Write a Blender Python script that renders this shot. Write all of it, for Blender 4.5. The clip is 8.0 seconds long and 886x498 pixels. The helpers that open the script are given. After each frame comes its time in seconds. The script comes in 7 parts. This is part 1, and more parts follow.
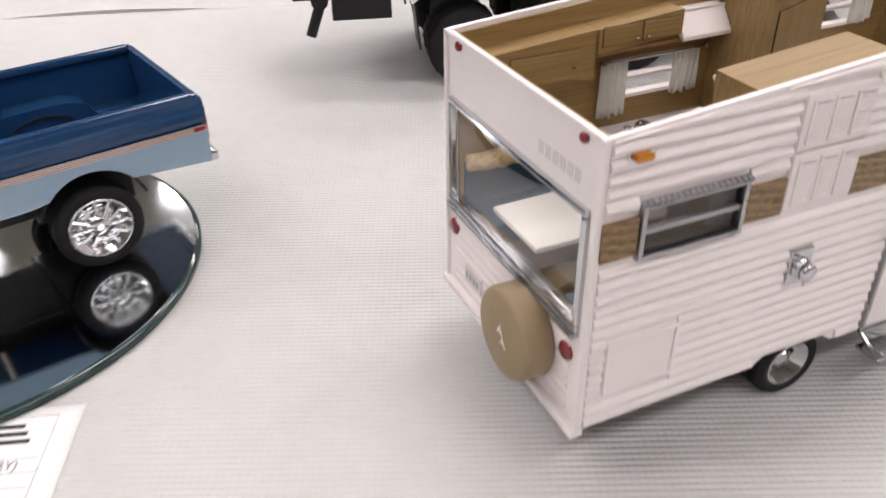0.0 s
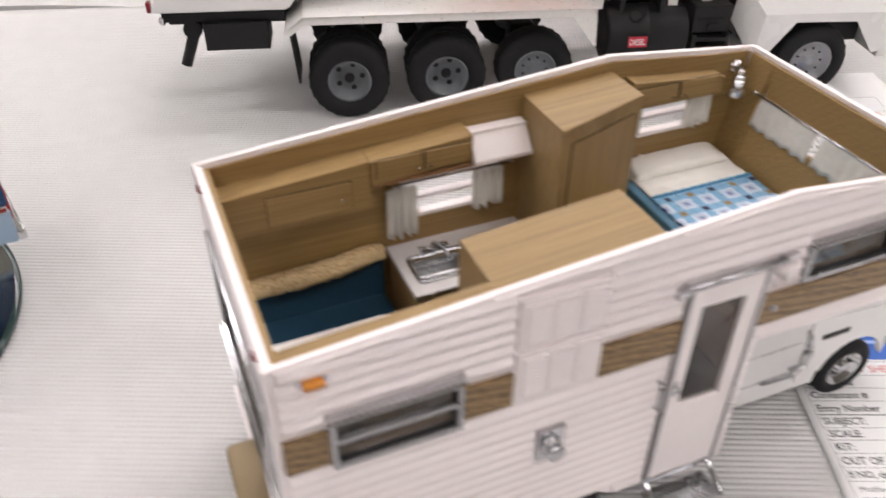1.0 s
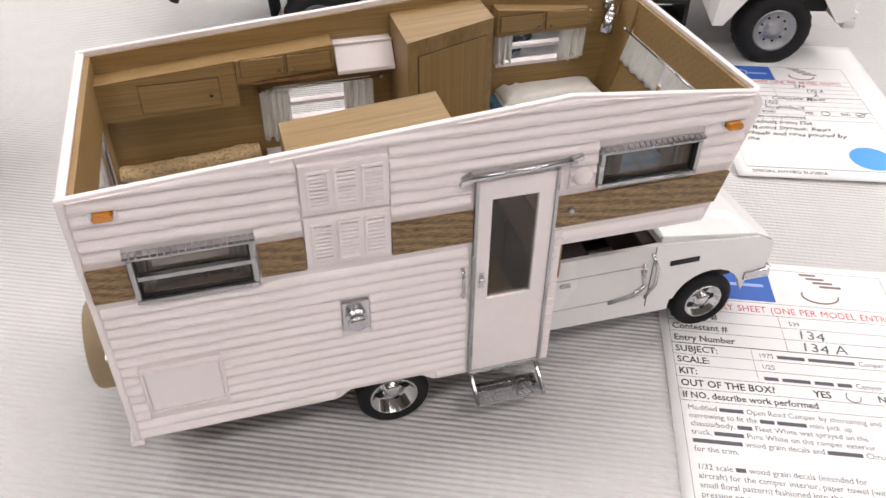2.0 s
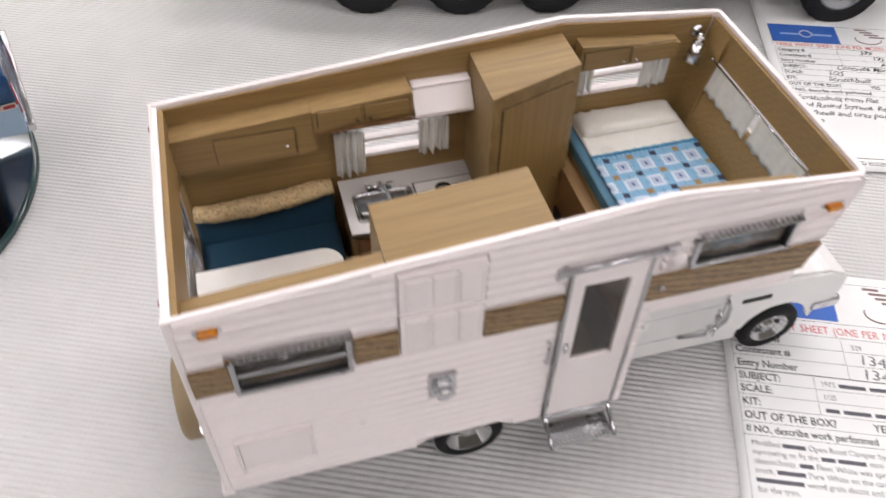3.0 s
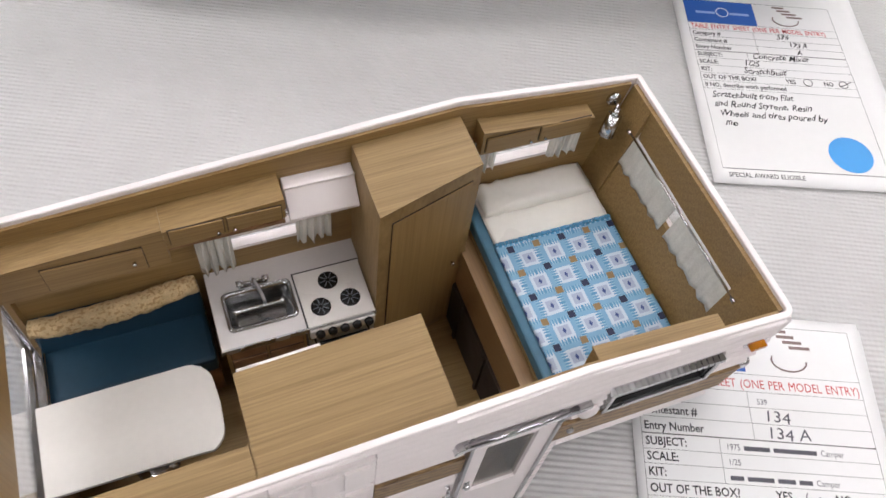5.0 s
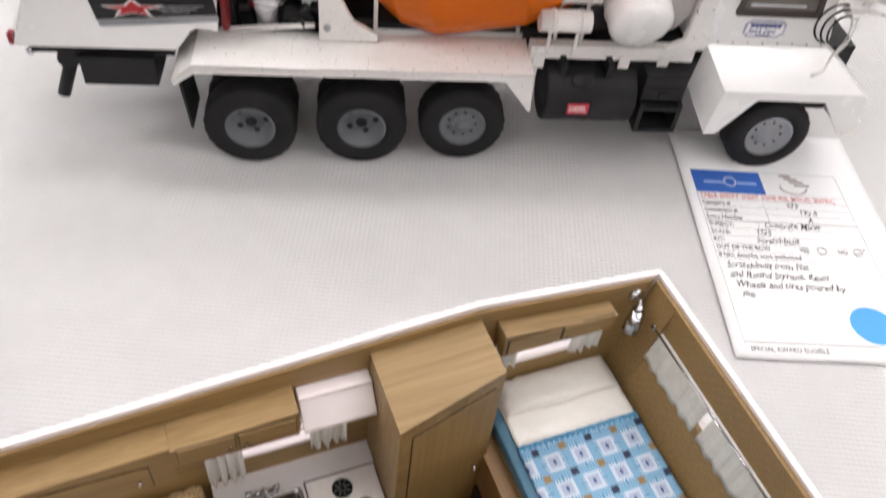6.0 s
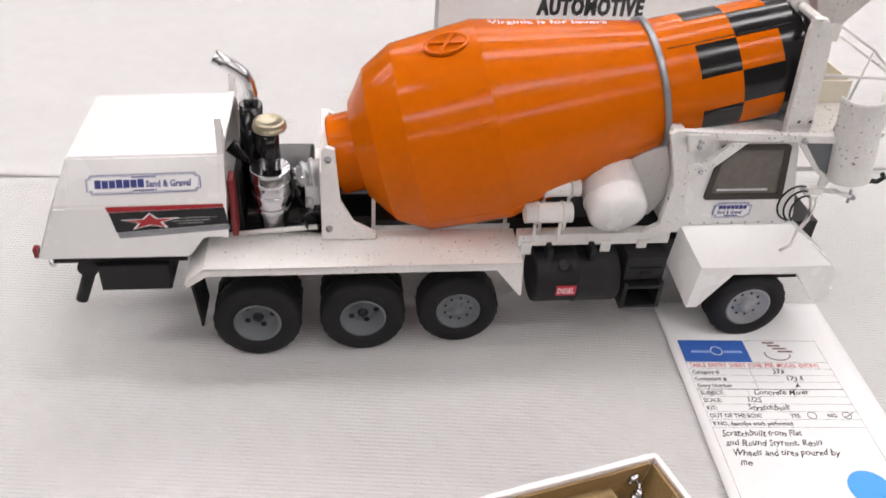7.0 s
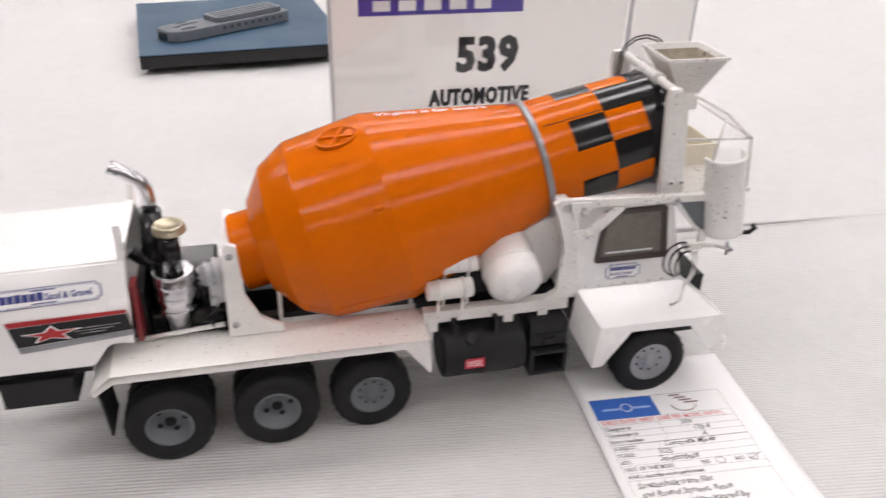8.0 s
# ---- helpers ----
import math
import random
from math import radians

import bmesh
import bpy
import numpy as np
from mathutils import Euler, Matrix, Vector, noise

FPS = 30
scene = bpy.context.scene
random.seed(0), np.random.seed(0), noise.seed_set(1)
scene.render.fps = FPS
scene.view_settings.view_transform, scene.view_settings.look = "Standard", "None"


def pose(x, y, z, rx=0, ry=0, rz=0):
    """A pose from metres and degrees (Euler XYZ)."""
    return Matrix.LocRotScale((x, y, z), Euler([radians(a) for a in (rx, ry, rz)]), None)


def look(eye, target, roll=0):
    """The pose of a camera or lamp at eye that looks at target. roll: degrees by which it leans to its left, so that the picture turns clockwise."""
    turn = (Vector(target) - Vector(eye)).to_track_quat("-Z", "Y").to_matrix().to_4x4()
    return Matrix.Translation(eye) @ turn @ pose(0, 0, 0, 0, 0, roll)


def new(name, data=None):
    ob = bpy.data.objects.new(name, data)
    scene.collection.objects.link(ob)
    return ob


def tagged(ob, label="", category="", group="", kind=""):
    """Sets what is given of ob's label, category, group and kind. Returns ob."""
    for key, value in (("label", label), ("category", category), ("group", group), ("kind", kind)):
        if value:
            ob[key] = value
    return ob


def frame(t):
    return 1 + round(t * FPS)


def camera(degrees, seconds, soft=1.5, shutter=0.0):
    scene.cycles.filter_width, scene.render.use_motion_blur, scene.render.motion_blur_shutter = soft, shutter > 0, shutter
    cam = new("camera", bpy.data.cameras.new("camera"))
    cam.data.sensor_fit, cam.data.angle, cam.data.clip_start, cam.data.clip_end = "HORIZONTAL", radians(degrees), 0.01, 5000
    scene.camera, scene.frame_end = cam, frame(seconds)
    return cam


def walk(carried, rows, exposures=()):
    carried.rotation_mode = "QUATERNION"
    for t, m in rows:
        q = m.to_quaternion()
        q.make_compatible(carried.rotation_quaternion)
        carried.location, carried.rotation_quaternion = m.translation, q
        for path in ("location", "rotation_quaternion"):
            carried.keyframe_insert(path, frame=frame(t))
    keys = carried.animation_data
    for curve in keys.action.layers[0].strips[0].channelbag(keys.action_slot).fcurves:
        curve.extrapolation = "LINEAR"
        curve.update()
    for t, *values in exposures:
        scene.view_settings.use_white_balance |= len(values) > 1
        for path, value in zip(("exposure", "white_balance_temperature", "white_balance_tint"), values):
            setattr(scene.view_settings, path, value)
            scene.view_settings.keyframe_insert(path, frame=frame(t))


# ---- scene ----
cam = camera(57.0, 8.0, 1.5, 0.4)
PATH = [
    (0, (-0.089, -0.121, 0.168), (0.584, 1.413, -0.925), -0.9),
    (0.3, (-0.074, -0.098, 0.177), (0.61, 1.386, -0.976), -0.1),
    (0.5, (-0.066, -0.093, 0.186), (0.624, 1.358, -1.006), 0.4),
    (0.8, (-0.0374, -0.0932, 0.2014), (0.6342, 1.3407, -1.0205), 1.21),
    (1, (-0.011, -0.107, 0.205), (0.611, 1.351, -1.014), 0.6),
    (1.2, (0.0056, -0.1231, 0.2042), (0.5900, 1.3382, -1.0300), 0.59),
    (1.5, (0.035, -0.151, 0.197), (0.556, 1.341, -1.029), 0.7),
    (1.7, (0.039, -0.161, 0.195), (0.529, 1.342, -1.031), 0.9),
    (2.8, (0.035, -0.138, 0.231), (0.398, 1.221, -1.191), 0.8),
    (3, (0.028, -0.116, 0.239), (0.403, 1.163, -1.251), 1.3),
    (3.2, (0.0231, -0.0953, 0.2497), (0.4115, 1.1178, -1.2923), 1.58),
    (3.5, (0.02, -0.068, 0.272), (0.446, 0.999, -1.366), 4.2),
    (4, (0.027, -0.056, 0.264), (0.496, 0.909, -1.424), 7.3),
    (4.2, (0.033, -0.054, 0.263), (0.525, 0.889, -1.431), 8.7),
    (5.3, (0.055, -0.047, 0.255), (0.59, 0.942, -1.399), 9.8),
    (5.5, (0.053, -0.044, 0.255), (0.601, 0.979, -1.373), 9.5),
    (6, (0.055, -0.031, 0.261), (0.643, 1.182, -1.215), 7.2),
    (6.2, (0.0563, -0.0328, 0.2598), (0.6596, 1.2616, -1.1404), 5.44),
    (6.5, (0.053, -0.03, 0.272), (0.687, 1.331, -1.05), 5.5),
    (6.7, (0.0543, -0.0381, 0.2770), (0.6976, 1.4064, -0.9476), 3.56),
    (7, (0.049, -0.036, 0.281), (0.731, 1.426, -0.902), 3.9),
    (7.3, (0.045, -0.036, 0.282), (0.785, 1.451, -0.811), 3.1),
    (7.5, (0.043, -0.036, 0.282), (0.809, 1.472, -0.784), 2.7),
    (7.7, (0.0414, -0.0417, 0.2787), (0.8540, 1.4899, -0.7182), 1.64),
    (8, (0.0538, -0.0531, 0.2833), (0.9395, 1.4462, -0.7003), 1.56),
]
walk(cam, [(t, look(eye, target, roll)) for t, eye, target, roll in PATH], [(0, 0.12, 6500, 10), (0.5, 0.08, 6500, 10), (1.2, 0.08, 6500, 10), (1.7, 0.12, 6500, 10), (3.0, 0.02, 6350, 9), (3.5, -0.02, 6300, 9), (4.2, -0.13, 6250, 8), (5.4, -0.05, 6250, 8), (6.0, 0.2, 6350, 9), (6.7, 0.1, 6400, 10), (7.3, 0.05, 6400, 10), (8.0, 0.05, 6400, 10)])

# light: a hall lit by rows of ceiling tubes
world = bpy.data.worlds.new("hall_air")
scene.world = world
world.use_nodes = True
world.node_tree.nodes["Background"].inputs[0].default_value = (0.9, 0.95, 1.0, 1)
world.node_tree.nodes["Background"].inputs[1].default_value = 0.25

MM = 0.001


# ---- materials ----
def mat(name, color, rough=0.5, metal=0.0, var=0.06, scale=60.0, bump=0.0, bscale=400.0, coat=0.0, spec=0.5):
    """A painted, moulded or metal surface: two scales of tone and a fine relief."""
    m = bpy.data.materials.new(name)
    m.use_nodes = True
    nt = m.node_tree
    b = nt.nodes["Principled BSDF"]
    b.inputs["Metallic"].default_value = metal
    b.inputs["Roughness"].default_value = rough
    b.inputs["Coat Weight"].default_value = coat
    b.inputs["Coat Roughness"].default_value = 0.08
    b.inputs["Specular IOR Level"].default_value = spec
    tc = nt.nodes.new("ShaderNodeTexCoord")
    n1 = nt.nodes.new("ShaderNodeTexNoise")
    n1.inputs["Scale"].default_value = scale
    n1.inputs["Detail"].default_value = 6
    n2 = nt.nodes.new("ShaderNodeTexNoise")
    n2.inputs["Scale"].default_value = scale * 9
    n2.inputs["Detail"].default_value = 3
    for n in (n1, n2):
        nt.links.new(tc.outputs["Object"], n.inputs["Vector"])
    add = nt.nodes.new("ShaderNodeMath")
    add.operation = "ADD"
    nt.links.new(n1.outputs[0], add.inputs[0])
    nt.links.new(n2.outputs[0], add.inputs[1])
    ramp = nt.nodes.new("ShaderNodeMapRange")
    ramp.inputs[1].default_value, ramp.inputs[2].default_value = 0.6, 1.4
    ramp.inputs[3].default_value, ramp.inputs[4].default_value = 1 - var, 1 + var
    nt.links.new(add.outputs[0], ramp.inputs[0])
    mix = nt.nodes.new("ShaderNodeVectorMath")
    mix.operation = "SCALE"
    mix.inputs[0].default_value = color
    nt.links.new(ramp.outputs[0], mix.inputs["Scale"])
    nt.links.new(mix.outputs[0], b.inputs["Base Color"])
    rr = nt.nodes.new("ShaderNodeMapRange")
    rr.inputs[1].default_value, rr.inputs[2].default_value = 0.3, 0.7
    rr.inputs[3].default_value, rr.inputs[4].default_value = max(rough - 0.07, 0.02), min(rough + 0.1, 1)
    nt.links.new(n1.outputs[0], rr.inputs[0])
    nt.links.new(rr.outputs[0], b.inputs["Roughness"])
    if bump:
        n3 = nt.nodes.new("ShaderNodeTexNoise")
        n3.inputs["Scale"].default_value = bscale
        n3.inputs["Detail"].default_value = 4
        nt.links.new(tc.outputs["Object"], n3.inputs["Vector"])
        bp = nt.nodes.new("ShaderNodeBump")
        bp.inputs["Strength"].default_value = bump
        bp.inputs["Distance"].default_value = 0.0001
        nt.links.new(n3.outputs[0], bp.inputs["Height"])
        nt.links.new(bp.outputs[0], b.inputs["Normal"])
    return m


def fleck(m, color, scale, cut, patch=0.5):
    """Scatter small stains with a shape of their own over a painted surface, thicker in some patches."""
    nt = m.node_tree
    b = nt.nodes["Principled BSDF"]
    src = b.inputs["Base Color"].links[0].from_socket
    tc = nt.nodes.new("ShaderNodeTexCoord")
    n1 = nt.nodes.new("ShaderNodeTexNoise")
    n1.inputs["Scale"].default_value = scale
    n1.inputs["Detail"].default_value = 2
    n2 = nt.nodes.new("ShaderNodeTexNoise")
    n2.inputs["Scale"].default_value = scale / 12
    n2.inputs["Detail"].default_value = 3
    for n in (n1, n2):
        nt.links.new(tc.outputs["Object"], n.inputs["Vector"])
    k = nt.nodes.new("ShaderNodeMath")
    k.operation = "MULTIPLY_ADD"
    k.inputs[1].default_value = patch * 0.5
    nt.links.new(n2.outputs[0], k.inputs[0])
    nt.links.new(n1.outputs[0], k.inputs[2])
    r = nt.nodes.new("ShaderNodeMapRange")
    r.inputs[1].default_value, r.inputs[2].default_value = cut, cut + 0.04
    nt.links.new(k.outputs[0], r.inputs[0])
    mx = nt.nodes.new("ShaderNodeMix")
    mx.data_type = "RGBA"
    nt.links.new(r.outputs[0], mx.inputs[0])
    nt.links.new(src, mx.inputs[6])
    mx.inputs[7].default_value = (*color, 1)
    nt.links.new(mx.outputs[2], b.inputs["Base Color"])
    return m


def wood(name, light, dark, stretch=(60, 900, 900), rough=0.5, contrast=0.5, rings=0.35):
    """Wood-grain film: long fine streaks and a slow cathedral figure, along local x."""
    m = bpy.data.materials.new(name)
    m.use_nodes = True
    nt = m.node_tree
    b = nt.nodes["Principled BSDF"]
    b.inputs["Roughness"].default_value = rough
    tc = nt.nodes.new("ShaderNodeTexCoord")
    mp = nt.nodes.new("ShaderNodeMapping")
    mp.inputs["Scale"].default_value = stretch
    nt.links.new(tc.outputs["Object"], mp.inputs["Vector"])
    n1 = nt.nodes.new("ShaderNodeTexNoise")
    n1.inputs["Scale"].default_value = 1.0
    n1.inputs["Detail"].default_value = 8
    n1.inputs["Roughness"].default_value = 0.65
    nt.links.new(mp.outputs[0], n1.inputs["Vector"])
    mp2 = nt.nodes.new("ShaderNodeMapping")
    mp2.inputs["Scale"].default_value = tuple(v * 0.25 for v in stretch)
    nt.links.new(tc.outputs["Object"], mp2.inputs["Vector"])
    wv = nt.nodes.new("ShaderNodeTexWave")
    wv.bands_direction = "DIAGONAL"
    wv.inputs["Scale"].default_value = 0.4
    wv.inputs["Distortion"].default_value = 5.0
    wv.inputs["Detail"].default_value = 3
    nt.links.new(mp2.outputs[0], wv.inputs["Vector"])
    mx = nt.nodes.new("ShaderNodeMix")
    mx.inputs[0].default_value = rings
    nt.links.new(n1.outputs[0], mx.inputs[2])
    nt.links.new(wv.outputs["Fac"], mx.inputs[3])
    rp = nt.nodes.new("ShaderNodeValToRGB")
    rp.color_ramp.elements[0].position = 0.5 - contrast / 2
    rp.color_ramp.elements[1].position = 0.5 + contrast / 2
    rp.color_ramp.elements[0].color = (*dark, 1)
    rp.color_ramp.elements[1].color = (*light, 1)
    nt.links.new(mx.outputs[0], rp.inputs[0])
    nt.links.new(rp.outputs[0], b.inputs["Base Color"])
    bp = nt.nodes.new("ShaderNodeBump")
    bp.inputs["Strength"].default_value = 0.15
    bp.inputs["Distance"].default_value = 0.0003
    nt.links.new(n1.outputs[0], bp.inputs["Height"])
    nt.links.new(bp.outputs[0], b.inputs["Normal"])
    return m


def glass(name, tint=(1, 1, 1), rough=0.0):
    """Thin clear sheet: lets most light straight through and mirrors a little."""
    m = bpy.data.materials.new(name)
    m.use_nodes = True
    nt = m.node_tree
    nt.nodes.remove(nt.nodes["Principled BSDF"])
    out = nt.nodes["Material Output"]
    tr = nt.nodes.new("ShaderNodeBsdfTransparent")
    tr.inputs[0].default_value = (*tint, 1)
    gl = nt.nodes.new("ShaderNodeBsdfGlossy")
    gl.inputs["Roughness"].default_value = rough
    lw = nt.nodes.new("ShaderNodeLayerWeight")
    lw.inputs[0].default_value = 0.5
    pw = nt.nodes.new("ShaderNodeMath")
    pw.operation = "POWER"
    pw.inputs[1].default_value = 4.0
    nt.links.new(lw.outputs["Facing"], pw.inputs[0])
    fr = nt.nodes.new("ShaderNodeMath")
    fr.operation = "MULTIPLY_ADD"
    fr.inputs[1].default_value, fr.inputs[2].default_value = 0.6, 0.05
    nt.links.new(pw.outputs[0], fr.inputs[0])
    mx = nt.nodes.new("ShaderNodeMixShader")
    nt.links.new(fr.outputs[0], mx.inputs[0])
    nt.links.new(tr.outputs[0], mx.inputs[1])
    nt.links.new(gl.outputs[0], mx.inputs[2])
    nt.links.new(mx.outputs[0], out.inputs[0])
    return m


def cloth_cover():
    """White ribbed paper table cover: fine ribs, soft waves, faint grey scuffs."""
    m = mat("table_cover_white", (0.57, 0.565, 0.56), 0.7, 0, 0.04, 9)
    nt = m.node_tree
    b = nt.nodes["Principled BSDF"]
    tc = nt.nodes.new("ShaderNodeTexCoord")
    mp = nt.nodes.new("ShaderNodeMapping")
    mp.inputs["Rotation"].default_value = (0, 0, radians(7.0))
    nt.links.new(tc.outputs["Object"], mp.inputs["Vector"])
    w1 = nt.nodes.new("ShaderNodeTexWave")
    w1.bands_direction = "Y"
    w1.inputs["Scale"].default_value = 148
    w1.inputs["Distortion"].default_value = 0.35
    w1.inputs["Detail"].default_value = 1
    w2 = nt.nodes.new("ShaderNodeTexWave")
    w2.bands_direction = "X"
    w2.inputs["Scale"].default_value = 148
    w2.inputs["Distortion"].default_value = 0.35
    n = nt.nodes.new("ShaderNodeTexNoise")
    n.inputs["Scale"].default_value = 10
    n.inputs["Detail"].default_value = 4
    for k in (w1, w2, n):
        nt.links.new(mp.outputs[0], k.inputs["Vector"])
    half = nt.nodes.new("ShaderNodeMath")
    half.operation = "MULTIPLY_ADD"
    half.inputs[1].default_value = 0.22
    nt.links.new(w2.outputs["Fac"], half.inputs[0])
    nt.links.new(w1.outputs["Fac"], half.inputs[2])
    b1 = nt.nodes.new("ShaderNodeBump")
    b1.inputs["Strength"].default_value = 0.62
    b1.inputs["Distance"].default_value = 0.0006
    nt.links.new(half.outputs[0], b1.inputs["Height"])
    b2 = nt.nodes.new("ShaderNodeBump")
    b2.inputs["Strength"].default_value = 0.35
    b2.inputs["Distance"].default_value = 0.009
    nt.links.new(n.outputs[0], b2.inputs["Height"])
    nt.links.new(b1.outputs[0], b2.inputs["Normal"])
    nt.links.new(b2.outputs[0], b.inputs["Normal"])
    return m


def quilt():
    """Printed blue patchwork: pale squares with a small dark lozenge, navy and tan corners."""
    m = bpy.data.materials.new("quilt_print")
    m.use_nodes = True
    nt = m.node_tree
    b = nt.nodes["Principled BSDF"]
    b.inputs["Roughness"].default_value = 0.6
    tc = nt.nodes.new("ShaderNodeTexCoord")
    sep = nt.nodes.new("ShaderNodeSeparateXYZ")
    nt.links.new(tc.outputs["Object"], sep.inputs[0])

    def op(kind, a, c=0.0, d=None):
        k = nt.nodes.new("ShaderNodeMath")
        k.operation = kind
        for i, v in enumerate((a, c) if d is None else (a, c, d)):
            if isinstance(v, (int, float)):
                k.inputs[i].default_value = v
            else:
                nt.links.new(v, k.inputs[i])
        return k.outputs[0]

    pitch = 0.0078
    u = op("DIVIDE", op("SUBTRACT", sep.outputs[0], 0.1293), pitch)
    v = op("DIVIDE", op("SUBTRACT", sep.outputs[1], 0.0520), pitch)
    iv, iu = op("FLOOR", v), op("FLOOR", u)
    du, dv = op("ABSOLUTE", op("SUBTRACT", op("FRACT", u), 0.5)), op("ABSOLUTE", op("SUBTRACT", op("FRACT", v), 0.5))
    big = op("MAXIMUM", du, dv)
    loz = op("ADD", op("MULTIPLY", du, 1.8), dv)
    alt = op("MODULO", op("ABSOLUTE", op("ADD", iu, iv)), 2.0)
    rest = op("SUBTRACT", 1, alt)
    # each patch is woven one way or the other: "along" runs with its fringe, "across" over it
    along = op("ADD", op("MULTIPLY", alt, du), op("MULTIPLY", rest, dv))
    across = op("ADD", op("MULTIPLY", alt, dv), op("MULTIPLY", rest, du))
    lane = op("FRACT", op("MULTIPLY", across, 10.0))
    stripe = op("GREATER_THAN", lane, 0.5)

    def over(fac, base, col):
        k = nt.nodes.new("ShaderNodeMix")
        k.data_type = "RGBA"
        nt.links.new(fac, k.inputs[0])
        if isinstance(base, tuple):
            k.inputs[6].default_value = (*base, 1)
        else:
            nt.links.new(base, k.inputs[6])
        k.inputs[7].default_value = (*col, 1)
        return k.outputs[2]

    c = over(stripe, (0.10, 0.28, 0.48), (0.27, 0.46, 0.62))
    teeth = op("MULTIPLY_ADD", stripe, 0.09, 0.28)
    c = over(op("MULTIPLY", op("LESS_THAN", along, teeth), op("LESS_THAN", across, 0.32)), c, (0.54, 0.62, 0.70))
    c = over(op("MULTIPLY", op("GREATER_THAN", across, 0.32), op("LESS_THAN", along, 0.34)), c, (0.19, 0.38, 0.57))
    c = over(op("LESS_THAN", big, 0.20), c, (0.37, 0.43, 0.56))
    c = over(op("LESS_THAN", loz, 0.12), c, (0.04, 0.07, 0.24))
    corner = op("MULTIPLY", op("GREATER_THAN", du, 0.37), op("GREATER_THAN", dv, 0.37))
    node = op("MODULO", op("ABSOLUTE", op("ADD", op("ROUND", u), op("ROUND", v))), 2.0)
    c = over(op("MULTIPLY", corner, op("LESS_THAN", node, 0.5)), c, (0.010, 0.018, 0.06))
    c = over(op("MULTIPLY", corner, op("GREATER_THAN", node, 0.5)), c, (0.27, 0.18, 0.075))
    braid = op("GREATER_THAN", sep.outputs[1], 0.0534)
    dash = op("GREATER_THAN", op("FRACT", op("MULTIPLY", sep.outputs[0], 1 / 0.0016)), 0.62)
    c = over(braid, c, (0.07, 0.30, 0.52))
    c = over(op("MULTIPLY", braid, dash), c, (0.34, 0.56, 0.72))
    nt.links.new(c, b.inputs["Base Color"])
    return m


COVER = cloth_cover()
WHITE = mat("gloss_white_styrene", (0.86, 0.80, 0.795), 0.34, 0, 0.02, 40, 0.05, 300, 0.1)
WHITE2 = fleck(mat("worn_white_paint", (0.78, 0.765, 0.74), 0.45, 0, 0.06, 50, 0.12, 500), (0.26, 0.18, 0.13), 620, 0.835)
PKW = mat("gloss_white_truck_paint", (0.80, 0.795, 0.785), 0.22, 0, 0.02, 40, 0.04, 200, 0.3)
WHITE3 = fleck(mat("stained_white_paint", (0.74, 0.73, 0.71), 0.5, 0, 0.1, 60, 0.15, 500), (0.17, 0.13, 0.10), 560, 0.795)
OAK = wood("oak_film", (0.380, 0.250, 0.101), (0.180, 0.106, 0.037), (28, 2000, 2000), 0.5, 0.6, 0.05)
OAKV = wood("oak_film_upright", (0.376, 0.246, 0.097), (0.204, 0.121, 0.042), (2300, 2300, 30), 0.5, 0.75, 0.05)
OAKDARK = wood("oak_film_dark", (0.30, 0.16, 0.075), (0.17, 0.085, 0.04), (700, 60, 500), 0.5, 0.6, 0.3)
BELT = wood("belt_woodgrain", (0.37, 0.245, 0.115), (0.075, 0.04, 0.016), (420, 2600, 2600), 0.5, 0.3, 0.12)
CHROME = mat("bright_chrome", (0.60, 0.60, 0.62), 0.12, 1.0, 0.05, 80)
RIMC = mat("polished_rim", (0.62, 0.62, 0.63), 0.1, 1.0, 0.05, 80)
STEEL = mat("dull_aluminium", (0.43, 0.43, 0.44), 0.28, 1.0, 0.08, 80)
AMBER = mat("amber_lens", (0.85, 0.32, 0.01), 0.08, 0, 0.25, 500, 0, 1, 0.8)
AMBER.node_tree.nodes["Principled BSDF"].inputs["Transmission Weight"].default_value = 0.45
RED = mat("red_lens", (0.22, 0.012, 0.02), 0.15, 0, 0.1, 200, 0, 1, 0.6)
TAN = mat("tan_vinyl", (0.30, 0.225, 0.13), 0.6, 0, 0.06, 70, 0.1, 600)
BLUEV = mat("blue_vinyl", (0.016, 0.055, 0.095), 0.5, 0, 0.08, 60, 0.08, 500)
BLUEM = mat("mattress_blue", (0.06, 0.16, 0.24), 0.6, 0, 0.08, 60, 0.08, 500)
SHEETW = mat("white_bedding", (0.78, 0.76, 0.71), 0.3, 0, 0.03, 60, 0.2, 160)
FUR = mat("cream_fleece", (0.62, 0.47, 0.26), 0.9, 0, 0.25, 330, 1.0, 700)
fleck(FUR, (0.45, 0.30, 0.14), 1100, 0.66, 0.4)
LACE = mat("white_curtain", (0.80, 0.79, 0.74), 0.8, 0, 0.06, 200, 0.2, 900)
LACE.node_tree.nodes["Principled BSDF"].inputs["Alpha"].default_value = 0.74
SHEER = mat("sheer_curtain", (0.66, 0.65, 0.60), 0.85, 0, 0.14, 260, 0.5, 700)
SHEER.node_tree.nodes["Principled BSDF"].inputs["Alpha"].default_value = 0.82
COUNTER = mat("white_laminate", (0.64, 0.61, 0.60), 0.35, 0, 0.03, 70)
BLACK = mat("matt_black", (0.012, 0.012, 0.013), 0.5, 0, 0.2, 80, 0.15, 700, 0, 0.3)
RUBBER = mat("tyre_rubber", (0.014, 0.014, 0.015), 0.7, 0, 0.2, 120, 0.25, 900, 0, 0.25)
DARK = mat("dark_interior", (0.03, 0.02, 0.016), 0.7, 0, 0.2, 80)
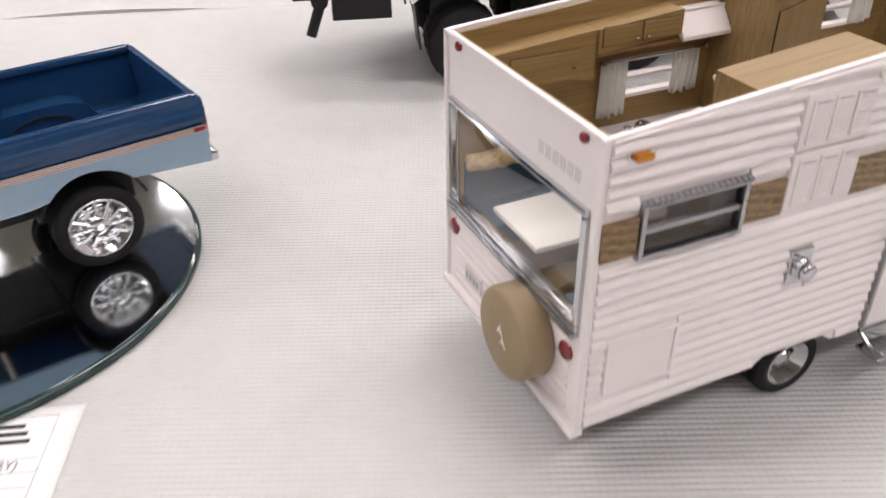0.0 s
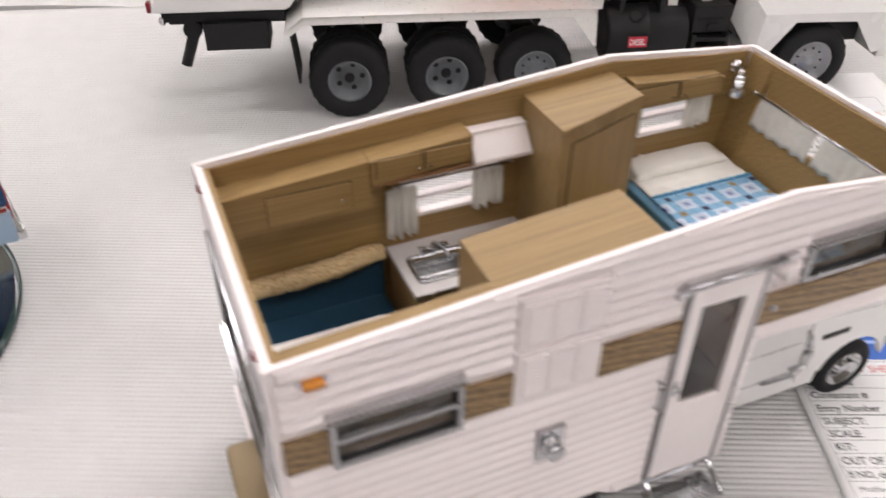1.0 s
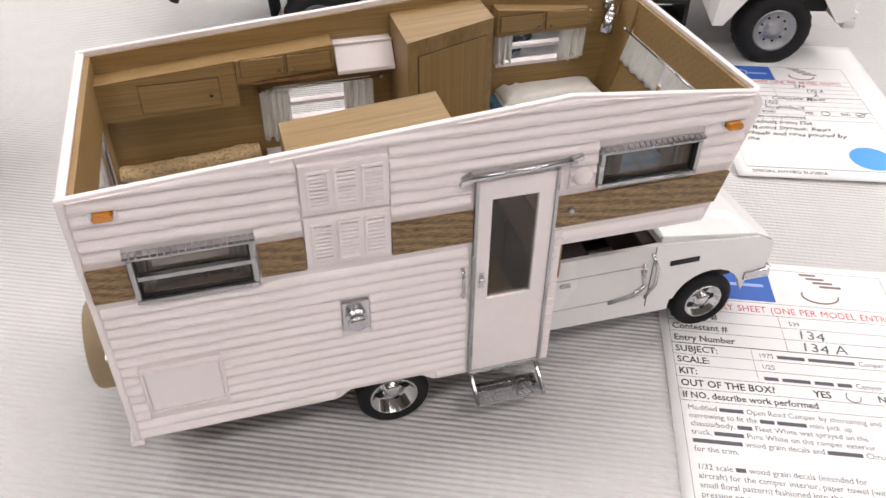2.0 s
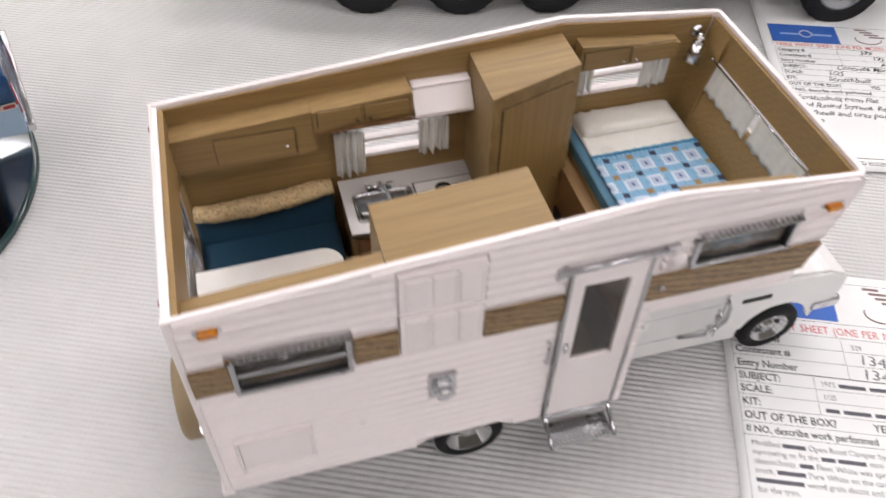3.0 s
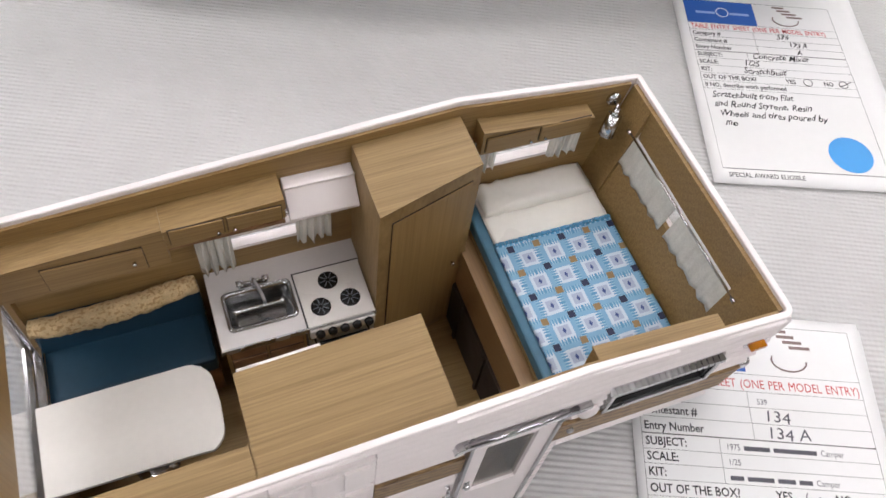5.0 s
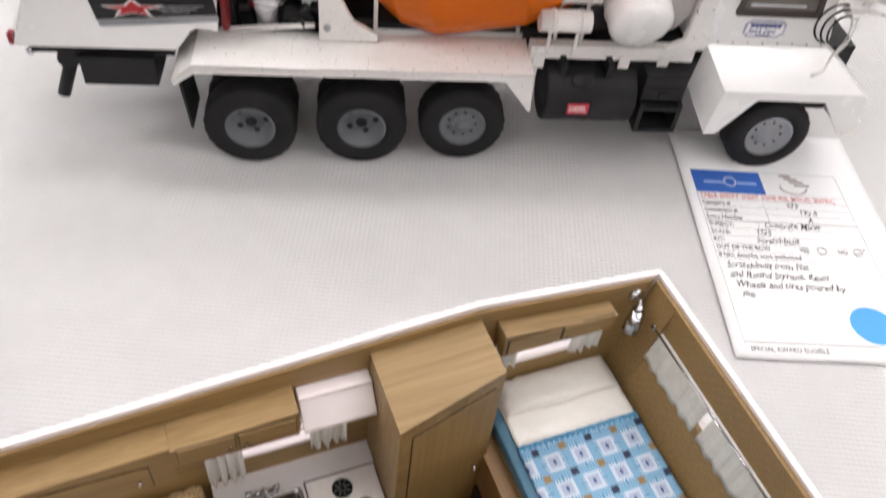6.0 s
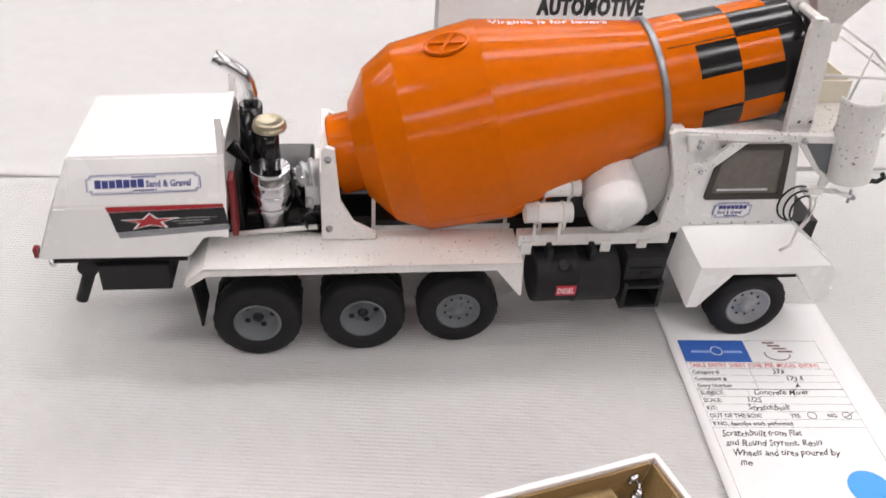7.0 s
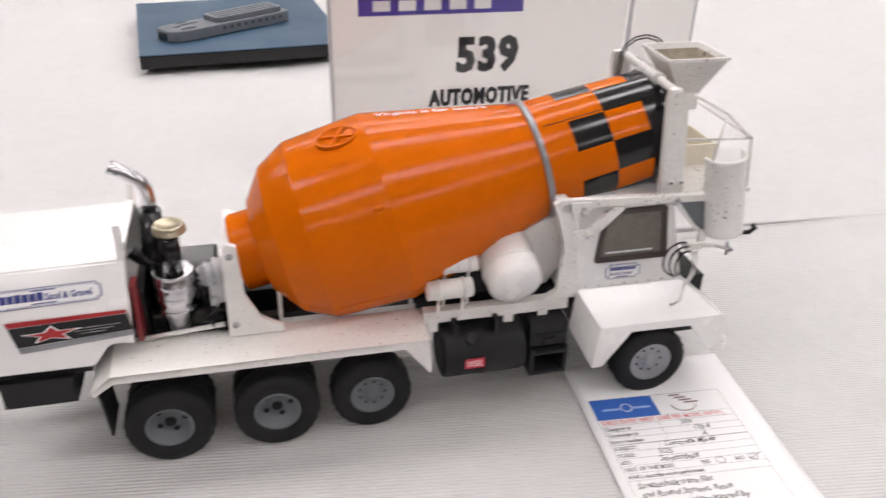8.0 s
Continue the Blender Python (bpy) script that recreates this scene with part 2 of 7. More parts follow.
ORANGE = mat("gloss_orange", (0.61, 0.124, 0.001), 0.15, 0, 0.07, 25, 0.3, 45, 0.0, 0.14)
GBLACK = mat("gloss_black", (0.008, 0.008, 0.009), 0.16, 0, 0.1, 40, 0.05, 100, 0.1, 0.35)
GREY = mat("grey_wheel_paint", (0.13, 0.142, 0.155), 0.5, 0, 0.1, 120, 0.1, 500)
SILVER = mat("silver_paint", (0.34, 0.35, 0.37), 0.35, 0.75, 0.1, 120, 0.1, 500)
REDP = mat("red_paint", (0.38, 0.02, 0.025), 0.4, 0, 0.1, 90)
PAPER = mat("white_paper", (0.82, 0.82, 0.82), 0.75, 0, 0.015, 30, 0.06, 120)
INK = mat("black_ink", (0.016, 0.016, 0.02), 0.7, 0, 0.1, 300)
INKG = mat("grey_pencil", (0.10, 0.10, 0.12), 0.7, 0, 0.2, 300)
INKB = mat("blue_print", (0.035, 0.13, 0.50), 0.6, 0, 0.05, 100)
INKR = mat("red_print", (0.55, 0.06, 0.07), 0.6, 0, 0.05, 100)
DOT = mat("blue_dot_label", (0.06, 0.35, 0.80), 0.5, 0, 0.03, 60)
NAVY = mat("navy_truck_paint", (0.011, 0.046, 0.125), 0.14, 0, 0.06, 30, 0, 1, 0.15, 0.4)
SKYB = mat("light_blue_truck_paint", (0.24, 0.345, 0.46), 0.15, 0, 0.04, 30, 0, 1, 0.8)
GEDGE = mat("green_glass_edge", (0.02, 0.045, 0.045), 0.06, 0, 0.1, 40)
MIRROR = mat("smoked_mirror", (0.50, 0.53, 0.55), 0.02, 1.0, 0.02, 20)
SIGNPAPER = mat("thin_sign_paper", (0.92, 0.915, 0.91), 0.7, 0, 0.01, 20)
thin = SIGNPAPER.node_tree
seep = thin.nodes.new("ShaderNodeBsdfTranslucent")
seep.inputs[0].default_value = (0.92, 0.905, 0.89, 1)
both = thin.nodes.new("ShaderNodeMixShader")
both.inputs[0].default_value = 0.52
thin.links.new(thin.nodes["Principled BSDF"].outputs[0], both.inputs[1])
thin.links.new(seep.outputs[0], both.inputs[2])
thin.links.new(both.outputs[0], thin.nodes["Material Output"].inputs[0])
PANE = glass("clear_pane")
SMOKE = glass("smoked_pane", (0.48, 0.46, 0.44))
OAKTOP = wood("oak_film_top", (0.362, 0.243, 0.103), (0.174, 0.105, 0.037), (26, 1700, 200), 0.5, 0.5, 0.06)
QUILT = quilt()
BRAID = mat("blue_braid", (0.09, 0.30, 0.50), 0.6, 0, 0.25, 700)


# ---- mesh helpers (millimetres) ----
def box(bm, x0, x1, y0, y1, z0, z1, r=0.0, m=None):
    vs = [bm.verts.new(p) for p in ((x0, y0, z0), (x1, y0, z0), (x1, y1, z0), (x0, y1, z0), (x0, y0, z1), (x1, y0, z1), (x1, y1, z1), (x0, y1, z1))]
    fs = [bm.faces.new([vs[i] for i in f]) for f in ((3, 2, 1, 0), (4, 5, 6, 7), (0, 1, 5, 4), (1, 2, 6, 5), (2, 3, 7, 6), (3, 0, 4, 7))]
    if m is not None:
        bmesh.ops.transform(bm, matrix=m, verts=vs)
    if r:
        es = list({e for f in fs for e in f.edges})
        bmesh.ops.bevel(bm, geom=es, offset=r, segments=2, affect="EDGES", profile=0.6)
    return vs


def prism(bm, poly, a0, a1, axis="y", r=0.0):
    """A polygon drawn in the plane across axis, pulled from a0 to a1."""
    def put(p, a):
        return {"y": (p[0], a, p[1]), "x": (a, p[0], p[1]), "z": (p[0], p[1], a)}[axis]
    lo, hi = [bm.verts.new(put(p, a0)) for p in poly], [bm.verts.new(put(p, a1)) for p in poly]
    n = len(poly)
    fs = [bm.faces.new(lo), bm.faces.new(hi[::-1])]
    fs += [bm.faces.new((lo[i], hi[i], hi[(i + 1) % n], lo[(i + 1) % n])) for i in range(n)]
    bmesh.ops.recalc_face_normals(bm, faces=fs)
    if r:
        es = list({e for f in fs for e in f.edges})
        bmesh.ops.bevel(bm, geom=es, offset=r, segments=2, affect="EDGES", profile=0.6)
    return lo + hi


def lathe(bm, prof, m=None, seg=32, mats=None, arc=None, caps=True):
    """A profile of (distance along z, radius) turned about z."""
    full = arc is None
    n = seg if full else seg + 1
    rings = []
    for s, rad in prof:
        ring = []
        for i in range(n):
            a = 2 * math.pi * i / seg if full else arc[0] + (arc[1] - arc[0]) * i / seg
            ring.append(bm.verts.new((rad * math.cos(a), rad * math.sin(a), s)))
        rings.append(ring)
    made = []
    for j in range(len(rings) - 1):
        for i in range(seg):
            k = (i + 1) % n
            f = bm.faces.new((rings[j][i], rings[j][k], rings[j + 1][k], rings[j + 1][i]))
            f.smooth = True
            if mats:
                f.material_index = mats(j, i)
            made.append(f)
    if full and caps:
        for ring, flip in ((rings[0], True), (rings[-1], False)):
            f = bm.faces.new(ring[::-1] if flip else ring)
            made.append(f)
    vs = [v for ring in rings for v in ring]
    if m is not None:
        bmesh.ops.transform(bm, matrix=m, verts=vs)
    return vs


def axis_to(p0, p1):
    d = Vector(p1) - Vector(p0)
    return Matrix.Translation(p0) @ d.to_track_quat("Z", "Y").to_matrix().to_4x4(), d.length


def rod(bm, p0, p1, r0, r1=None, seg=12):
    m, n = axis_to(p0, p1)
    lathe(bm, [(0, r0), (n, r0 if r1 is None else r1)], m, seg)


def tube(bm, pts, r, seg=8):
    """A bent round wire through pts."""
    pts = [Vector(p) for p in pts]
    rings, up = [], Vector((0.13, 0.27, 0.95))
    for i, p in enumerate(pts):
        d = (pts[min(i + 1, len(pts) - 1)] - pts[max(i - 1, 0)]).normalized()
        a = d.cross(up).normalized()
        b = d.cross(a)
        rings.append([bm.verts.new(p + a * r * math.cos(2 * math.pi * k / seg) + b * r * math.sin(2 * math.pi * k / seg)) for k in range(seg)])
    for j in range(len(rings) - 1):
        for k in range(seg):
            bm.faces.new((rings[j][k], rings[j][(k + 1) % seg], rings[j + 1][(k + 1) % seg], rings[j + 1][k])).smooth = True
    bm.faces.new(rings[0][::-1])
    bm.faces.new(rings[-1])


def arc(c, r, a0, a1, n=8):
    return [(c[0] + r * math.cos(radians(a0 + (a1 - a0) * i / n)), c[1] + r * math.sin(radians(a0 + (a1 - a0) * i / n))) for i in range(n + 1)]


def bm_new():
    return bmesh.new()


def mesh_of(name, bm, *materials):
    bmesh.ops.recalc_face_normals(bm, faces=bm.faces)
    bmesh.ops.scale(bm, vec=(MM, MM, MM), verts=bm.verts)
    me = bpy.data.meshes.new(name)
    bm.to_mesh(me)
    bm.free()
    for m in materials:
        me.materials.append(m)
    return me


def part(name, bm, material, parent, label="", at=None):
    ob = new(name, mesh_of(name, bm, *(material if isinstance(material, tuple) else (material,))))
    ob.parent = parent
    if at is not None:
        ob.matrix_basis = at
    if label:
        ob["label"] = label
    return ob


def share(name, me, parent, at):
    ob = new(name, me)
    ob.parent = parent
    ob.matrix_basis = at
    return ob


def thing(name, label, category, at=None, group="", kind=""):
    ob = new(name)
    ob.empty_display_size = 0.01
    if at is not None:
        ob.matrix_basis = at
    return tagged(ob, label, category, group, kind)


def solid(name, bm, material, label, category="", at=None, group="", kind=""):
    ob = new(name, mesh_of(name, bm, *(material if isinstance(material, tuple) else (material,))))
    if at is not None:
        ob.matrix_basis = at
    return tagged(ob, label, category, group, kind)


def mm(x, y, z, rx=0, ry=0, rz=0):
    return pose(x * MM, y * MM, z * MM, rx, ry, rz)


# ---- the hall ----
def hall():
    bm = bm_new()
    box(bm, -9000, 9000, -9000, 9000, -800, -760)
    solid("floor", bm, mat("grey_hall_floor", (0.24, 0.225, 0.20), 0.5, 0, 0.1, 2), "grey polished floor of the exhibition hall", kind="structure")
    wallm = mat("hall_wall_paint", (0.38, 0.36, 0.32), 0.8, 0, 0.04, 1)
    for name, b in (("wall_north", (-9000, 9000, 9000, 9150)), ("wall_south", (-9000, 9000, -9150, -9000)), ("wall_east", (9000, 9150, -9000, 9000)), ("wall_west", (-9150, -9000, -9000, 9000))):
        bm = bm_new()
        box(bm, *b, -800, 3200)
        solid(name, bm, wallm, "pale grey wall of the exhibition hall", kind="structure")
    bm = bm_new()
    box(bm, -9150, 9150, -9150, 9150, 3200, 3350)
    solid("ceiling", bm, mat("ceiling_panel_white", (0.62, 0.60, 0.55), 0.85, 0, 0.03, 2), "white panelled ceiling of the exhibition hall", kind="structure")
    lampm = bpy.data.materials.new("tube_diffuser")
    lampm.use_nodes = True
    em = lampm.node_tree.nodes["Principled BSDF"]
    em.inputs["Emission Color"].default_value = (1.0, 0.935, 0.93, 1)
    em.inputs["Emission Strength"].default_value = LAMPS
    shell = mat("lamp_housing_white", (0.7, 0.7, 0.7), 0.5)
    bm = bm_new()
    box(bm, -1300, 1300, -190, 190, -6, 0)
    diff = mesh_of("diffuser", bm, lampm)
    bm = bm_new()
    box(bm, -1340, 1340, -230, 230, 1, 70, 8)
    house = mesh_of("housing", bm, shell)
    for i in range(-1, 2):
        for y in (-5000, -1750, 700, 2400, 4200, 6000):
            t = thing("ceiling_light", "long white ceiling light with a frosted diffuser", "ceiling light", mm(i * 3800 + 1450, y, 3110, 0, 0, -16), "rows of ceiling lights")
            share("diffuser", diff, t, mm(0, 0, 0))
            share("housing", house, t, mm(0, 0, 0))


# ---- tables ----
TYAW = -16.6


def tables():
    at = mm(91, 259, 0, 0, 0, TYAW)
    rng = random.Random(4)

    def sheet(name, u0, u1, v0, v1, z, lab, wrinkle, hang):
        bm = bm_new()
        nx, ny = 120, 90
        grid = []
        for j in range(ny + 1):
            row = []
            for i in range(nx + 1):
                u, v = u0 + (u1 - u0) * i / nx, v0 + (v1 - v0) * j / ny
                h = wrinkle * (noise.noise(Vector((u / 160, v / 210, 3.1))) - 0.25)
                h += wrinkle * 0.5 * max(0, 1 - abs(v - 300 - 0.05 * u) / 30) * (1 if v > 200 else 0)
                flat = min(1.0, max(0.0, (abs(v + 40) - 230) / 200)) if name == "tablecloth" else 1.0
                if name == "tablecloth_2":
                    h += 6.8 * max(0.0, 1 - (v - v0) / 34) ** 2
                row.append(bm.verts.new((u, v, z + h * flat)))
            grid.append(row)
        for j in range(ny):
            for i in range(nx):
                bm.faces.new((grid[j][i], grid[j][i + 1], grid[j + 1][i + 1], grid[j + 1][i])).smooth = True
        rim = [(0, 0, nx, 0), (nx, 0, nx, ny), (nx, ny, 0, ny), (0, ny, 0, 0)]
        for i0, j0, i1, j1 in rim:
            n = max(abs(i1 - i0), abs(j1 - j0))
            top = [grid[j0 + (j1 - j0) * k // n][i0 + (i1 - i0) * k // n] for k in range(n + 1)]
            low = [bm.verts.new((v.co.x, v.co.y, z - hang)) for v in top]
            for k in range(n):
                bm.faces.new((top[k], low[k], low[k + 1], top[k + 1]))
        ob = solid(name, bm, COVER, lab, at=at, kind="structure")
        return ob

    sheet("tablecloth", -900, 1100, -560, SEAM, 0.0, "white ribbed paper cover of the display table, creased", 0.8, 260)
    sheet("tablecloth_2", -900, 1600, SEAM + 4.5, SEAM + 900, -5.5, "white ribbed paper cover of the table behind", 7.0, 260)
    for nm, v0, v1 in (("table", -545, SEAM - 15), ("table", SEAM + 20, SEAM + 880)):
        t = thing(nm, "folding table hidden under its white cover", "table", at)
        bm = bm_new()
        box(bm, -880, 1080, v0, v1, -34, -14, 3)
        part("tabletop", bm, STEEL, t)
        for u in (-850, 1050):
            for v in (v0 + 30, v1 - 30):
                bm = bm_new()
                rod(bm, (u, v, -760), (u, v, -30), 14)
                part("leg", bm, STEEL, t)


SEAM = 168.0
LAMPS = 13.4
hall()
tables()


# ---- the camper ----
TOPZ = lambda x: 97.3 + (106.5 - 97.3) * x / 119 if x <= 119 else 106.5 - 5.6 * (x - 119) / 53
FRONT = lambda z: 164.4 + (z - 62.4) * 9.6 / 34.6
W = 77.0


def side_polys(openings):
    """Columns of the side wall between its openings: (x0, x1, z0, z1 or None for the sloped top)."""
    xs = sorted({0, 119, 120, *[o[0] for o in openings], *[o[1] for o in openings], 56, 84})
    cols = []
    for a, b in zip(xs, xs[1:]):
        mid = (a + b) / 2
        z = 20.2 if 56 < mid < 84 else 17.6
        for o in sorted(openings, key=lambda o: o[2]):
            if o[0] <= a and b <= o[1]:
                if o[2] > z:
                    cols.append((a, b, z, o[2]))
                z = o[3]
        cols.append((a, b, z, None))
    return cols


def camper():
    cp = thing("truck_camper", "white ribbed model truck camper with roof removed, showing its oak interior", "camper")
    door = (95.0, 117.0, 18.5, 87.0)
    rwin = (11.5, 37.5, 67.5, 80.0)
    fwin = (129.5, 155.5, 80.3, 89.5)
    kwin = (53.0, 84.0, 67.5, 80.5)
    bwin = (126.0, 156.0, 78.0, 91.0)

    def side(y0, y1, openings, name, ribs_out):
        bm = bm_new()
        for a, b, z0, z1 in side_polys([o for o in openings if o[0] < 119]):
            prism(bm, [(a, z0), (b, z0), (b, TOPZ(b) if z1 is None else z1), (a, TOPZ(a) if z1 is None else z1)], y0, y1)
        f = [o for o in openings if o[0] > 119]
        if f:
            o = f[0]
            prism(bm, [(120, 62.2), (o[0], 62.2), (o[0], TOPZ(o[0])), (120, TOPZ(120))], y0, y1)
            prism(bm, [(o[0], 62.2), (o[1], 62.2), (o[1], o[2]), (o[0], o[2])], y0, y1)
            prism(bm, [(o[0], o[3]), (o[1], o[3]), (o[1], TOPZ(o[1])), (o[0], TOPZ(o[0]))], y0, y1)
            a = o[1]
        else:
            a = 120
        prism(bm, [(a, 62.2), (FRONT(62.2), 62.2), (FRONT(94), 94.0), (173.6, 97.0), (172.4, 99.4), (170.5, TOPZ(170.5)), (a, TOPZ(a))], y0, y1)
        bmesh.ops.remove_doubles(bm, verts=bm.verts, dist=0.01)
        return part(name, bm, WHITE, cp)

    near = side(0.0, 1.3, (door, rwin, fwin), "side_wall", True)
    far = side(W - 1.3, W, (kwin, bwin), "side_wall", True)

    # pressed siding ribs, each a shallow rounded strip, broken where things sit on the wall
    blocks = [(93.6, 120.2, 0, 88.5), (9.5, 39.6, 65.2, 81.8), (50.9, 73.0, 67.6, 97.6), (0, 95, 67.6, 78.0), (116, 175, 67.2, 78.0), (127.5, 157.5, 78.6, 91.8),
              (58.4, 66.4, 44.3, 55.2), (5.2, 26.2, 27.4, 43.6)]
    z = 19.6
    while z < 107:
        spans = [(1.2, 170.0 if z > 62.5 else 119.0)]
        if z > 62.5:
            spans = [(1.2, min(170.0, FRONT(min(z, 94)) - 1.2))]
        if z > 94.0:
            ends = [x / 2 for x in range(3, 341) if TOPZ(x / 2) - 0.5 > z - 1.4]
            spans = [(ends[0], min(ends[-1], 170.0))] if ends else []
        if z < 21.0:
            spans = [(1.2, 55.0), (85.0, 119.0)]
        for b in blocks:
            if b[2] - 1.0 < z < b[3] + 1.0:
                nxt = []
                for s in spans:
                    if b[1] <= s[0] or b[0] >= s[1]:
                        nxt.append(s)
                    else:
                        if b[0] - s[0] > 1:
                            nxt.append((s[0], b[0]))
                        if s[1] - b[1] > 1:
                            nxt.append((b[1], s[1]))
                spans = nxt
        for wall, yo, sg in ((near, 0.0, -1), (far, W, 1)):
            for a, b in spans:
                bm = bm_new()
                prof = [(yo - sg * 0.05, z - 1.6), (yo + sg * 0.5, z - 1.5), (yo + sg * 0.95, z - 1.15), (yo + sg * 1.12, z - 0.6), (yo + sg * 1.05, z - 0.1), (yo + sg * 0.72, z + 0.5), (yo + sg * 0.32, z + 1.0), (yo - sg * 0.05, z + 1.5)]
                if z < 94.0:
                    prism(bm, prof, a, b, "x")
                else:
                    # the uppermost ribs die out under the sloping roof line
                    xs = [a + (b - a) * k / 12 for k in range(13)]
                    rows = [[bm.verts.new((x, y, min(zz, TOPZ(x) - 0.5))) for y, zz in prof] for x in xs]
                    for p, q in zip(rows, rows[1:]):
                        for k in range(len(prof)):
                            n = (k + 1) % len(prof)
                            bm.faces.new((p[k], q[k], q[n], p[n]))
                    bm.faces.new(rows[0])
                    bm.faces.new(rows[-1][::-1])
                part("siding_rib", bm, WHITE, wall)
        z += 3.42

    # end walls, floor, lining
    bm = bm_new()
    for y0, y1, z0, z1 in ((1.3, 4.0, 17.6, 97.2), (W - 4.0, W - 1.3, 17.6, 97.2), (4.0, W - 4.0, 17.6, 47.5), (4.0, W - 4.0, 78.8, 97.2)):
        box(bm, 0, 1.4, y0, y1, z0, z1)
    bmesh.ops.remove_doubles(bm, verts=bm.verts, dist=0.01)
    rear = part("rear_wall", bm, WHITE, cp)
    for k in range(8):
        zz = 20.5 + k * 3.3
        for a, b in ((6, 71),):
            bm = bm_new()
            box(bm, -0.35, 0.05, a, b, zz - 0.55, zz + 0.55, 0.2)
            part("siding_rib", bm, WHITE, rear)
    bm = bm_new()
    box(bm, -2.2, 1.4, -0.6, W + 0.6, 15.4, 17.8, 0.5)
    part("rear_bumper_rail", bm, WHITE, cp)
    for y in (-0.4, W - 1.2):
        bm = bm_new()
        box(bm, -0.9, 0.8, y, y + 1.6, 17.6, 97.6, 0.4)
        part("corner_trim", bm, WHITE, cp)
    bm = bm_new()
    prism(bm, [(118.6, 17.6), (120, 17.6), (120, 46.5), (118.6, 46.5)], 1.3, W - 1.3)
    part("bulkhead", bm, WHITE, cp)
    bm = bm_new()
    prism(bm, [(120, 60.9), (FRONT(60.9), 60.9), (FRONT(62.2), 62.2), (120, 62.2)], 0, W)
    part("overcab_floor", bm, WHITE, cp)
    # front wall, raked, with a wide window
    fz = (81.9, 89.7)
    ya, yb = 14.0, 64.5
    bm = bm_new()
    for y0, y1, z0, z1 in ((1.3, ya, 62.2, 100.6), (yb, W - 1.3, 62.2, 100.6), (ya, yb, 62.2, fz[0]), (ya, yb, fz[1], 100.6)):
        prism(bm, [(FRONT(z0) - 1.3, z0), (FRONT(z0), z0), (min(FRONT(z1), 172.6), z1), (min(FRONT(z1), 172.6) - 1.3, z1)], y0, y1)
    bmesh.ops.remove_doubles(bm, verts=bm.verts, dist=0.01)
    part("front_wall", bm, WHITE, cp)
    bm = bm_new()
    prism(bm, [(FRONT(fz[0]) - 0.8, fz[0]), (FRONT(fz[0]) - 0.4, fz[0]), (FRONT(fz[1]) - 0.4, fz[1]), (FRONT(fz[1]) - 0.8, fz[1])], ya, yb)
    p = part("front_pane", bm, PANE, cp)
    p.visible_shadow = False
    # oak lining inside the walls
    for y0, y1, ops, nm in ((1.32, 2.2, (door, rwin), "lining"), (W - 2.2, W - 1.32, (kwin,), "lining")):
        bm = bm_new()
        for a, b, z0, z1 in side_polys(list(ops)):
            a = max(a, 1.45)
            if b > a:
                prism(bm, [(a, max(z0, 20)), (b, max(z0, 20)), (b, TOPZ(b) - 1.2 if z1 is None else z1), (a, TOPZ(a) - 1.2 if z1 is None else z1)], y0, y1)
        o = fwin if y0 < 10 else bwin
        for x0, x1, za, zb in ((120, o[0], 63, None), (o[1], 163.4, 63, None), (o[0], o[1], 63, o[2]), (o[0], o[1], o[3], None)):
            prism(bm, [(x0, za), (x1, za), (x1 if x1 < 160 else 169.2, TOPZ(min(x1, 169)) - 1.2 if zb is None else zb), (x0, TOPZ(x0) - 1.2 if zb is None else zb)], y0, y1)
        bmesh.ops.remove_doubles(bm, verts=bm.verts, dist=0.01)
        part(nm, bm, OAK, cp, "light oak wood-grain lining")
    bm = bm_new()
    for y0, y1, z0, z1 in ((2.2, 5.0, 22, 96.4), (W - 5.0, W - 2.2, 22, 96.4), (5.0, W - 5.0, 22, 46.9), (5.0, W - 5.0, 78.8, 96.4)):
        box(bm, 1.42, 2.9, y0, y1, z0, z1)
    bmesh.ops.remove_doubles(bm, verts=bm.verts, dist=0.01)
    part("lining", bm, OAKV, cp, "light oak wood-grain lining")
    bm = bm_new()
    for y0, y1, z0, z1 in ((2.2, ya, 63, 100.0), (yb, W - 2.2, 63, 100.0), (ya, yb, 63, fz[0]), (ya, yb, fz[1], 100.0)):
        prism(bm, [(FRONT(z0) - 2.6, z0), (FRONT(z0) - 1.34, z0), (min(FRONT(z1), 172.5) - 1.34, z1), (min(FRONT(z1), 172.5) - 2.6, z1)], y0, y1)
    bmesh.ops.remove_doubles(bm, verts=bm.verts, dist=0.01)
    part("lining", bm, OAK, cp, "light oak wood-grain lining")
    # white rim along the cut roof line, rounded at the front corners
    x0, x1, y0, y1 = -0.6, 172.7, -0.4, W + 0.4
    path = []
    for cx, cy, r, a in ((x0 + 1, y0 + 1, 1.0, 180), (x1 - 3, y0 + 3, 3.0, 270), (x1 - 1.5, y1 - 1.5, 1.5, 0), (x0 + 1, y1 - 1, 1.0, 90)):
        for k in range(7):
            b = radians(a + 15 * k)
            path.append((cx, cy, r, math.cos(b), math.sin(b)))
    # extra stations at the roof break
    full = []
    for p in path:
        full.append((p[0] + p[2] * p[3], p[1] + p[2] * p[4], p[3], p[4]))
        if len(full) == 7:
            full.append((119.0, y0, 0.0, -1.0))
        if len(full) == 22:
            full.append((119.0, y1, 0.0, 1.0))
    bm = bm_new()
    rings = []
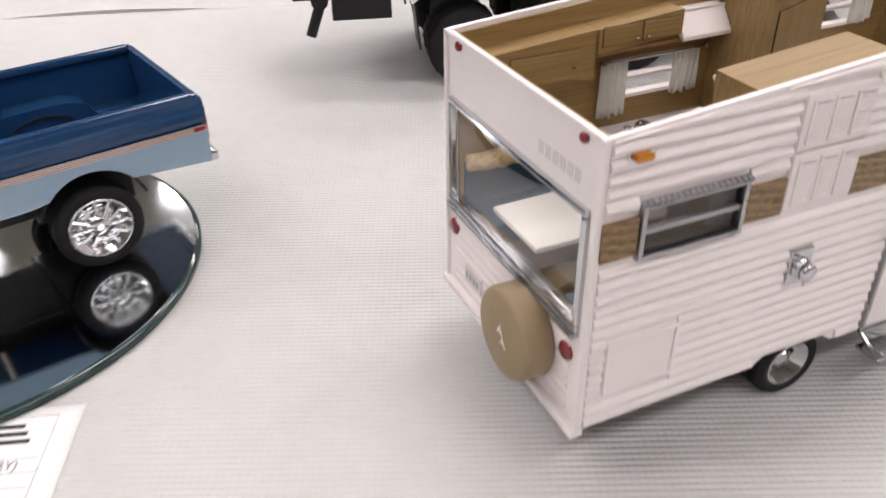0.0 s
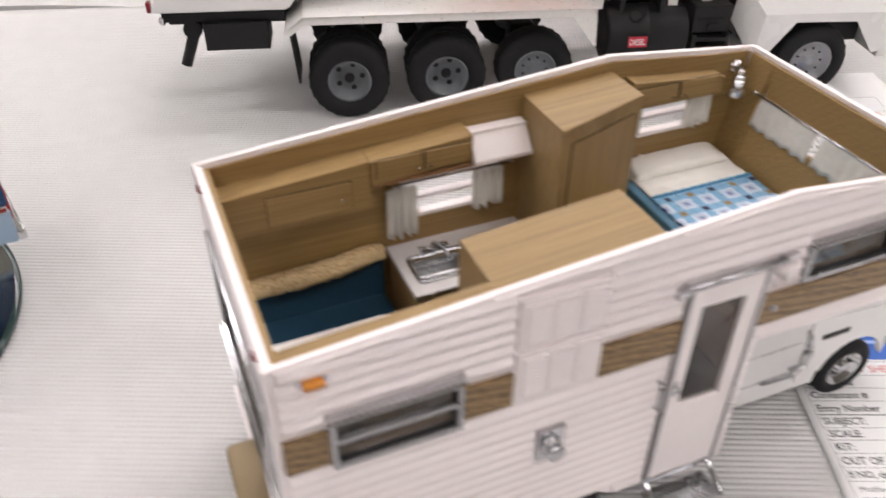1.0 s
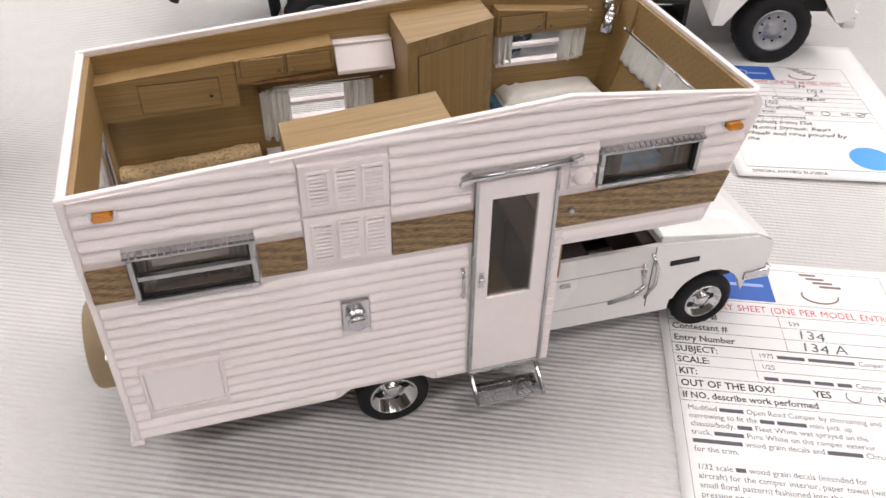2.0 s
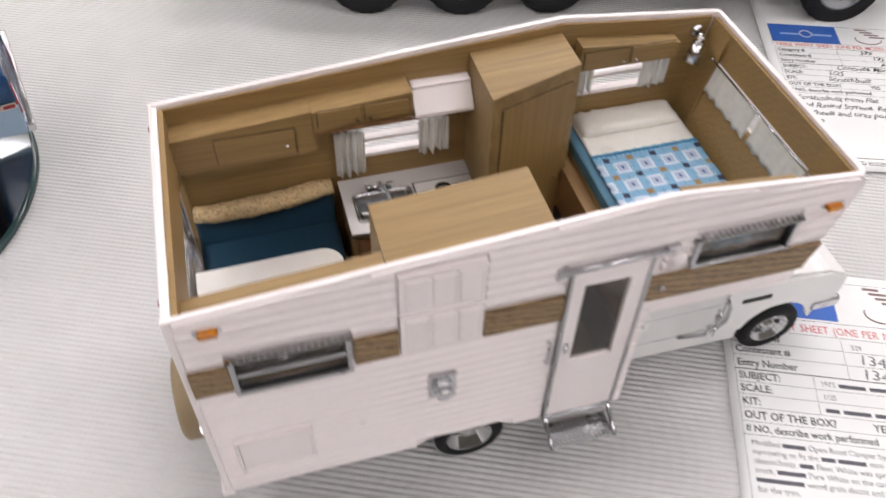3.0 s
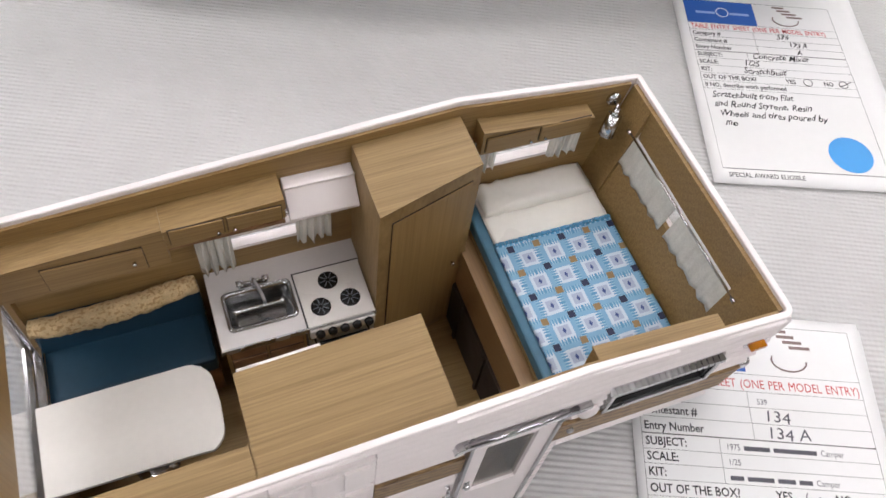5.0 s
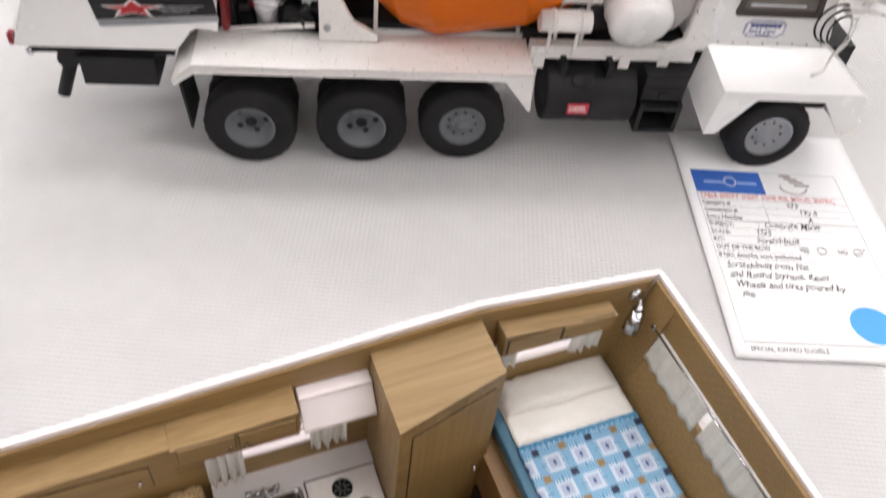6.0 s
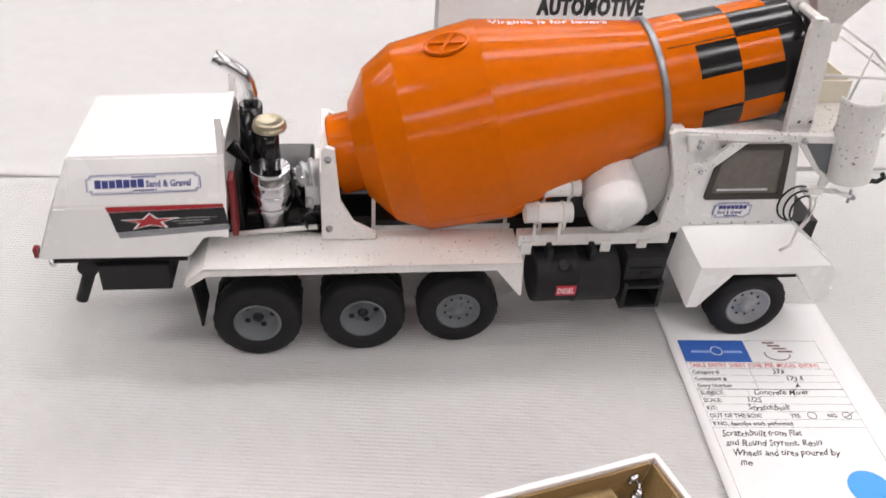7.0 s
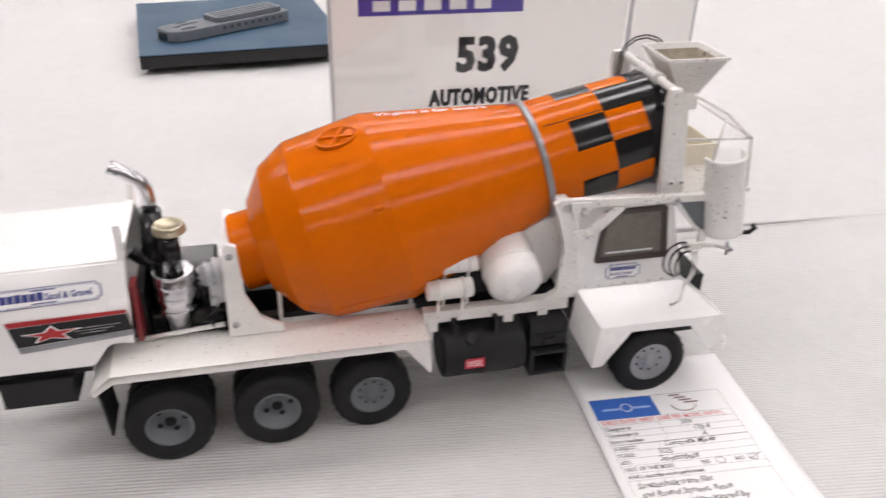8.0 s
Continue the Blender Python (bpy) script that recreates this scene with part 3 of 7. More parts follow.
    for x, y, nx, ny in full:
        z = TOPZ(min(max(x, 0.0), 171.0))
        wd = 0.8 if x < 0.35 and abs(y - W / 2) < W / 2 - 0.2 else 1.6
        rings.append([bm.verts.new((x - nx * i, y - ny * i, z + h)) for i, h in ((0, -0.9), (0, 0.2), (0.25, 0.38), (wd - 0.25, 0.38), (wd, 0.2), (wd, -0.9))])
    for p, q in zip(rings, rings[1:] + rings[:1]):
        for k in range(6):
            bm.faces.new((p[k], q[k], q[(k + 1) % 6], p[(k + 1) % 6]))
    part("roof_rim", bm, WHITE, cp)
    bm = bm_new()
    box(bm, 2.6, 118.5, 2.2, W - 2.2, 24.0, 25.6)
    part("floor_panel", bm, OAK, cp)
    return cp


CAMPER = camper()


# ---- camper: outside fittings ----
def louvre_window(cp, x0, x1, z0, z1, bars):
    w = part("window_frame", bm_new(), STEEL, cp)
    bm = bm_new()
    t = 1.25
    for b in ((x0, x1, z0, z0 + t), (x0, x1, z1 - t, z1), (x0, x0 + t, z0 + t, z1 - t), (x1 - t, x1, z0 + t, z1 - t)):
        box(bm, b[0], b[1], -1.8, 1.0, b[2], b[3], 0.25)
    for k in range(bars):
        z = z0 + (z1 - z0) * (k + 1) / (bars + 1)
        box(bm, x0 + t, x1 - t, -1.1, 0.6, z - 0.7, z + 0.7, 0.2)
    w.data = mesh_of("window_frame", bm, STEEL)
    # knurled awning strip on top
    bm = bm_new()
    n = int((x1 - x0) / 1.5)
    for k in range(n):
        a = x0 - 0.6 + (x1 - x0 + 1.2) * k / n
        prism(bm, [(-2.3, z1 - 0.2), (-2.0, z1 + 0.35), (-0.4, z1 + 0.9), (-0.4, z1 - 0.2)], a, a + (x1 - x0 + 1.2) / n * 0.8, "x")
    box(bm, x0 - 0.6, x1 + 0.6, -1.9, 0.0, z1 - 0.3, z1 + 0.3)
    part("awning_strip", bm, CHROME, w)
    bm = bm_new()
    box(bm, x0 + t, x1 - t, 0.1, 0.35, z0 + t, z1 - t)
    p = part("pane", bm, SMOKE, w)
    p.visible_shadow = False
    bm = bm_new()
    for b in ((x0 + t, x1 - t, z0 + t, z0 + t + 0.5), (x0 + t, x1 - t, z1 - t - 0.5, z1 - t), (x0 + t, x0 + t + 0.5, z0 + t + 0.5, z1 - t - 0.5), (x1 - t - 0.5, x1 - t, z0 + t + 0.5, z1 - t - 0.5)):
        box(bm, b[0], b[1], -0.9, 0.3, b[2], b[3])
    part("gasket", bm, BLACK, w)


def amber_lamp(cp, x, z):
    bm = bm_new()
    box(bm, x - 3.2, x + 3.2, -1.0, 0.2, z - 1.5, z + 1.2, 0.3)
    base = part("marker_lamp", bm, CHROME, cp)
    bm = bm_new()
    prism(bm, [(x - 2.0, z - 1.1), (x + 2.0, z - 1.1), (x + 2.4, z - 0.2), (x + 1.8, z + 0.8), (x - 2.0, z + 0.8), (x - 2.4, z - 0.2)], -2.6, -0.9, "y", 0.4)
    part("lens", bm, AMBER, base, "amber plastic lens")


def round_lamp(cp, y, z, r):
    bm = bm_new()
    lathe(bm, [(-0.3, r), (0.5, r), (1.0, r * 0.8), (1.2, r * 0.35)], mm(0, 0, 0) @ Matrix.Translation((-0.1, y, z)) @ pose(0, 0, 0, 0, -90, 0), 20)
    part("tail_lamp", bm, RED, cp, "round dark red tail lamp")


def camper_outside(cp):
    for x0, x1 in ((0.7, 9.9), (39.8, 51.0), (73.0, 94.4)):
        bm = bm_new()
        box(bm, x0, x1, -1.15, 0.1, 68.0, 77.6)
        part("wood_belt", bm, BELT, cp, "brown wood-grain belt strip")
    bm = bm_new()
    prism(bm, [(117.6, 68.0), (FRONT(68) - 0.4, 68.0), (FRONT(77.5) - 0.4, 77.5), (117.6, 77.5)], -1.15, 0.1)
    part("wood_belt", bm, BELT, cp, "brown wood-grain belt strip")
    bm = bm_new()
    prism(bm, [(86, 68.0), (FRONT(68) - 0.4, 68.0), (FRONT(77.5) - 0.4, 77.5), (86, 77.5)], W + 0.02, W + 1.5)
    part("wood_belt", bm, BELT, cp, "brown wood-grain belt strip")
    bm = bm_new()
    box(bm, 1, 51, W + 0.02, W + 1.5, 68.0, 77.5)
    part("wood_belt", bm, BELT, cp, "brown wood-grain belt strip")
    louvre_window(cp, 10.2, 39.2, 66.2, 80.6, 1)
    louvre_window(cp, 128.0, 157.0, 79.2, 90.4, 0)
    for x, z in ((8.2, 92.9), (165.5, 92.6)):
        amber_lamp(cp, x, z)
    # door
    bm = bm_new()
    for a, b, c, d in ((95.6, 99.3, 19.2, 86.4), (112.1, 116.4, 19.2, 86.4), (99.3, 112.1, 19.2, 46.8), (99.3, 112.1, 80.6, 86.4)):
        box(bm, a, b, -1.1, 0.9, c, d)
    bmesh.ops.remove_doubles(bm, verts=bm.verts, dist=0.01)
    door = part("entry_door", bm, WHITE, cp, "white entry door with a tall smoked window")
    bm = bm_new()
    box(bm, 99.3, 112.1, -0.2, 0.2, 46.8, 80.6)
    p = part("door_pane", bm, SMOKE, door)
    p.visible_shadow = False
    for a, b in ((94.6, 95.6), (116.4, 117.4)):
        bm = bm_new()
        box(bm, a, b, -1.7, 0.6, 18.6, 87.0, 0.2)
        part("door_trim", bm, STEEL, cp)
    bm = bm_new()
    box(bm, 94.6, 117.4, -1.4, 0.6, 17.4, 19.0, 0.3)
    part("threshold", bm, CHROME, cp)
    bm = bm_new()
    box(bm, 117.6, 120.2, -0.8, 0.3, 17.6, 66.5, 0.3)
    for k in range(15):
        box(bm, 118.0, 119.8, -1.1, -0.7, 19 + k * 3.1, 20.6 + k * 3.1)
    part("hinge_post", bm, WHITE, cp)
    # slanted upper corners of the wheel openings
    for ya in (0.0, W - 1.3):
        for x, s in ((56.0, 1), (84.0, -1)):
            bm = bm_new()
            prism(bm, [(x, 20.2), (x + 3.4 * s, 20.2), (x, 17.7)], ya, ya + 1.3, "y")
            part("wheel_opening_corner", bm, WHITE, cp)
    bm = bm_new()
    rod(bm, (97.4, -0.8, 54.2), (97.4, -2.2, 54.2), 0.9)
    box(bm, 96.6, 98.2, -1.2, -0.7, 51.4, 57.0, 0.2)
    part("latch", bm, CHROME, door)
    bm = bm_new()
    tube(bm, [(92.0, -0.2, 49.6), (92.0, -1.8, 50.0), (92.0, -2.2, 51.5), (92.0, -2.2, 57.0), (92.0, -1.8, 58.5), (92.0, -0.2, 59.0)], 0.55)
    part("grab_handle", bm, CHROME, cp)
    bm = bm_new()
    rod(bm, (92.4, -1.8, 88.3), (121.0, -1.8, 89.2), 0.95)
    for x, z in ((91.4, 87.3), (120.4, 89.0)):
        prism(bm, [(x - 1.2, z - 1.0), (x + 2.2, z + 0.2), (x + 2.2, z + 2.0), (x - 0.8, z + 1.2)], -2.6, 0.1, "y", 0.25)
    part("drip_rail", bm, CHROME, cp)
    # step
    st = part("entry_step", bm_new(), STEEL, cp)
    bm = bm_new()
    box(bm, 96.2, 116.4, -8.4, -0.2, 10.6, 11.4)
    for k in range(13):
        for j in range(4):
            box(bm, 97.2 + k * 1.48, 98.1 + k * 1.48, -7.9 + j * 2.0, -6.6 + j * 2.0, 11.3, 11.75)
    st.data = mesh_of("entry_step", bm, STEEL)
    for x in (95.9, 116.6):
        bm = bm_new()
        tube(bm, [(x, 1.5, 17.6), (x, -0.6, 16.6), (x, -8.2, 11.8), (x, -8.7, 10.9)], 0.7)
        part("step_bracket", bm, CHROME, st)
    # vents
    for z0, z1 in ((84.2, 98.2), (68.4, 83.4)):
        bm = bm_new()
        box(bm, 51.3, 72.7, -1.3, 0.2, z0, z1, 0.3)
        v = part("louvre_panel", bm, WHITE, cp)
        for k in range(3):
            a = 52.9 + k * 6.6
            bm = bm_new()
            for b in ((a, a + 5.6, z0 + 1.6, z0 + 2.2), (a, a + 5.6, z1 - 2.2, z1 - 1.6), (a, a + 0.6, z0 + 2.2, z1 - 2.2), (a + 5.0, a + 5.6, z0 + 2.2, z1 - 2.2)):
                box(bm, b[0], b[1], -1.9, -1.2, b[2], b[3])
            lv = part("louvre", bm, WHITE, v)
            # grey backing paints the shade seen between the white slats
            bm = bm_new()
            box(bm, a + 0.6, a + 5.0, -1.42, -1.25, z0 + 2.2, z1 - 2.2)
            part("louvre_gap_shade", bm, GREY, lv)
            n = 9
            for j in range(n):
                z = z0 + 2.35 + (z1 - z0 - 4.7) * j / n
                h = (z1 - z0 - 4.7) / n
                bm = bm_new()
                prism(bm, [(-1.4, z), (-1.95, z), (-1.8, z + h * 0.62), (-1.4, z + h * 0.7)], a + 0.6, a + 5.0, "x")
                part("slat", bm, WHITE, lv)
    bm = bm_new()
    lathe(bm, [(0, 2.6), (0.8, 2.6), (1.6, 1.9), (1.9, 0.4)], Matrix.Translation((123.6, -0.7, 83.6)) @ pose(0, 0, 0, 90, 0, 0), 20)
    part("round_vent", bm, WHITE, cp)
    bm = bm_new()
    lathe(bm, [(0, 0.9), (0.7, 0.9), (0.9, 0.5)], Matrix.Translation((121.6, -1.1, 73.3)) @ pose(0, 0, 0, 90, 0, 0), 12)
    part("round_vent", bm, STEEL, cp)
    # filler
    bm = bm_new()
    box(bm, 58.8, 66.0, -1.4, 0.2, 44.8, 54.8, 0.25)
    f = part("filler_plate", bm, CHROME, cp)
    bm = bm_new()
    lathe(bm, [(0, 2.9), (0.8, 2.9), (1.0, 2.3), (2.2, 2.2), (2.4, 2.5), (3.4, 2.4), (3.8, 1.5)], Matrix.Translation((62.4, -1.3, 49.6)) @ pose(0, 0, 0, 90, 0, 0), 20)
    part("filler_cap", bm, CHROME, f)
    # hatch
    bm = bm_new()
    box(bm, 6.4, 25.2, -1.1, 0.2, 28.6, 42.6, 0.25)
    h = part("service_hatch", bm, WHITE, cp)
    bm = bm_new()
    for b in ((5.4, 26.2, 27.6, 28.5), (5.4, 26.2, 42.7, 43.6), (5.4, 6.3, 28.5, 42.7), (25.3, 26.2, 28.5, 42.7)):
        box(bm, b[0], b[1], -1.5, 0.1, b[2], b[3], 0.2)
    part("hatch_frame", bm, WHITE, h)
    # rear end
    bm = bm_new()
    for y0, y1, z0, z1 in ((3.0, 74.0, 46.4, 48.4), (3.0, 74.0, 77.8, 79.6), (3.0, 4.8, 48.4, 77.8), (72.2, 74.0, 48.4, 77.8)):
        box(bm, -1.4, 0.8, y0, y1, z0, z1, 0.45)
    box(bm, -2.3, 0.4, 3.0, 74.0, 45.0, 46.2, 0.35)
    box(bm, 0.82, 3.3, 4.0, 73.0, 46.95, 48.0, 0.25)
    rw = part("rear_window_frame", bm, CHROME, cp)
    bm = bm_new()
    box(bm, 0.2, 0.5, 4.8, 72.2, 48.4, 77.8)
    p = part("rear_pane", bm, PANE, rw)
    p.visible_shadow = False
    for y, z, r in ((7.4, 38.0, 2.7), (71.6, 38.0, 2.7), (7.4, 95.0, 1.35), (68.6, 95.2, 1.35)):
        round_lamp(cp, y, z, r)
    bm = bm_new()
    box(bm, -0.9, 0.1, 53.0, 63.5, 23.6, 29.4, 0.3)
    lp = part("licence_plate", bm, COUNTER, cp)
    for k in range(4):
        bm = bm_new()
        box(bm, -1.05, -0.88, 54.2 + k * 2.3, 55.6 + k * 2.3, 25.4, 27.6)
        part("plate_bar", bm, SILVER, lp)
    for k in range(6):
        bm = bm_new()
        box(bm, -0.16, 0.02, 8.0 + k * 3.1, 10.3 + k * 3.1, 83.6, 87.0)
        part("script_bar", bm, mat("faded_grey_script", (0.69, 0.65, 0.65), 0.5) if k == 0 else bpy.data.materials["faded_grey_script"], rear_of(cp))
    sp = part("spare_wheel_cover", bm_new(), TAN, cp, "tan vinyl spare wheel cover")
    bm = bm_new()
    lathe(bm, [(0.4, 12.4), (1.2, 13.0), (7.6, 13.0), (8.6, 12.6), (9.2, 11.8), (9.35, 4), (9.4, 0.5)], Matrix.Translation((0, 24.5, 33.2)) @ pose(0, 0, 0, 0, -90, 0), 40)
    sp.data = mesh_of("spare_wheel_cover", bm, TAN)
    bm = bm_new()
    rod(bm, (0.5, 24.5, 33.2), (-1.2, 24.5, 33.2), 5)
    part("spare_bracket", bm, BLACK, cp)
    for cy, cz, s in ((24.6, 34.6, 1), (23.0, 31.4, -1)):
        bm = bm_new()
        prism(bm, [(cy - 1.7, cz - 0.9), (cy + 0.2, cz - 0.3 * s), (cy + 1.8, cz - 1.0), (cy + 0.7, cz + 0.5), (cy + 0.2, cz + 1.9), (cy - 0.6, cz + 0.4)], -9.62, -9.36, "x")
        part("white_emblem", bm, WHITE, sp)


def rear_of(cp):
    return [o for o in cp.children if o.name.startswith("rear_wall")][0]


camper_outside(CAMPER)


# ---- wheels ----
def wheel(parent, c, r, w, rim_r, rim, dish, near=True, tread=0.0, bolts=5, name="wheel", label="", hub=0.3, holes=True):
    """A tyre with its rim as sub-part; axle along y."""
    s = 1 if near else -1
    m = Matrix.Translation(c) @ pose(0, 0, 0, 90 * s, 0, 0)
    bm = bm_new()
    seg = 48
    prof = [(-w / 2, rim_r), (-w / 2, r * 0.88), (-w * 0.44, r * 0.95), (-w * 0.36, r), (-w * 0.13, r), (-w * 0.11, r * 0.985), (w * 0.11, r * 0.985), (w * 0.13, r), (w * 0.36, r), (w * 0.44, r * 0.95), (w / 2, r * 0.88), (w * 0.51, r * 0.78), (w * 0.47, rim_r * 1.02), (w * 0.4, rim_r)]
    vs = lathe(bm, prof, None, seg, caps=False)
    if tread:
        for j in (3, 4, 7, 8):
            for i in range(seg):
                if (i + (j > 5)) % 2:
                    v = vs[j * seg + i]
                    v.co.x *= 1 - tread / r
                    v.co.y *= 1 - tread / r
    bmesh.ops.transform(bm, matrix=m, verts=bm.verts)
    t = part(name, bm, RUBBER, parent, label)
    bm = bm_new()
    o = w * 0.46
    lathe(bm, [(-w * 0.3, rim_r * 0.9), (o - dish, rim_r * 0.9), (o - 0.6, rim_r * 0.97), (o + 0.1, rim_r * 1.02), (o, rim_r * 0.9), (o - dish, rim_r * 0.78), (o - dish + 0.3, rim_r * 0.42), (o - dish + dish * hub, rim_r * 0.34), (o - dish + dish * hub + 0.3, rim_r * 0.1)], m, 32)
    k = part("rim", bm, rim, t)
    slot = 0.15 if rim is RIMC else (0.13 if dish > 5 else 0.06)
    if holes:
        for i in range(bolts):
            bm = bm_new()
            a = 2 * math.pi * i / bolts
            q = m @ Matrix.Translation((rim_r * 0.6 * math.cos(a), rim_r * 0.6 * math.sin(a), o - dish))
            lathe(bm, [(0, rim_r * slot), (0.45, rim_r * slot)], q, 10)
            part("rim_slot", bm, BLACK, t)
    if dish > 5:
        bm = bm_new()
        lathe(bm, [(o - dish, rim_r * 0.27), (o - dish * 0.62, rim_r * 0.24), (o - dish * 0.58, rim_r * 0.1)], m, 16)
        for i in range(8):
            q = m @ Matrix.Translation((rim_r * 0.2 * math.cos(i * 0.785), rim_r * 0.2 * math.sin(i * 0.785), o - dish * 0.62))
            lathe(bm, [(0, rim_r * 0.045), (0.6, rim_r * 0.04)], q, 6)
        part("hub", bm, BLACK, t)
    if dish < 5:
        for i in range(bolts):
            bm = bm_new()
            a = 2 * math.pi * (i + 0.5) / bolts
            q = m @ Matrix.Translation((rim_r * 0.38 * math.cos(a), rim_r * 0.38 * math.sin(a), o - dish + dish * hub * 0.5))
            lathe(bm, [(0, rim_r * 0.06), (0.9, rim_r * 0.05)], q, 6)
            part("wheel_nut", bm, rim, t)
    return t


# ---- the pickup under the camper ----
def pickup():
    pk = thing("pickup_truck", "small white model pickup carrying the camper, chrome wheels", "pickup truck")
    y0, y1 = 15.0, 62.0
    bm = bm_new()
    side = [(122, 12.5), (170.6, 11.5), (170.9, 16)] + [(x, z) for x, z in arc((184.8, 12.5), 13.2, 165, 15, 10)] + [(198.6, 14), (200, 21.5), (205.5, 22.5), (206.6, 28), (206.2, 33.2), (200, 36.6), (164, 40.5), (122, 40.5)]
    prism(bm, side, y0, y0 + 1.6, "y")
    prism(bm, side, y1 - 1.6, y1, "y")
    box(bm, 122, 168, y0 + 1.6, y1 - 1.6, 12.5, 14.5)
    prism(bm, [(204.6, 22.5), (206.4, 23), (206.2, 33.2), (204.4, 33.2)], y0 + 1.6, y1 - 1.6)
    body = part("body", bm, PKW, pk, "gloss white body side and nose")
    bm = bm_new()
    prism(bm, [(163.6, 38.8), (204.5, 34.4), (206.3, 32.6), (206.0, 34.4), (199, 37.8), (163.6, 43.4)], y0 + 0.8, y1 - 0.8, "y", 0.5)
    part("hood", bm, PKW, body)
    bm = bm_new()
    for a, b in (((163.8, 42.5), (152.5, 57.5)), ((124, 41), (126, 57.5))):
        for y in (y0 + 2.4, y1 - 2.4):
            rod(bm, (a[0], y, a[1]), (b[0], y + (1.5 if y < 30 else -1.5), b[1]), 0.9, None, 8)
    box(bm, 124, 154, y0 + 3, y1 - 3, 56.4, 59.4, 0.6)
    part("cab_roof", bm, PKW, pk)
    bm = bm_new()
    prism(bm, [(163.2, 42.9), (163.6, 43.2), (152.6, 57.2), (152.2, 56.9)], y0 + 3.2, y1 - 3.2)
    p = part("windscreen", bm, SMOKE, pk)
    p.visible_shadow = False
    bm = bm_new()
    box(bm, 128, 150, y0 + 3, y1 - 3, 15, 24, 1)
    box(bm, 124, 130, y0 + 3, y1 - 3, 24, 42, 1)
    box(bm, 158, 163, y0 + 3, y1 - 3, 24, 40, 1)
    part("cab_interior", bm, DARK, pk, "dark bench seat and dashboard")
    for z in (33.0, 20.5):
        bm = bm_new()
        box(bm, 128 if z > 30 else 126, 160, y0 - 0.14, y0 + 0.2, z - 0.12, z + 0.12)
        part("swage_line", bm, STEEL, body)
    bm = bm_new()
    for x in (127.2, 161.8):
        box(bm, x - 0.14, x + 0.14, y0 - 0.1, y0 + 0.2, 15, 40)
    part("door_gap", bm, BLACK, body)
    bm = bm_new()
    box(bm, 129.5, 133.0, y0 - 0.9, y0 + 0.1, 30.4, 31.6, 0.3)
    part("door_handle", bm, CHROME, body)
    bm = bm_new()
    box(bm, 168, 178.6, y0 - 0.35, y0 + 0.1, 31.0, 33.0, 0.2)
    part("side_vent", bm, BLACK, body)
    bm = bm_new()
    tube(bm, [(158.5, y0, 22.0), (156.5, y0 - 5.5, 30.0), (154.5, y0 - 6.0, 36.5)], 0.75)
    tube(bm, [(148.0, y0, 19.5), (153.0, y0 - 5.0, 26.0), (156.5, y0 - 5.6, 30.0)], 0.75)
    tube(bm, [(161.0, y0, 19.0), (163.0, y0 - 1.4, 25.0), (163.0, y0 - 1.4, 32.0), (160.5, y0 - 0.4, 38.0)], 0.6)
    ar = part("mirror_arm", bm, CHROME, pk)
    bm = bm_new()
    lathe(bm, [(0, 1.9), (0.8, 2.2), (1.3, 1.4)], Matrix.Translation((154.2, y0 - 6.2, 37.2)) @ pose(0, 0, 0, 20, 80, 0), 16)
    part("mirror_head", bm, CHROME, ar)
    for y in (y0 + 4.5, y1 - 4.5):
        bm = bm_new()
        lathe(bm, [(0, 3.0), (1.0, 3.2), (1.8, 2.6), (2.2, 0.6)], Matrix.Translation((205.2, y, 28.2)) @ pose(0, 0, 0, 0, 90, 0), 20)
        part("headlight", bm, CHROME, pk)
    bm = bm_new()
    box(bm, 205.6, 208.4, y0 - 0.4, y1 + 0.4, 18.4, 22.4, 0.7)
    box(bm, 197.8, 208.0, y0 - 0.9, y0 + 0.2, 18.6, 22.0, 0.5)
    part("front_bumper", bm, CHROME, pk)
    bm = bm_new()
    for k in range(6):
        box(bm, 206.1, 206.9, y0 + 9, y1 - 9, 23.6 + k * 1.4, 24.3 + k * 1.4)
    part("grille", bm, CHROME, pk)
    wheel(pk, (185.2, 19.6, 11.0), 11.0, 9, 6.9, RIMC, 2.2, True, 0.0, 5, "front_wheel", hub=0.8)
    wheel(pk, (185.2, 57.4, 11.0), 11.0, 9, 6.9, RIMC, 2.2, False, 0.0, 5, "front_wheel")
    wheel(pk, (72.6, 6.4, 11.0), 11.0, 10, 7.4, RIMC, 4.2, True, 0.0, 5, "rear_wheel", hub=0.5)
    wheel(pk, (72.6, 70.6, 11.0), 11.0, 10, 7.2, RIMC, 4.2, False, 0.0, 5, "rear_wheel")
    bm = bm_new()
    box(bm, 10, 200, 24, 28, 13.5, 17.5)
    box(bm, 10, 200, 48, 52, 13.5, 17.5)
    for x in (20, 72, 110, 182):
        box(bm, x - 2, x + 2, 26, 51, 11.5, 14.5)
    part("chassis", bm, BLACK, pk)
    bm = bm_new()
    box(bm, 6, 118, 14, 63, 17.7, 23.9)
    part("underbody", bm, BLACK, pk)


pickup()


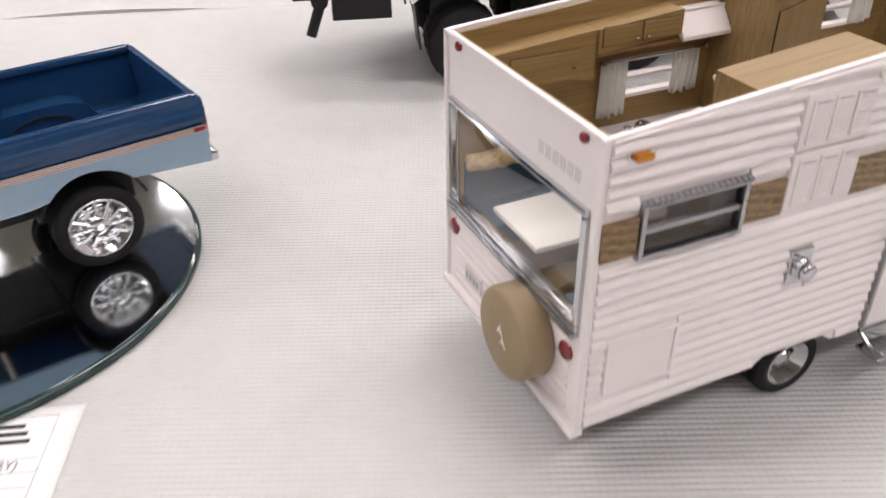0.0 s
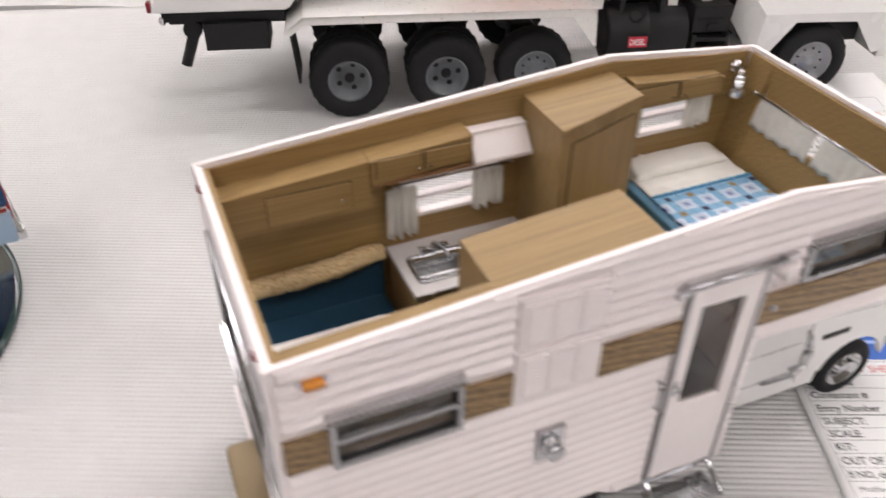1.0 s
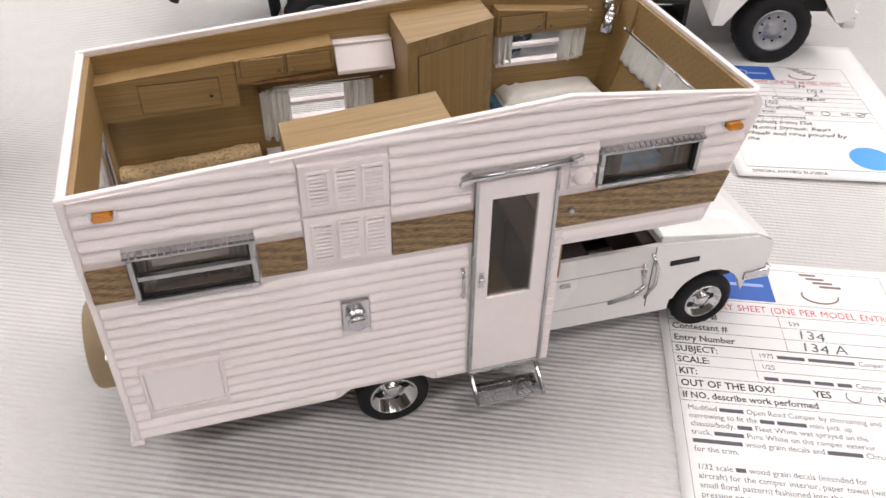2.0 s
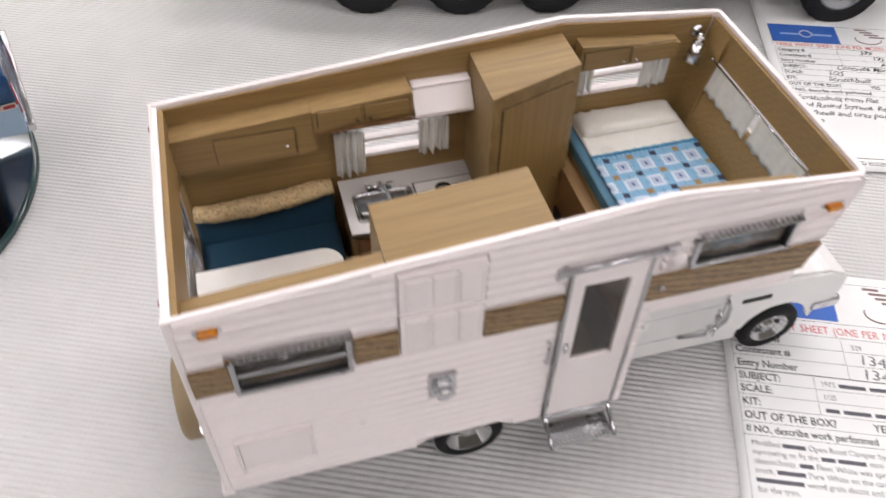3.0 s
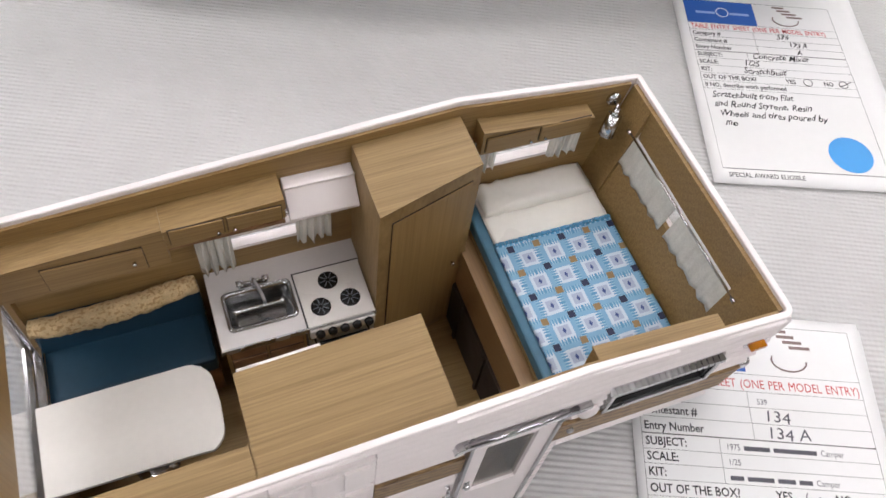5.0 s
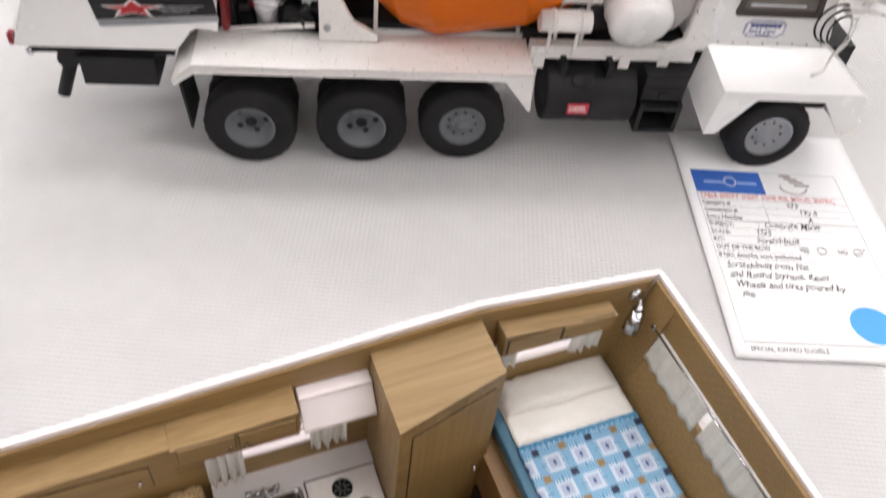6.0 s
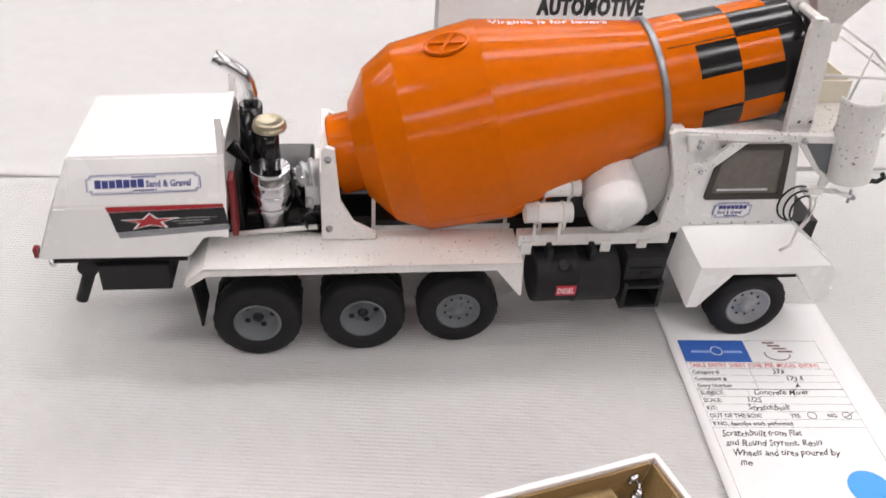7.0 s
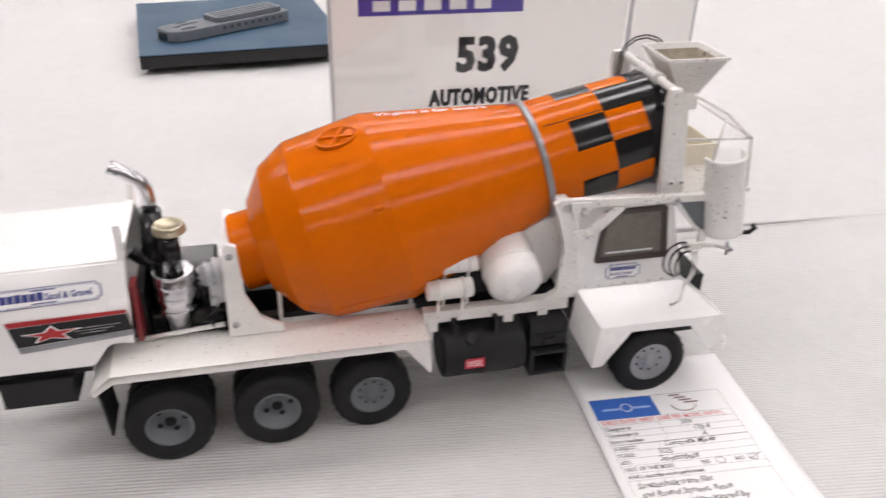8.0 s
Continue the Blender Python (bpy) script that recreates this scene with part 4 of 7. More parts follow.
# ---- camper: inside ----
def ripple(x0, x1, z0, z1, amp, waves, thick=0.35, seed=0, hem=0.6, lean=0.0):
    """A hanging cloth in the plane y = 0, with soft upright folds."""
    rng = random.Random(seed)
    ph = rng.uniform(0, 6)
    bm = bm_new()
    n, k = 12 * waves, 6
    lay = []
    for side in (0, 1):
        g = []
        for j in range(k + 1):
            row = []
            for i in range(n + 1):
                f = i / n
                v = j / k
                x = x0 + (x1 - x0) * f
                zz = z1 - (z1 - z0 + hem * math.sin(f * waves * 6.28 * 0.7 + ph)) * v
                y = amp * (0.55 + 0.45 * v) * math.sin(f * waves * 6.28 + ph) + 0.3 * amp * math.sin(f * waves * 15 + v * 2) + lean * v
                row.append(bm.verts.new((x, y + side * thick, zz)))
            g.append(row)
        lay.append(g)
    for g in lay:
        for j in range(k):
            for i in range(n):
                bm.faces.new((g[j][i], g[j][i + 1], g[j + 1][i + 1], g[j + 1][i])).smooth = True
    for i in range(n):
        for j in (0, k):
            bm.faces.new((lay[0][j][i], lay[1][j][i], lay[1][j][i + 1], lay[0][j][i + 1]))
    for j in range(k):
        for i in (0, n):
            bm.faces.new((lay[0][j][i], lay[0][j + 1][i], lay[1][j + 1][i], lay[1][j][i]))
    return bm


def curtain(label, at, x0, x1, z0, z1, amp=0.8, waves=4, seed=0, lean=0.0):
    solid("curtain", ripple(x0, x1, z0, z1, amp, waves, 0.35, seed, 0.7, lean), LACE, label, "curtain", at, "camper curtains")


def knob(parent, at, r=0.55):
    bm = bm_new()
    lathe(bm, [(0, r * 0.5), (r * 0.8, r * 0.5), (r, r), (r * 1.8, r * 0.8)], at, 10)
    part("knob", bm, CHROME, parent)


def panel_door(parent, x0, x1, z0, z1, y, material=None, into=-1):
    """A raised cabinet door with a groove round it, facing -y (into = -1) or +y."""
    bm = bm_new()
    ya, yb = (y - 0.55, y + 0.1) if into < 0 else (y - 0.1, y + 0.55)
    box(bm, x0, x1, ya, yb, z0, z1, 0.15)
    d = part("cabinet_door", bm, material or OAK, parent)
    bm = bm_new()
    g = 0.18
    yc, yd = (y - 0.2, y + 0.05) if into < 0 else (y - 0.05, y + 0.2)
    for b in ((x0 - g, x1 + g, z0 - g, z0), (x0 - g, x1 + g, z1, z1 + g), (x0 - g, x0, z0, z1), (x1, x1 + g, z0, z1)):
        box(bm, b[0], b[1], yc, yd, b[2], b[3])
    part("door_gap", bm, DARK, parent)
    return d


def inside():
    far = W - 2.2
    # overhead lockers, far wall
    oc = thing("overhead_cabinet", "long oak overhead locker fixed to the camper wall", "cabinet", group="camper cabinets")
    bm = bm_new()
    prism(bm, [(2.8, 78.6), (42.4, 79.4), (42.4, 93.8), (2.8, 90.8)], 67.4, far)
    body = part("body", bm, OAK, oc)
    d = panel_door(oc, 14.5, 37.0, 80.6, 89.2, 67.4)
    knob(d, Matrix.Translation((34.4, 66.9, 84.4)) @ pose(0, 0, 0, 90, 0, 0))
    oc2 = thing("overhead_cabinet", "short oak overhead locker with two doors above the sink", "cabinet", group="camper cabinets")
    bm = bm_new()
    prism(bm, [(42.5, 86.8), (71.4, 88.6), (71.4, 96.0), (42.5, 93.9)], 66.6, far)
    part("body", bm, OAK, oc2)
    for a, b in ((43.8, 56.4), (57.4, 70.4)):
        d = panel_door(oc2, a, b, 88.8, 94.2, 66.6)
        knob(d, Matrix.Translation(((b - 1.4) if a < 50 else (a + 1.4), 66.1, 90.0)) @ pose(0, 0, 0, 90, 0, 0))
    bm = bm_new()
    box(bm, 42.6, 71.2, 66.9, 67.6, 85.9, 86.9)
    part("pelmet", bm, OAKDARK, oc2)
    # lockers on the near wall and in the berth
    for nm, a, b, y0, y1, z0, lab in (("overhead_cabinet", 2.8, 49.6, 2.3, 10.4, 82.0, "oak overhead locker above the dinette window"), ("overhead_cabinet", 123.4, 156.2, 2.3, 6.2, 92.5, "small oak shelf locker over the berth window"), ("overhead_cabinet", 124.0, 156.2, 69.8, far, 91.0, "small oak locker with two doors over the berth")):
        t = thing(nm, lab, "cabinet", group="camper cabinets")
        bm = bm_new()
        off = 6.8 if a < 50 else (4.4 if y0 < 10 else 6.6)
        prism(bm, [(a, z0), (b, z0), (b, TOPZ(b) - off), (a, TOPZ(a) - off)], y0, y1, "y", 0.2)
        part("body", bm, OAK, t)
        bm = bm_new()
        prism(bm, [(a - 0.1, TOPZ(a) - off + 0.02), (b + 0.3, TOPZ(b) - off + 0.02), (b + 0.3, TOPZ(b) - off + 0.7), (a - 0.1, TOPZ(a) - off + 0.7)], y0 - (0.3 if y0 > 50 else 0), y1 + (0 if y0 > 50 else 0.3), "y", 0.15)
        part("top_panel", bm, OAKTOP, t)
        if y0 > 50:
            for p, q in ((125.2, 139.4), (140.6, 155.0)):
                d = panel_door(t, p, q, 92.4, 97.6, y0)
                knob(d, Matrix.Translation((q - 1.5 if p < 130 else p + 1.5, y0 - 0.5, 93.4)) @ pose(0, 0, 0, 90, 0, 0), 0.45)
    # range hood
    h = thing("range_hood", "white range hood above the stove", "range hood")
    bm = bm_new()
    prism(bm, [(far, 94.0), (71.4, 93.6), (66.4, 87.2), (66.4, 86.0), (67.2, 86.0), (71.8, 89.0), (far, 89.0)], 72.3, 90.2, "x", 0.2)
    part("body", bm, WHITE, h)
    bm = bm_new()
    box(bm, 72.1, 90.3, 70.9, 71.7, 93.3, 94.1, 0.2)
    part("lip", bm, WHITE, h)
    # wardrobe with a splayed front
    w = thing("wardrobe", "tall oak wardrobe with splayed front and one door", "wardrobe")
    bm = bm_new()
    vs = prism(bm, [(90.6, 52.0), (119.0, 58.8), (119.0, far), (90.6, far)], 25.7, 103.0, "z")
    for v in vs:
        if v.co.z > 90:
            v.co.z = 100.4 if v.co.x < 100 else 102.6
    part("body", bm, OAKTOP, w)
    turn = math.degrees(math.atan2(6.8, 28.4))
    m = Matrix.Translation((90.6, 52.0, 0)) @ pose(0, 0, 0, 0, 0, turn)
    bm = bm_new()
    prism(bm, [(3.6, 30), (26.6, 30), (26.6, 97.6), (3.6, 95.6)], -0.5, 0.1)
    bmesh.ops.transform(bm, matrix=m, verts=bm.verts)
    d = part("wardrobe_door", bm, OAKV, w)
    bm = bm_new()
    for b in ((3.42, 3.57, 30, 95.7), (26.63, 26.75, 30, 97.7)):
        box(bm, b[0], b[1], -0.3, 0.05, b[2], b[3])
    prism(bm, [(3.42, 95.62), (26.75, 97.62), (26.75, 97.75), (3.42, 95.75)], -0.3, 0.05)
    bmesh.ops.transform(bm, matrix=m, verts=bm.verts)
    part("door_gap", bm, DARK, w)
    knob(d, m @ Matrix.Translation((24.4, -0.4, 62.0)) @ pose(0, 0, 0, 90, 0, 0), 0.7)
    # galley
    g = thing("kitchen_cabinet", "low oak galley cabinet under the white worktop", "cabinet", group="camper cabinets")
    bm = bm_new()
    box(bm, 49.2, 70.8, 51.6, far, 25.7, 51.0)
    for b in ((49.2, 51.8, 51.6, far), (70.0, 70.8, 51.6, far), (51.8, 70.0, 51.6, 54.6), (51.8, 70.0, 67.0, far)):
        box(bm, *b, 51.0, 57.4)
    bmesh.ops.remove_doubles(bm, verts=bm.verts, dist=0.01)
    part("body", bm, OAK, g)
    # darker oak film on these fronts: their shade is put into the colour
    for a, b in ((50.4, 59.6), (60.6, 69.8)):
        d = panel_door(g, a, b, 30, 49.6, 51.6, OAKDARK)
        d = panel_door(g, a, b, 50.8, 55.8, 51.6, OAKDARK)
    wt = thing("worktop", "white laminate worktop with a sink cut-out", "worktop")
    bm = bm_new()
    for b in ((48.4, 52.0, 50.4, far), (69.8, 71.2, 50.4, far), (52.0, 69.8, 50.4, 55.2), (52.0, 69.8, 66.4, far), (71.2, 90.4, 67.6, far)):
        box(bm, b[0], b[1], b[2], b[3], 57.4, 59.0)
    bmesh.ops.remove_doubles(bm, verts=bm.verts, dist=0.01)
    part("slab", bm, COUNTER, wt)
    bm = bm_new()
    box(bm, 48.2, 90.2, 50.0, 50.5, 57.0, 59.1)
    part("edge_band", bm, STEEL, wt)
    sk = thing("sink", "stainless steel sink with a rolled rim", "sink")
    bm = bm_new()
    def loop(x0, x1, y0, y1, r, z):
        pts = []
        for cx, cy, a0 in ((x1 - r, y1 - r, 0), (x0 + r, y1 - r, 90), (x0 + r, y0 + r, 180), (x1 - r, y0 + r, 270)):
            pts += arc((cx, cy), r, a0, a0 + 90, 5)
        return [bm.verts.new((x, y, z)) for x, y in pts]

    shape = ((51.3, 70.3, 54.7, 66.9, 1.6, 59.0), (51.3, 70.3, 54.7, 66.9, 1.6, 59.6), (51.6, 70.0, 55.0, 66.6, 1.5, 59.95), (52.1, 69.5, 55.5, 66.1, 1.4, 59.7), (52.6, 69.0, 56.0, 65.6, 1.3, 59.2),
             (53.0, 68.6, 56.3, 65.3, 1.3, 54.0), (53.6, 68.0, 56.9, 64.7, 1.2, 52.7), (54.6, 67.0, 57.9, 63.7, 0.9, 52.4), (52.2, 69.4, 55.6, 66.0, 1.3, 51.6))
    rings = [loop(*q) for q in shape]
    for i_, (p, q) in enumerate(zip(rings, rings[1:] + rings[:1])):
        if i_ == 7:
            continue
        for i in range(24):
            f = bm.faces.new((p[i], p[(i + 1) % 24], q[(i + 1) % 24], q[i]))
            f.smooth = i_ < 7
    bm.faces.new(rings[7])
    bm.faces.new(rings[8][::-1])
    part("basin", bm, SINKM, sk)
    bm = bm_new()
    lathe(bm, [(0, 1.5), (0.4, 1.5), (0.6, 0.9), (0.9, 0.3)], Matrix.Translation((62.0, 58.6, 52.5)), 16)
    part("drain", bm, CHROME, sk)
    fa = thing("faucet", "chrome mixer tap with two handles behind the sink", "faucet")
    bm = bm_new()
    box(bm, 56.6, 64.6, 67.3, 68.9, 59.0, 59.7, 0.3)
    rod(bm, (57.0, 68.1, 60.2), (64.2, 68.1, 60.2), 0.5)
    rod(bm, (60.6, 68.1, 59.0), (60.6, 68.1, 61.4), 0.8, 0.65)
    part("body", bm, CHROME, fa)
    for x in (57.0, 64.2):
        bm = bm_new()
        lathe(bm, [(-1.0, 0.6), (0, 0.5), (0.2, 0.85), (0.5, 0.85), (0.7, 0.4)], Matrix.Translation((x, 68.1, 60.3)), 12)
        for k in range(4):
            box(bm, 0.5, 1.2, -0.22, 0.22, 0.1, 0.5, 0, Matrix.Translation((x, 68.1, 60.3)) @ pose(0, 0, 0, 0, 0, 45 + 90 * k))
        part("tap_handle", bm, CHROME, fa)
    bm = bm_new()
    tube(bm, [(60.6, 68.1, 61.0), (60.8, 67.2, 62.6), (61.3, 65.0, 63.2), (61.9, 62.2, 62.8), (62.2, 60.4, 62.2), (62.25, 60.1, 61.2)], 0.46, 10)
    part("spout", bm, STEEL, fa)
    st = thing("stove", "steel camper stove with three black burners", "stove")
    bm = bm_new()
    box(bm, 71.3, 90.0, 50.8, 67.5, 26, 58.7)
    part("body", bm, STEEL, st)
    bm = bm_new()
    box(bm, 71.4, 90.0, 50.2, 67.4, 58.7, 59.5, 0.25)
    top = part("cooktop", bm, SILVERW, st)
    bm = bm_new()
    box(bm, 71.0, 71.38, 50.4, 67.8, 59.02, 59.3)
    box(bm, 71.0, 90.2, 67.45, 67.8, 59.02, 59.3)
    part("cooktop_joint", bm, BLACK, st)
    for x, y in ((80.2, 62.9), (84.6, 56.0), (76.2, 55.4)):
        bm = bm_new()
        lathe(bm, [(0, 2.75), (0.3, 2.75), (0.35, 2.4)], Matrix.Translation((x, y, 59.45)), 28)
        b = part("burner", bm, GBLACK, top)
        bm = bm_new()
        for k in range(8):
            q = Matrix.Translation((x, y, 59.78)) @ pose(0, 0, 0, 0, 0, k * 45 + 10)
            box(bm, 0.6, 2.35, -0.09, 0.09, 0, 0.3, 0, q)
        part("grate", bm, GREY, b)
    bm = bm_new()
    box(bm, 71.6, 89.8, 49.4, 50.9, 53.8, 57.9, 0.3)
    fp = part("control_panel", bm, SILVERW, st)
    for k in range(5):
        bm = bm_new()
        lathe(bm, [(0, 1.35), (1.2, 1.2), (1.5, 0.7)], Matrix.Translation((74.2 + k * 3.4, 49.3, 56.6)) @ pose(0, 0, 0, 60, 0, 0), 14)
        part("control_knob", bm, GBLACK, fp)
    bm = bm_new()
    tube(bm, [(73, 50.8, 51.2), (73, 48.8, 51.2), (88, 48.8, 51.2), (88, 50.8, 51.2)], 0.5)
    part("oven_handle", bm, GBLACK, st)
    bm = bm_new()
    box(bm, 74, 88, 50.3, 50.9, 32, 48.5, 0.2)
    part("oven_door", bm, GBLACK, st)
    # tall compartment between galley and door
    bx = thing("bathroom_cubicle", "tall oak-faced cubicle with a plain flat top", "cabinet", group="camper cabinets")
    bm = bm_new()
    vs = prism(bm, [(50.2, 2.4), (92.0, 2.4), (92.0, 27.0), (50.2, 27.0)], 25.7, 95.0, "z")
    for v in vs:
        if v.co.z > 90:
            v.co.z = 94.4 if v.co.x < 70 else 97.9
    part("body", bm, OAKTOP, bx)
    bm = bm_new()
    rod(bm, (51.0, 28.2, 91.8), (69.5, 28.2, 93.2), 0.7)
    tr = part("towel_rail", bm, WHITE, bx)
    # benches and table
    for lab, y0, y1, yb0, yb1 in (("blue vinyl dinette bench with a low back", 55.8, 71.6, 71.0, far), ("blue vinyl dinette bench under the window", 2.4, 19.5, 2.3, 5.2)):
        b = thing("bench_seat", lab, "bench", group="dinette benches")
        bm = bm_new()
        box(bm, 2.8, 46.6, min(y0, yb0) + (0 if y0 > 20 else 0.2), max(y1, yb1) - 0.4, 25.7, 38.0)
        part("base", bm, OAKDARK, b)
        bm = bm_new()
        box(bm, 2.8, 46.4, y0, y1, 38.1, 45.2, 1.2)
        part("cushion", bm, BLUEV, b)
        bm = bm_new()
        prism(bm, [(yb0, 44.6), (yb1, 44.6), (yb1, 58.5), (yb0 + (1.0 if y0 > 20 else 0.0), 58.5)], 2.8, 46.4, "x", 0.6)
        part("backrest", bm, BLUEV, b)
    bm = bm_new()
    pts = [(3.4, 71.4, 58.6), (8, 70.8, 58.5), (16, 70.6, 58.8), (26, 70.4, 59.2), (36, 71.0, 59.8), (43, 71.6, 60.6), (46.3, 71.8, 60.8)]
    fine = []
    rng = random.Random(7)
    for a, b in zip(pts, pts[1:]):
        for k in range(12):
            fine.append(tuple(a[i] + (b[i] - a[i]) * k / 12 for i in range(3)))
    fine.append(pts[-1])
    tube(bm, fine, 2.75, 22)
    for v in bm.verts:
        n = noise.noise(Vector((v.co.x * 0.35, v.co.y * 0.6, v.co.z * 0.6))) + 0.55 * noise.noise(Vector((v.co.x * 1.5, v.co.y * 1.6, v.co.z * 1.6)))
        c = Vector((v.co.x, 71.2, 59.4))
        swell = 0.82 + 0.3 * math.sin(math.pi * min(1, max(0, (v.co.x - 2) / 45))) ** 0.7
        v.co = c + (v.co - c) * (swell + 0.2 * n)
    solid("bolster", bm, FUR, "cream fleece bolster lying along the bench back", "bolster")
    t = thing("dinette_table", "white laminate dinette table with a rounded end", "table")
    bm = bm_new()
    pl = [(1.6, 27.0), (36, 27.0)] + arc((38.2, 32.6), 6.4, -80, 0, 5)[1:] + [(45.0, 38.6)] + arc((38.2, 45.0), 6.4, 0, 85, 5)[0:] + [(1.6, 50.8)]
    prism(bm, pl, 53.8, 55.2, "z", 0.25)
    part("tabletop", bm, TABLEW, t)
    bm = bm_new()
    rod(bm, (24, 38.8, 25.7), (24, 38.8, 53.8), 1.5)
    lathe(bm, [(0, 6), (0.8, 6), (1.6, 1.6)], Matrix.Translation((24, 38.8, 25.7)), 20)
    part("pedestal", bm, CHROME, t)
    # berth
    bd = thing("berth", "over-cab berth on a dark oak platform", "bed")
    bm = bm_new()
    prism(bm, [(122.45, 62.3), (162.0, 62.3), (162.6, 64.0), (122.45, 64.0)], 2.4, far)
    part("platform", bm, OAK, bd)
    bm = bm_new()
    box(bm, 118.0, 122.4, 2.4, far, 46.7, 63.2, 0.2)
    part("front_board", bm, OAKB, bd)
    # near-black board: the shade in the gap below the berth is in its colour
    bm = bm_new()
    box(bm, 117.2, 118.4, 2.4, far, 25.7, 46.6)
    part("gap_shade_board", bm, DARK, bd)
    bm = bm_new()
    for y in (14, 32, 50):
        box(bm, 116.4, 117.3, y, y + 1.4, 25.7, 47)
    part("batten", bm, DARK, bd)
    mt = thing("mattress", "blue mattress on the over-cab berth", "mattress")
    bm = bm_new()
    box(bm, 122.6, 161.4, 2.6, far - 0.2, 64.1, 68.6, 0.8)
    part("pad", bm, BLUEM, mt)
    bm = bm_new()
    g2 = []
    for j in range(25):
        g2.append([bm.verts.new((125.8 + 35.4 * i / 30, 54.0 + 20.6 * j / 24, 68.75 + 0.35 * noise.noise(Vector((i * 0.22, j * 0.3, 1.2))) + (0.35 if j < 2 else 0))) for i in range(31)])
    for j in range(24):
        for i in range(30):
            bm.faces.new((g2[j][i], g2[j][i + 1], g2[j + 1][i + 1], g2[j + 1][i])).smooth = True
    ext = bmesh.ops.extrude_face_region(bm, geom=bm.faces[:])
    bmesh.ops.translate(bm, vec=(0, 0, 0.5), verts=[v for v in ext["geom"] if isinstance(v, bmesh.types.BMVert)])
    solid("bed_sheet", bm, SHEETW, "cream turned-down bed sheet on the mattress", "bed sheet")
    bm = bm_new()
    vs = box(bm, 126.2, 160.6, 63.6, 74.4, 69.5, 71.0)
    bmesh.ops.subdivide_edges(bm, edges=bm.edges[:], cuts=23, use_grid_fill=True)
    for v in bm.verts:
        fx, fy = (v.co.x - 143.4) / 17.2, (v.co.y - 69.0) / 5.4
        k = max(0.0, (1 - fx ** 8) * (1 - fy ** 6))
        crumple = max(0.0, 1 - abs(v.co.x - 132.5) / 5.5)
        v.co.z = 70.0 + (v.co.z - 70.0) * (0.1 + 2.2 * k ** 0.5) + 0.35 * noise.noise(Vector((v.co.x * 0.16, v.co.y * 0.3, 0))) + 2.4 * crumple * noise.noise(Vector((v.co.x * 0.62 + v.co.y * 0.25, v.co.y * 0.16, 4.0)))
        v.co.x = 143.4 + (v.co.x - 143.4) * (1 - 0.02 * (1 - abs(fy)))
    for f in bm.faces:
        f.smooth = True
    solid("pillow", bm, SHEETW, "cream pillow on the bed sheet", "pillow")
    bm = bm_new()
    g2 = []
    for j in range(41):
        g2.append([bm.verts.new((125.4 + 36.0 * i / 36, 4.0 + 50.4 * j / 40, 68.9 + 0.3 * noise.noise(Vector((i * 0.3, j * 0.22, 5.2))))) for i in range(37)])
    for j in range(40):
        for i in range(36):
            bm.faces.new((g2[j][i], g2[j][i + 1], g2[j + 1][i + 1], g2[j + 1][i])).smooth = True
    ext = bmesh.ops.extrude_face_region(bm, geom=bm.faces[:])
    bmesh.ops.translate(bm, vec=(0, 0, 0.55), verts=[v for v in ext["geom"] if isinstance(v, bmesh.types.BMVert)])
    q = solid("quilt", bm, QUILT, "blue and white patchwork quilt with navy squares", "quilt")
    bm = bm_new()
    for i in range(36):
        x = 125.6 + 36.0 * i / 36
        box(bm, x, x + 0.86, 53.9, 54.9, 69.2, 70.0 + 0.12 * math.sin(i * 1.9), 0.12)
    part("braid", bm, BRAID, q, "stitched blue braid edge")
    # wall lamp
    lp = thing("wall_lamp", "chrome wall lamp in the berth corner", "lamp")
    bm = bm_new()
    lathe(bm, [(0, 2.0), (0.8, 2.2), (1.6, 1.2)], Matrix.Translation((164.5, far, 96.5)) @ pose(0, 0, 0, 90, 0, 0), 18)
    tube(bm, [(164.5, 73.4, 96.5), (164.3, 71.6, 96.8), (163.6, 70.2, 95.6)], 0.5)
    part("arm", bm, CHROME, lp)
    bm = bm_new()
    rod(bm, (163.4, 70.2, 95.2), (161.4, 68.6, 89.0), 2.0, 2.25, 20)
    rod(bm, (163.9, 70.6, 96.8), (163.3, 70.1, 95.0), 0.9, 1.4, 12)
    part("shade", bm, CHROME, lp)
    # curtains and rods
    cur = "white ruffled curtain hanging at the window"
    curtain(cur, mm(0, 71.9, 0), 48.4, 57.6, 63.8, 80.6, 1.1, 4, 1)
    curtain(cur, mm(0, 72.2, 0), 74.6, 84.0, 67.6, 80.6, 1.0, 4, 2)
    curtain(cur, mm(0, 72.6, 0), 124.8, 131.0, 80.5, 91.8, 0.7, 3, 3)
    curtain(cur, mm(0, 72.6, 0), 147.5, 156.5, 79.5, 91.8, 0.7, 4, 4)
    curtain(cur, mm(0, 3.6, 0), 130.2, 137.0, 79.0, 91.0, 0.5, 3, 5)
    curtain(cur, mm(0, 3.6, 0), 148.5, 155.0, 79.0, 91.0, 0.5, 3, 6)
    curtain(cur, mm(0, 3.4, 0), 11.2, 15.0, 67.0, 81.5, 0.5, 3, 9)
    curtain(cur, mm(0, 3.4, 0), 33.0, 38.0, 67.0, 81.5, 0.5, 3, 10)
    rake = math.degrees(math.atan(9.6 / 34.6))
    for y0, y1, sd in ((40.6, 65.6, 7), (13.0, 38.2, 8)):
        bm = ripple(y0, y1, 80.6, 90.1, 0.14, 7, 0.25, sd, 0.4)
        for v in bm.verts:
            v.co = Vector((FRONT(v.co.z) - 3.6 + v.co.y, v.co.x, v.co.z))
        solid("curtain", bm, SHEER, "sheer white gathered curtain across the front window", "curtain", None, "camper curtains")
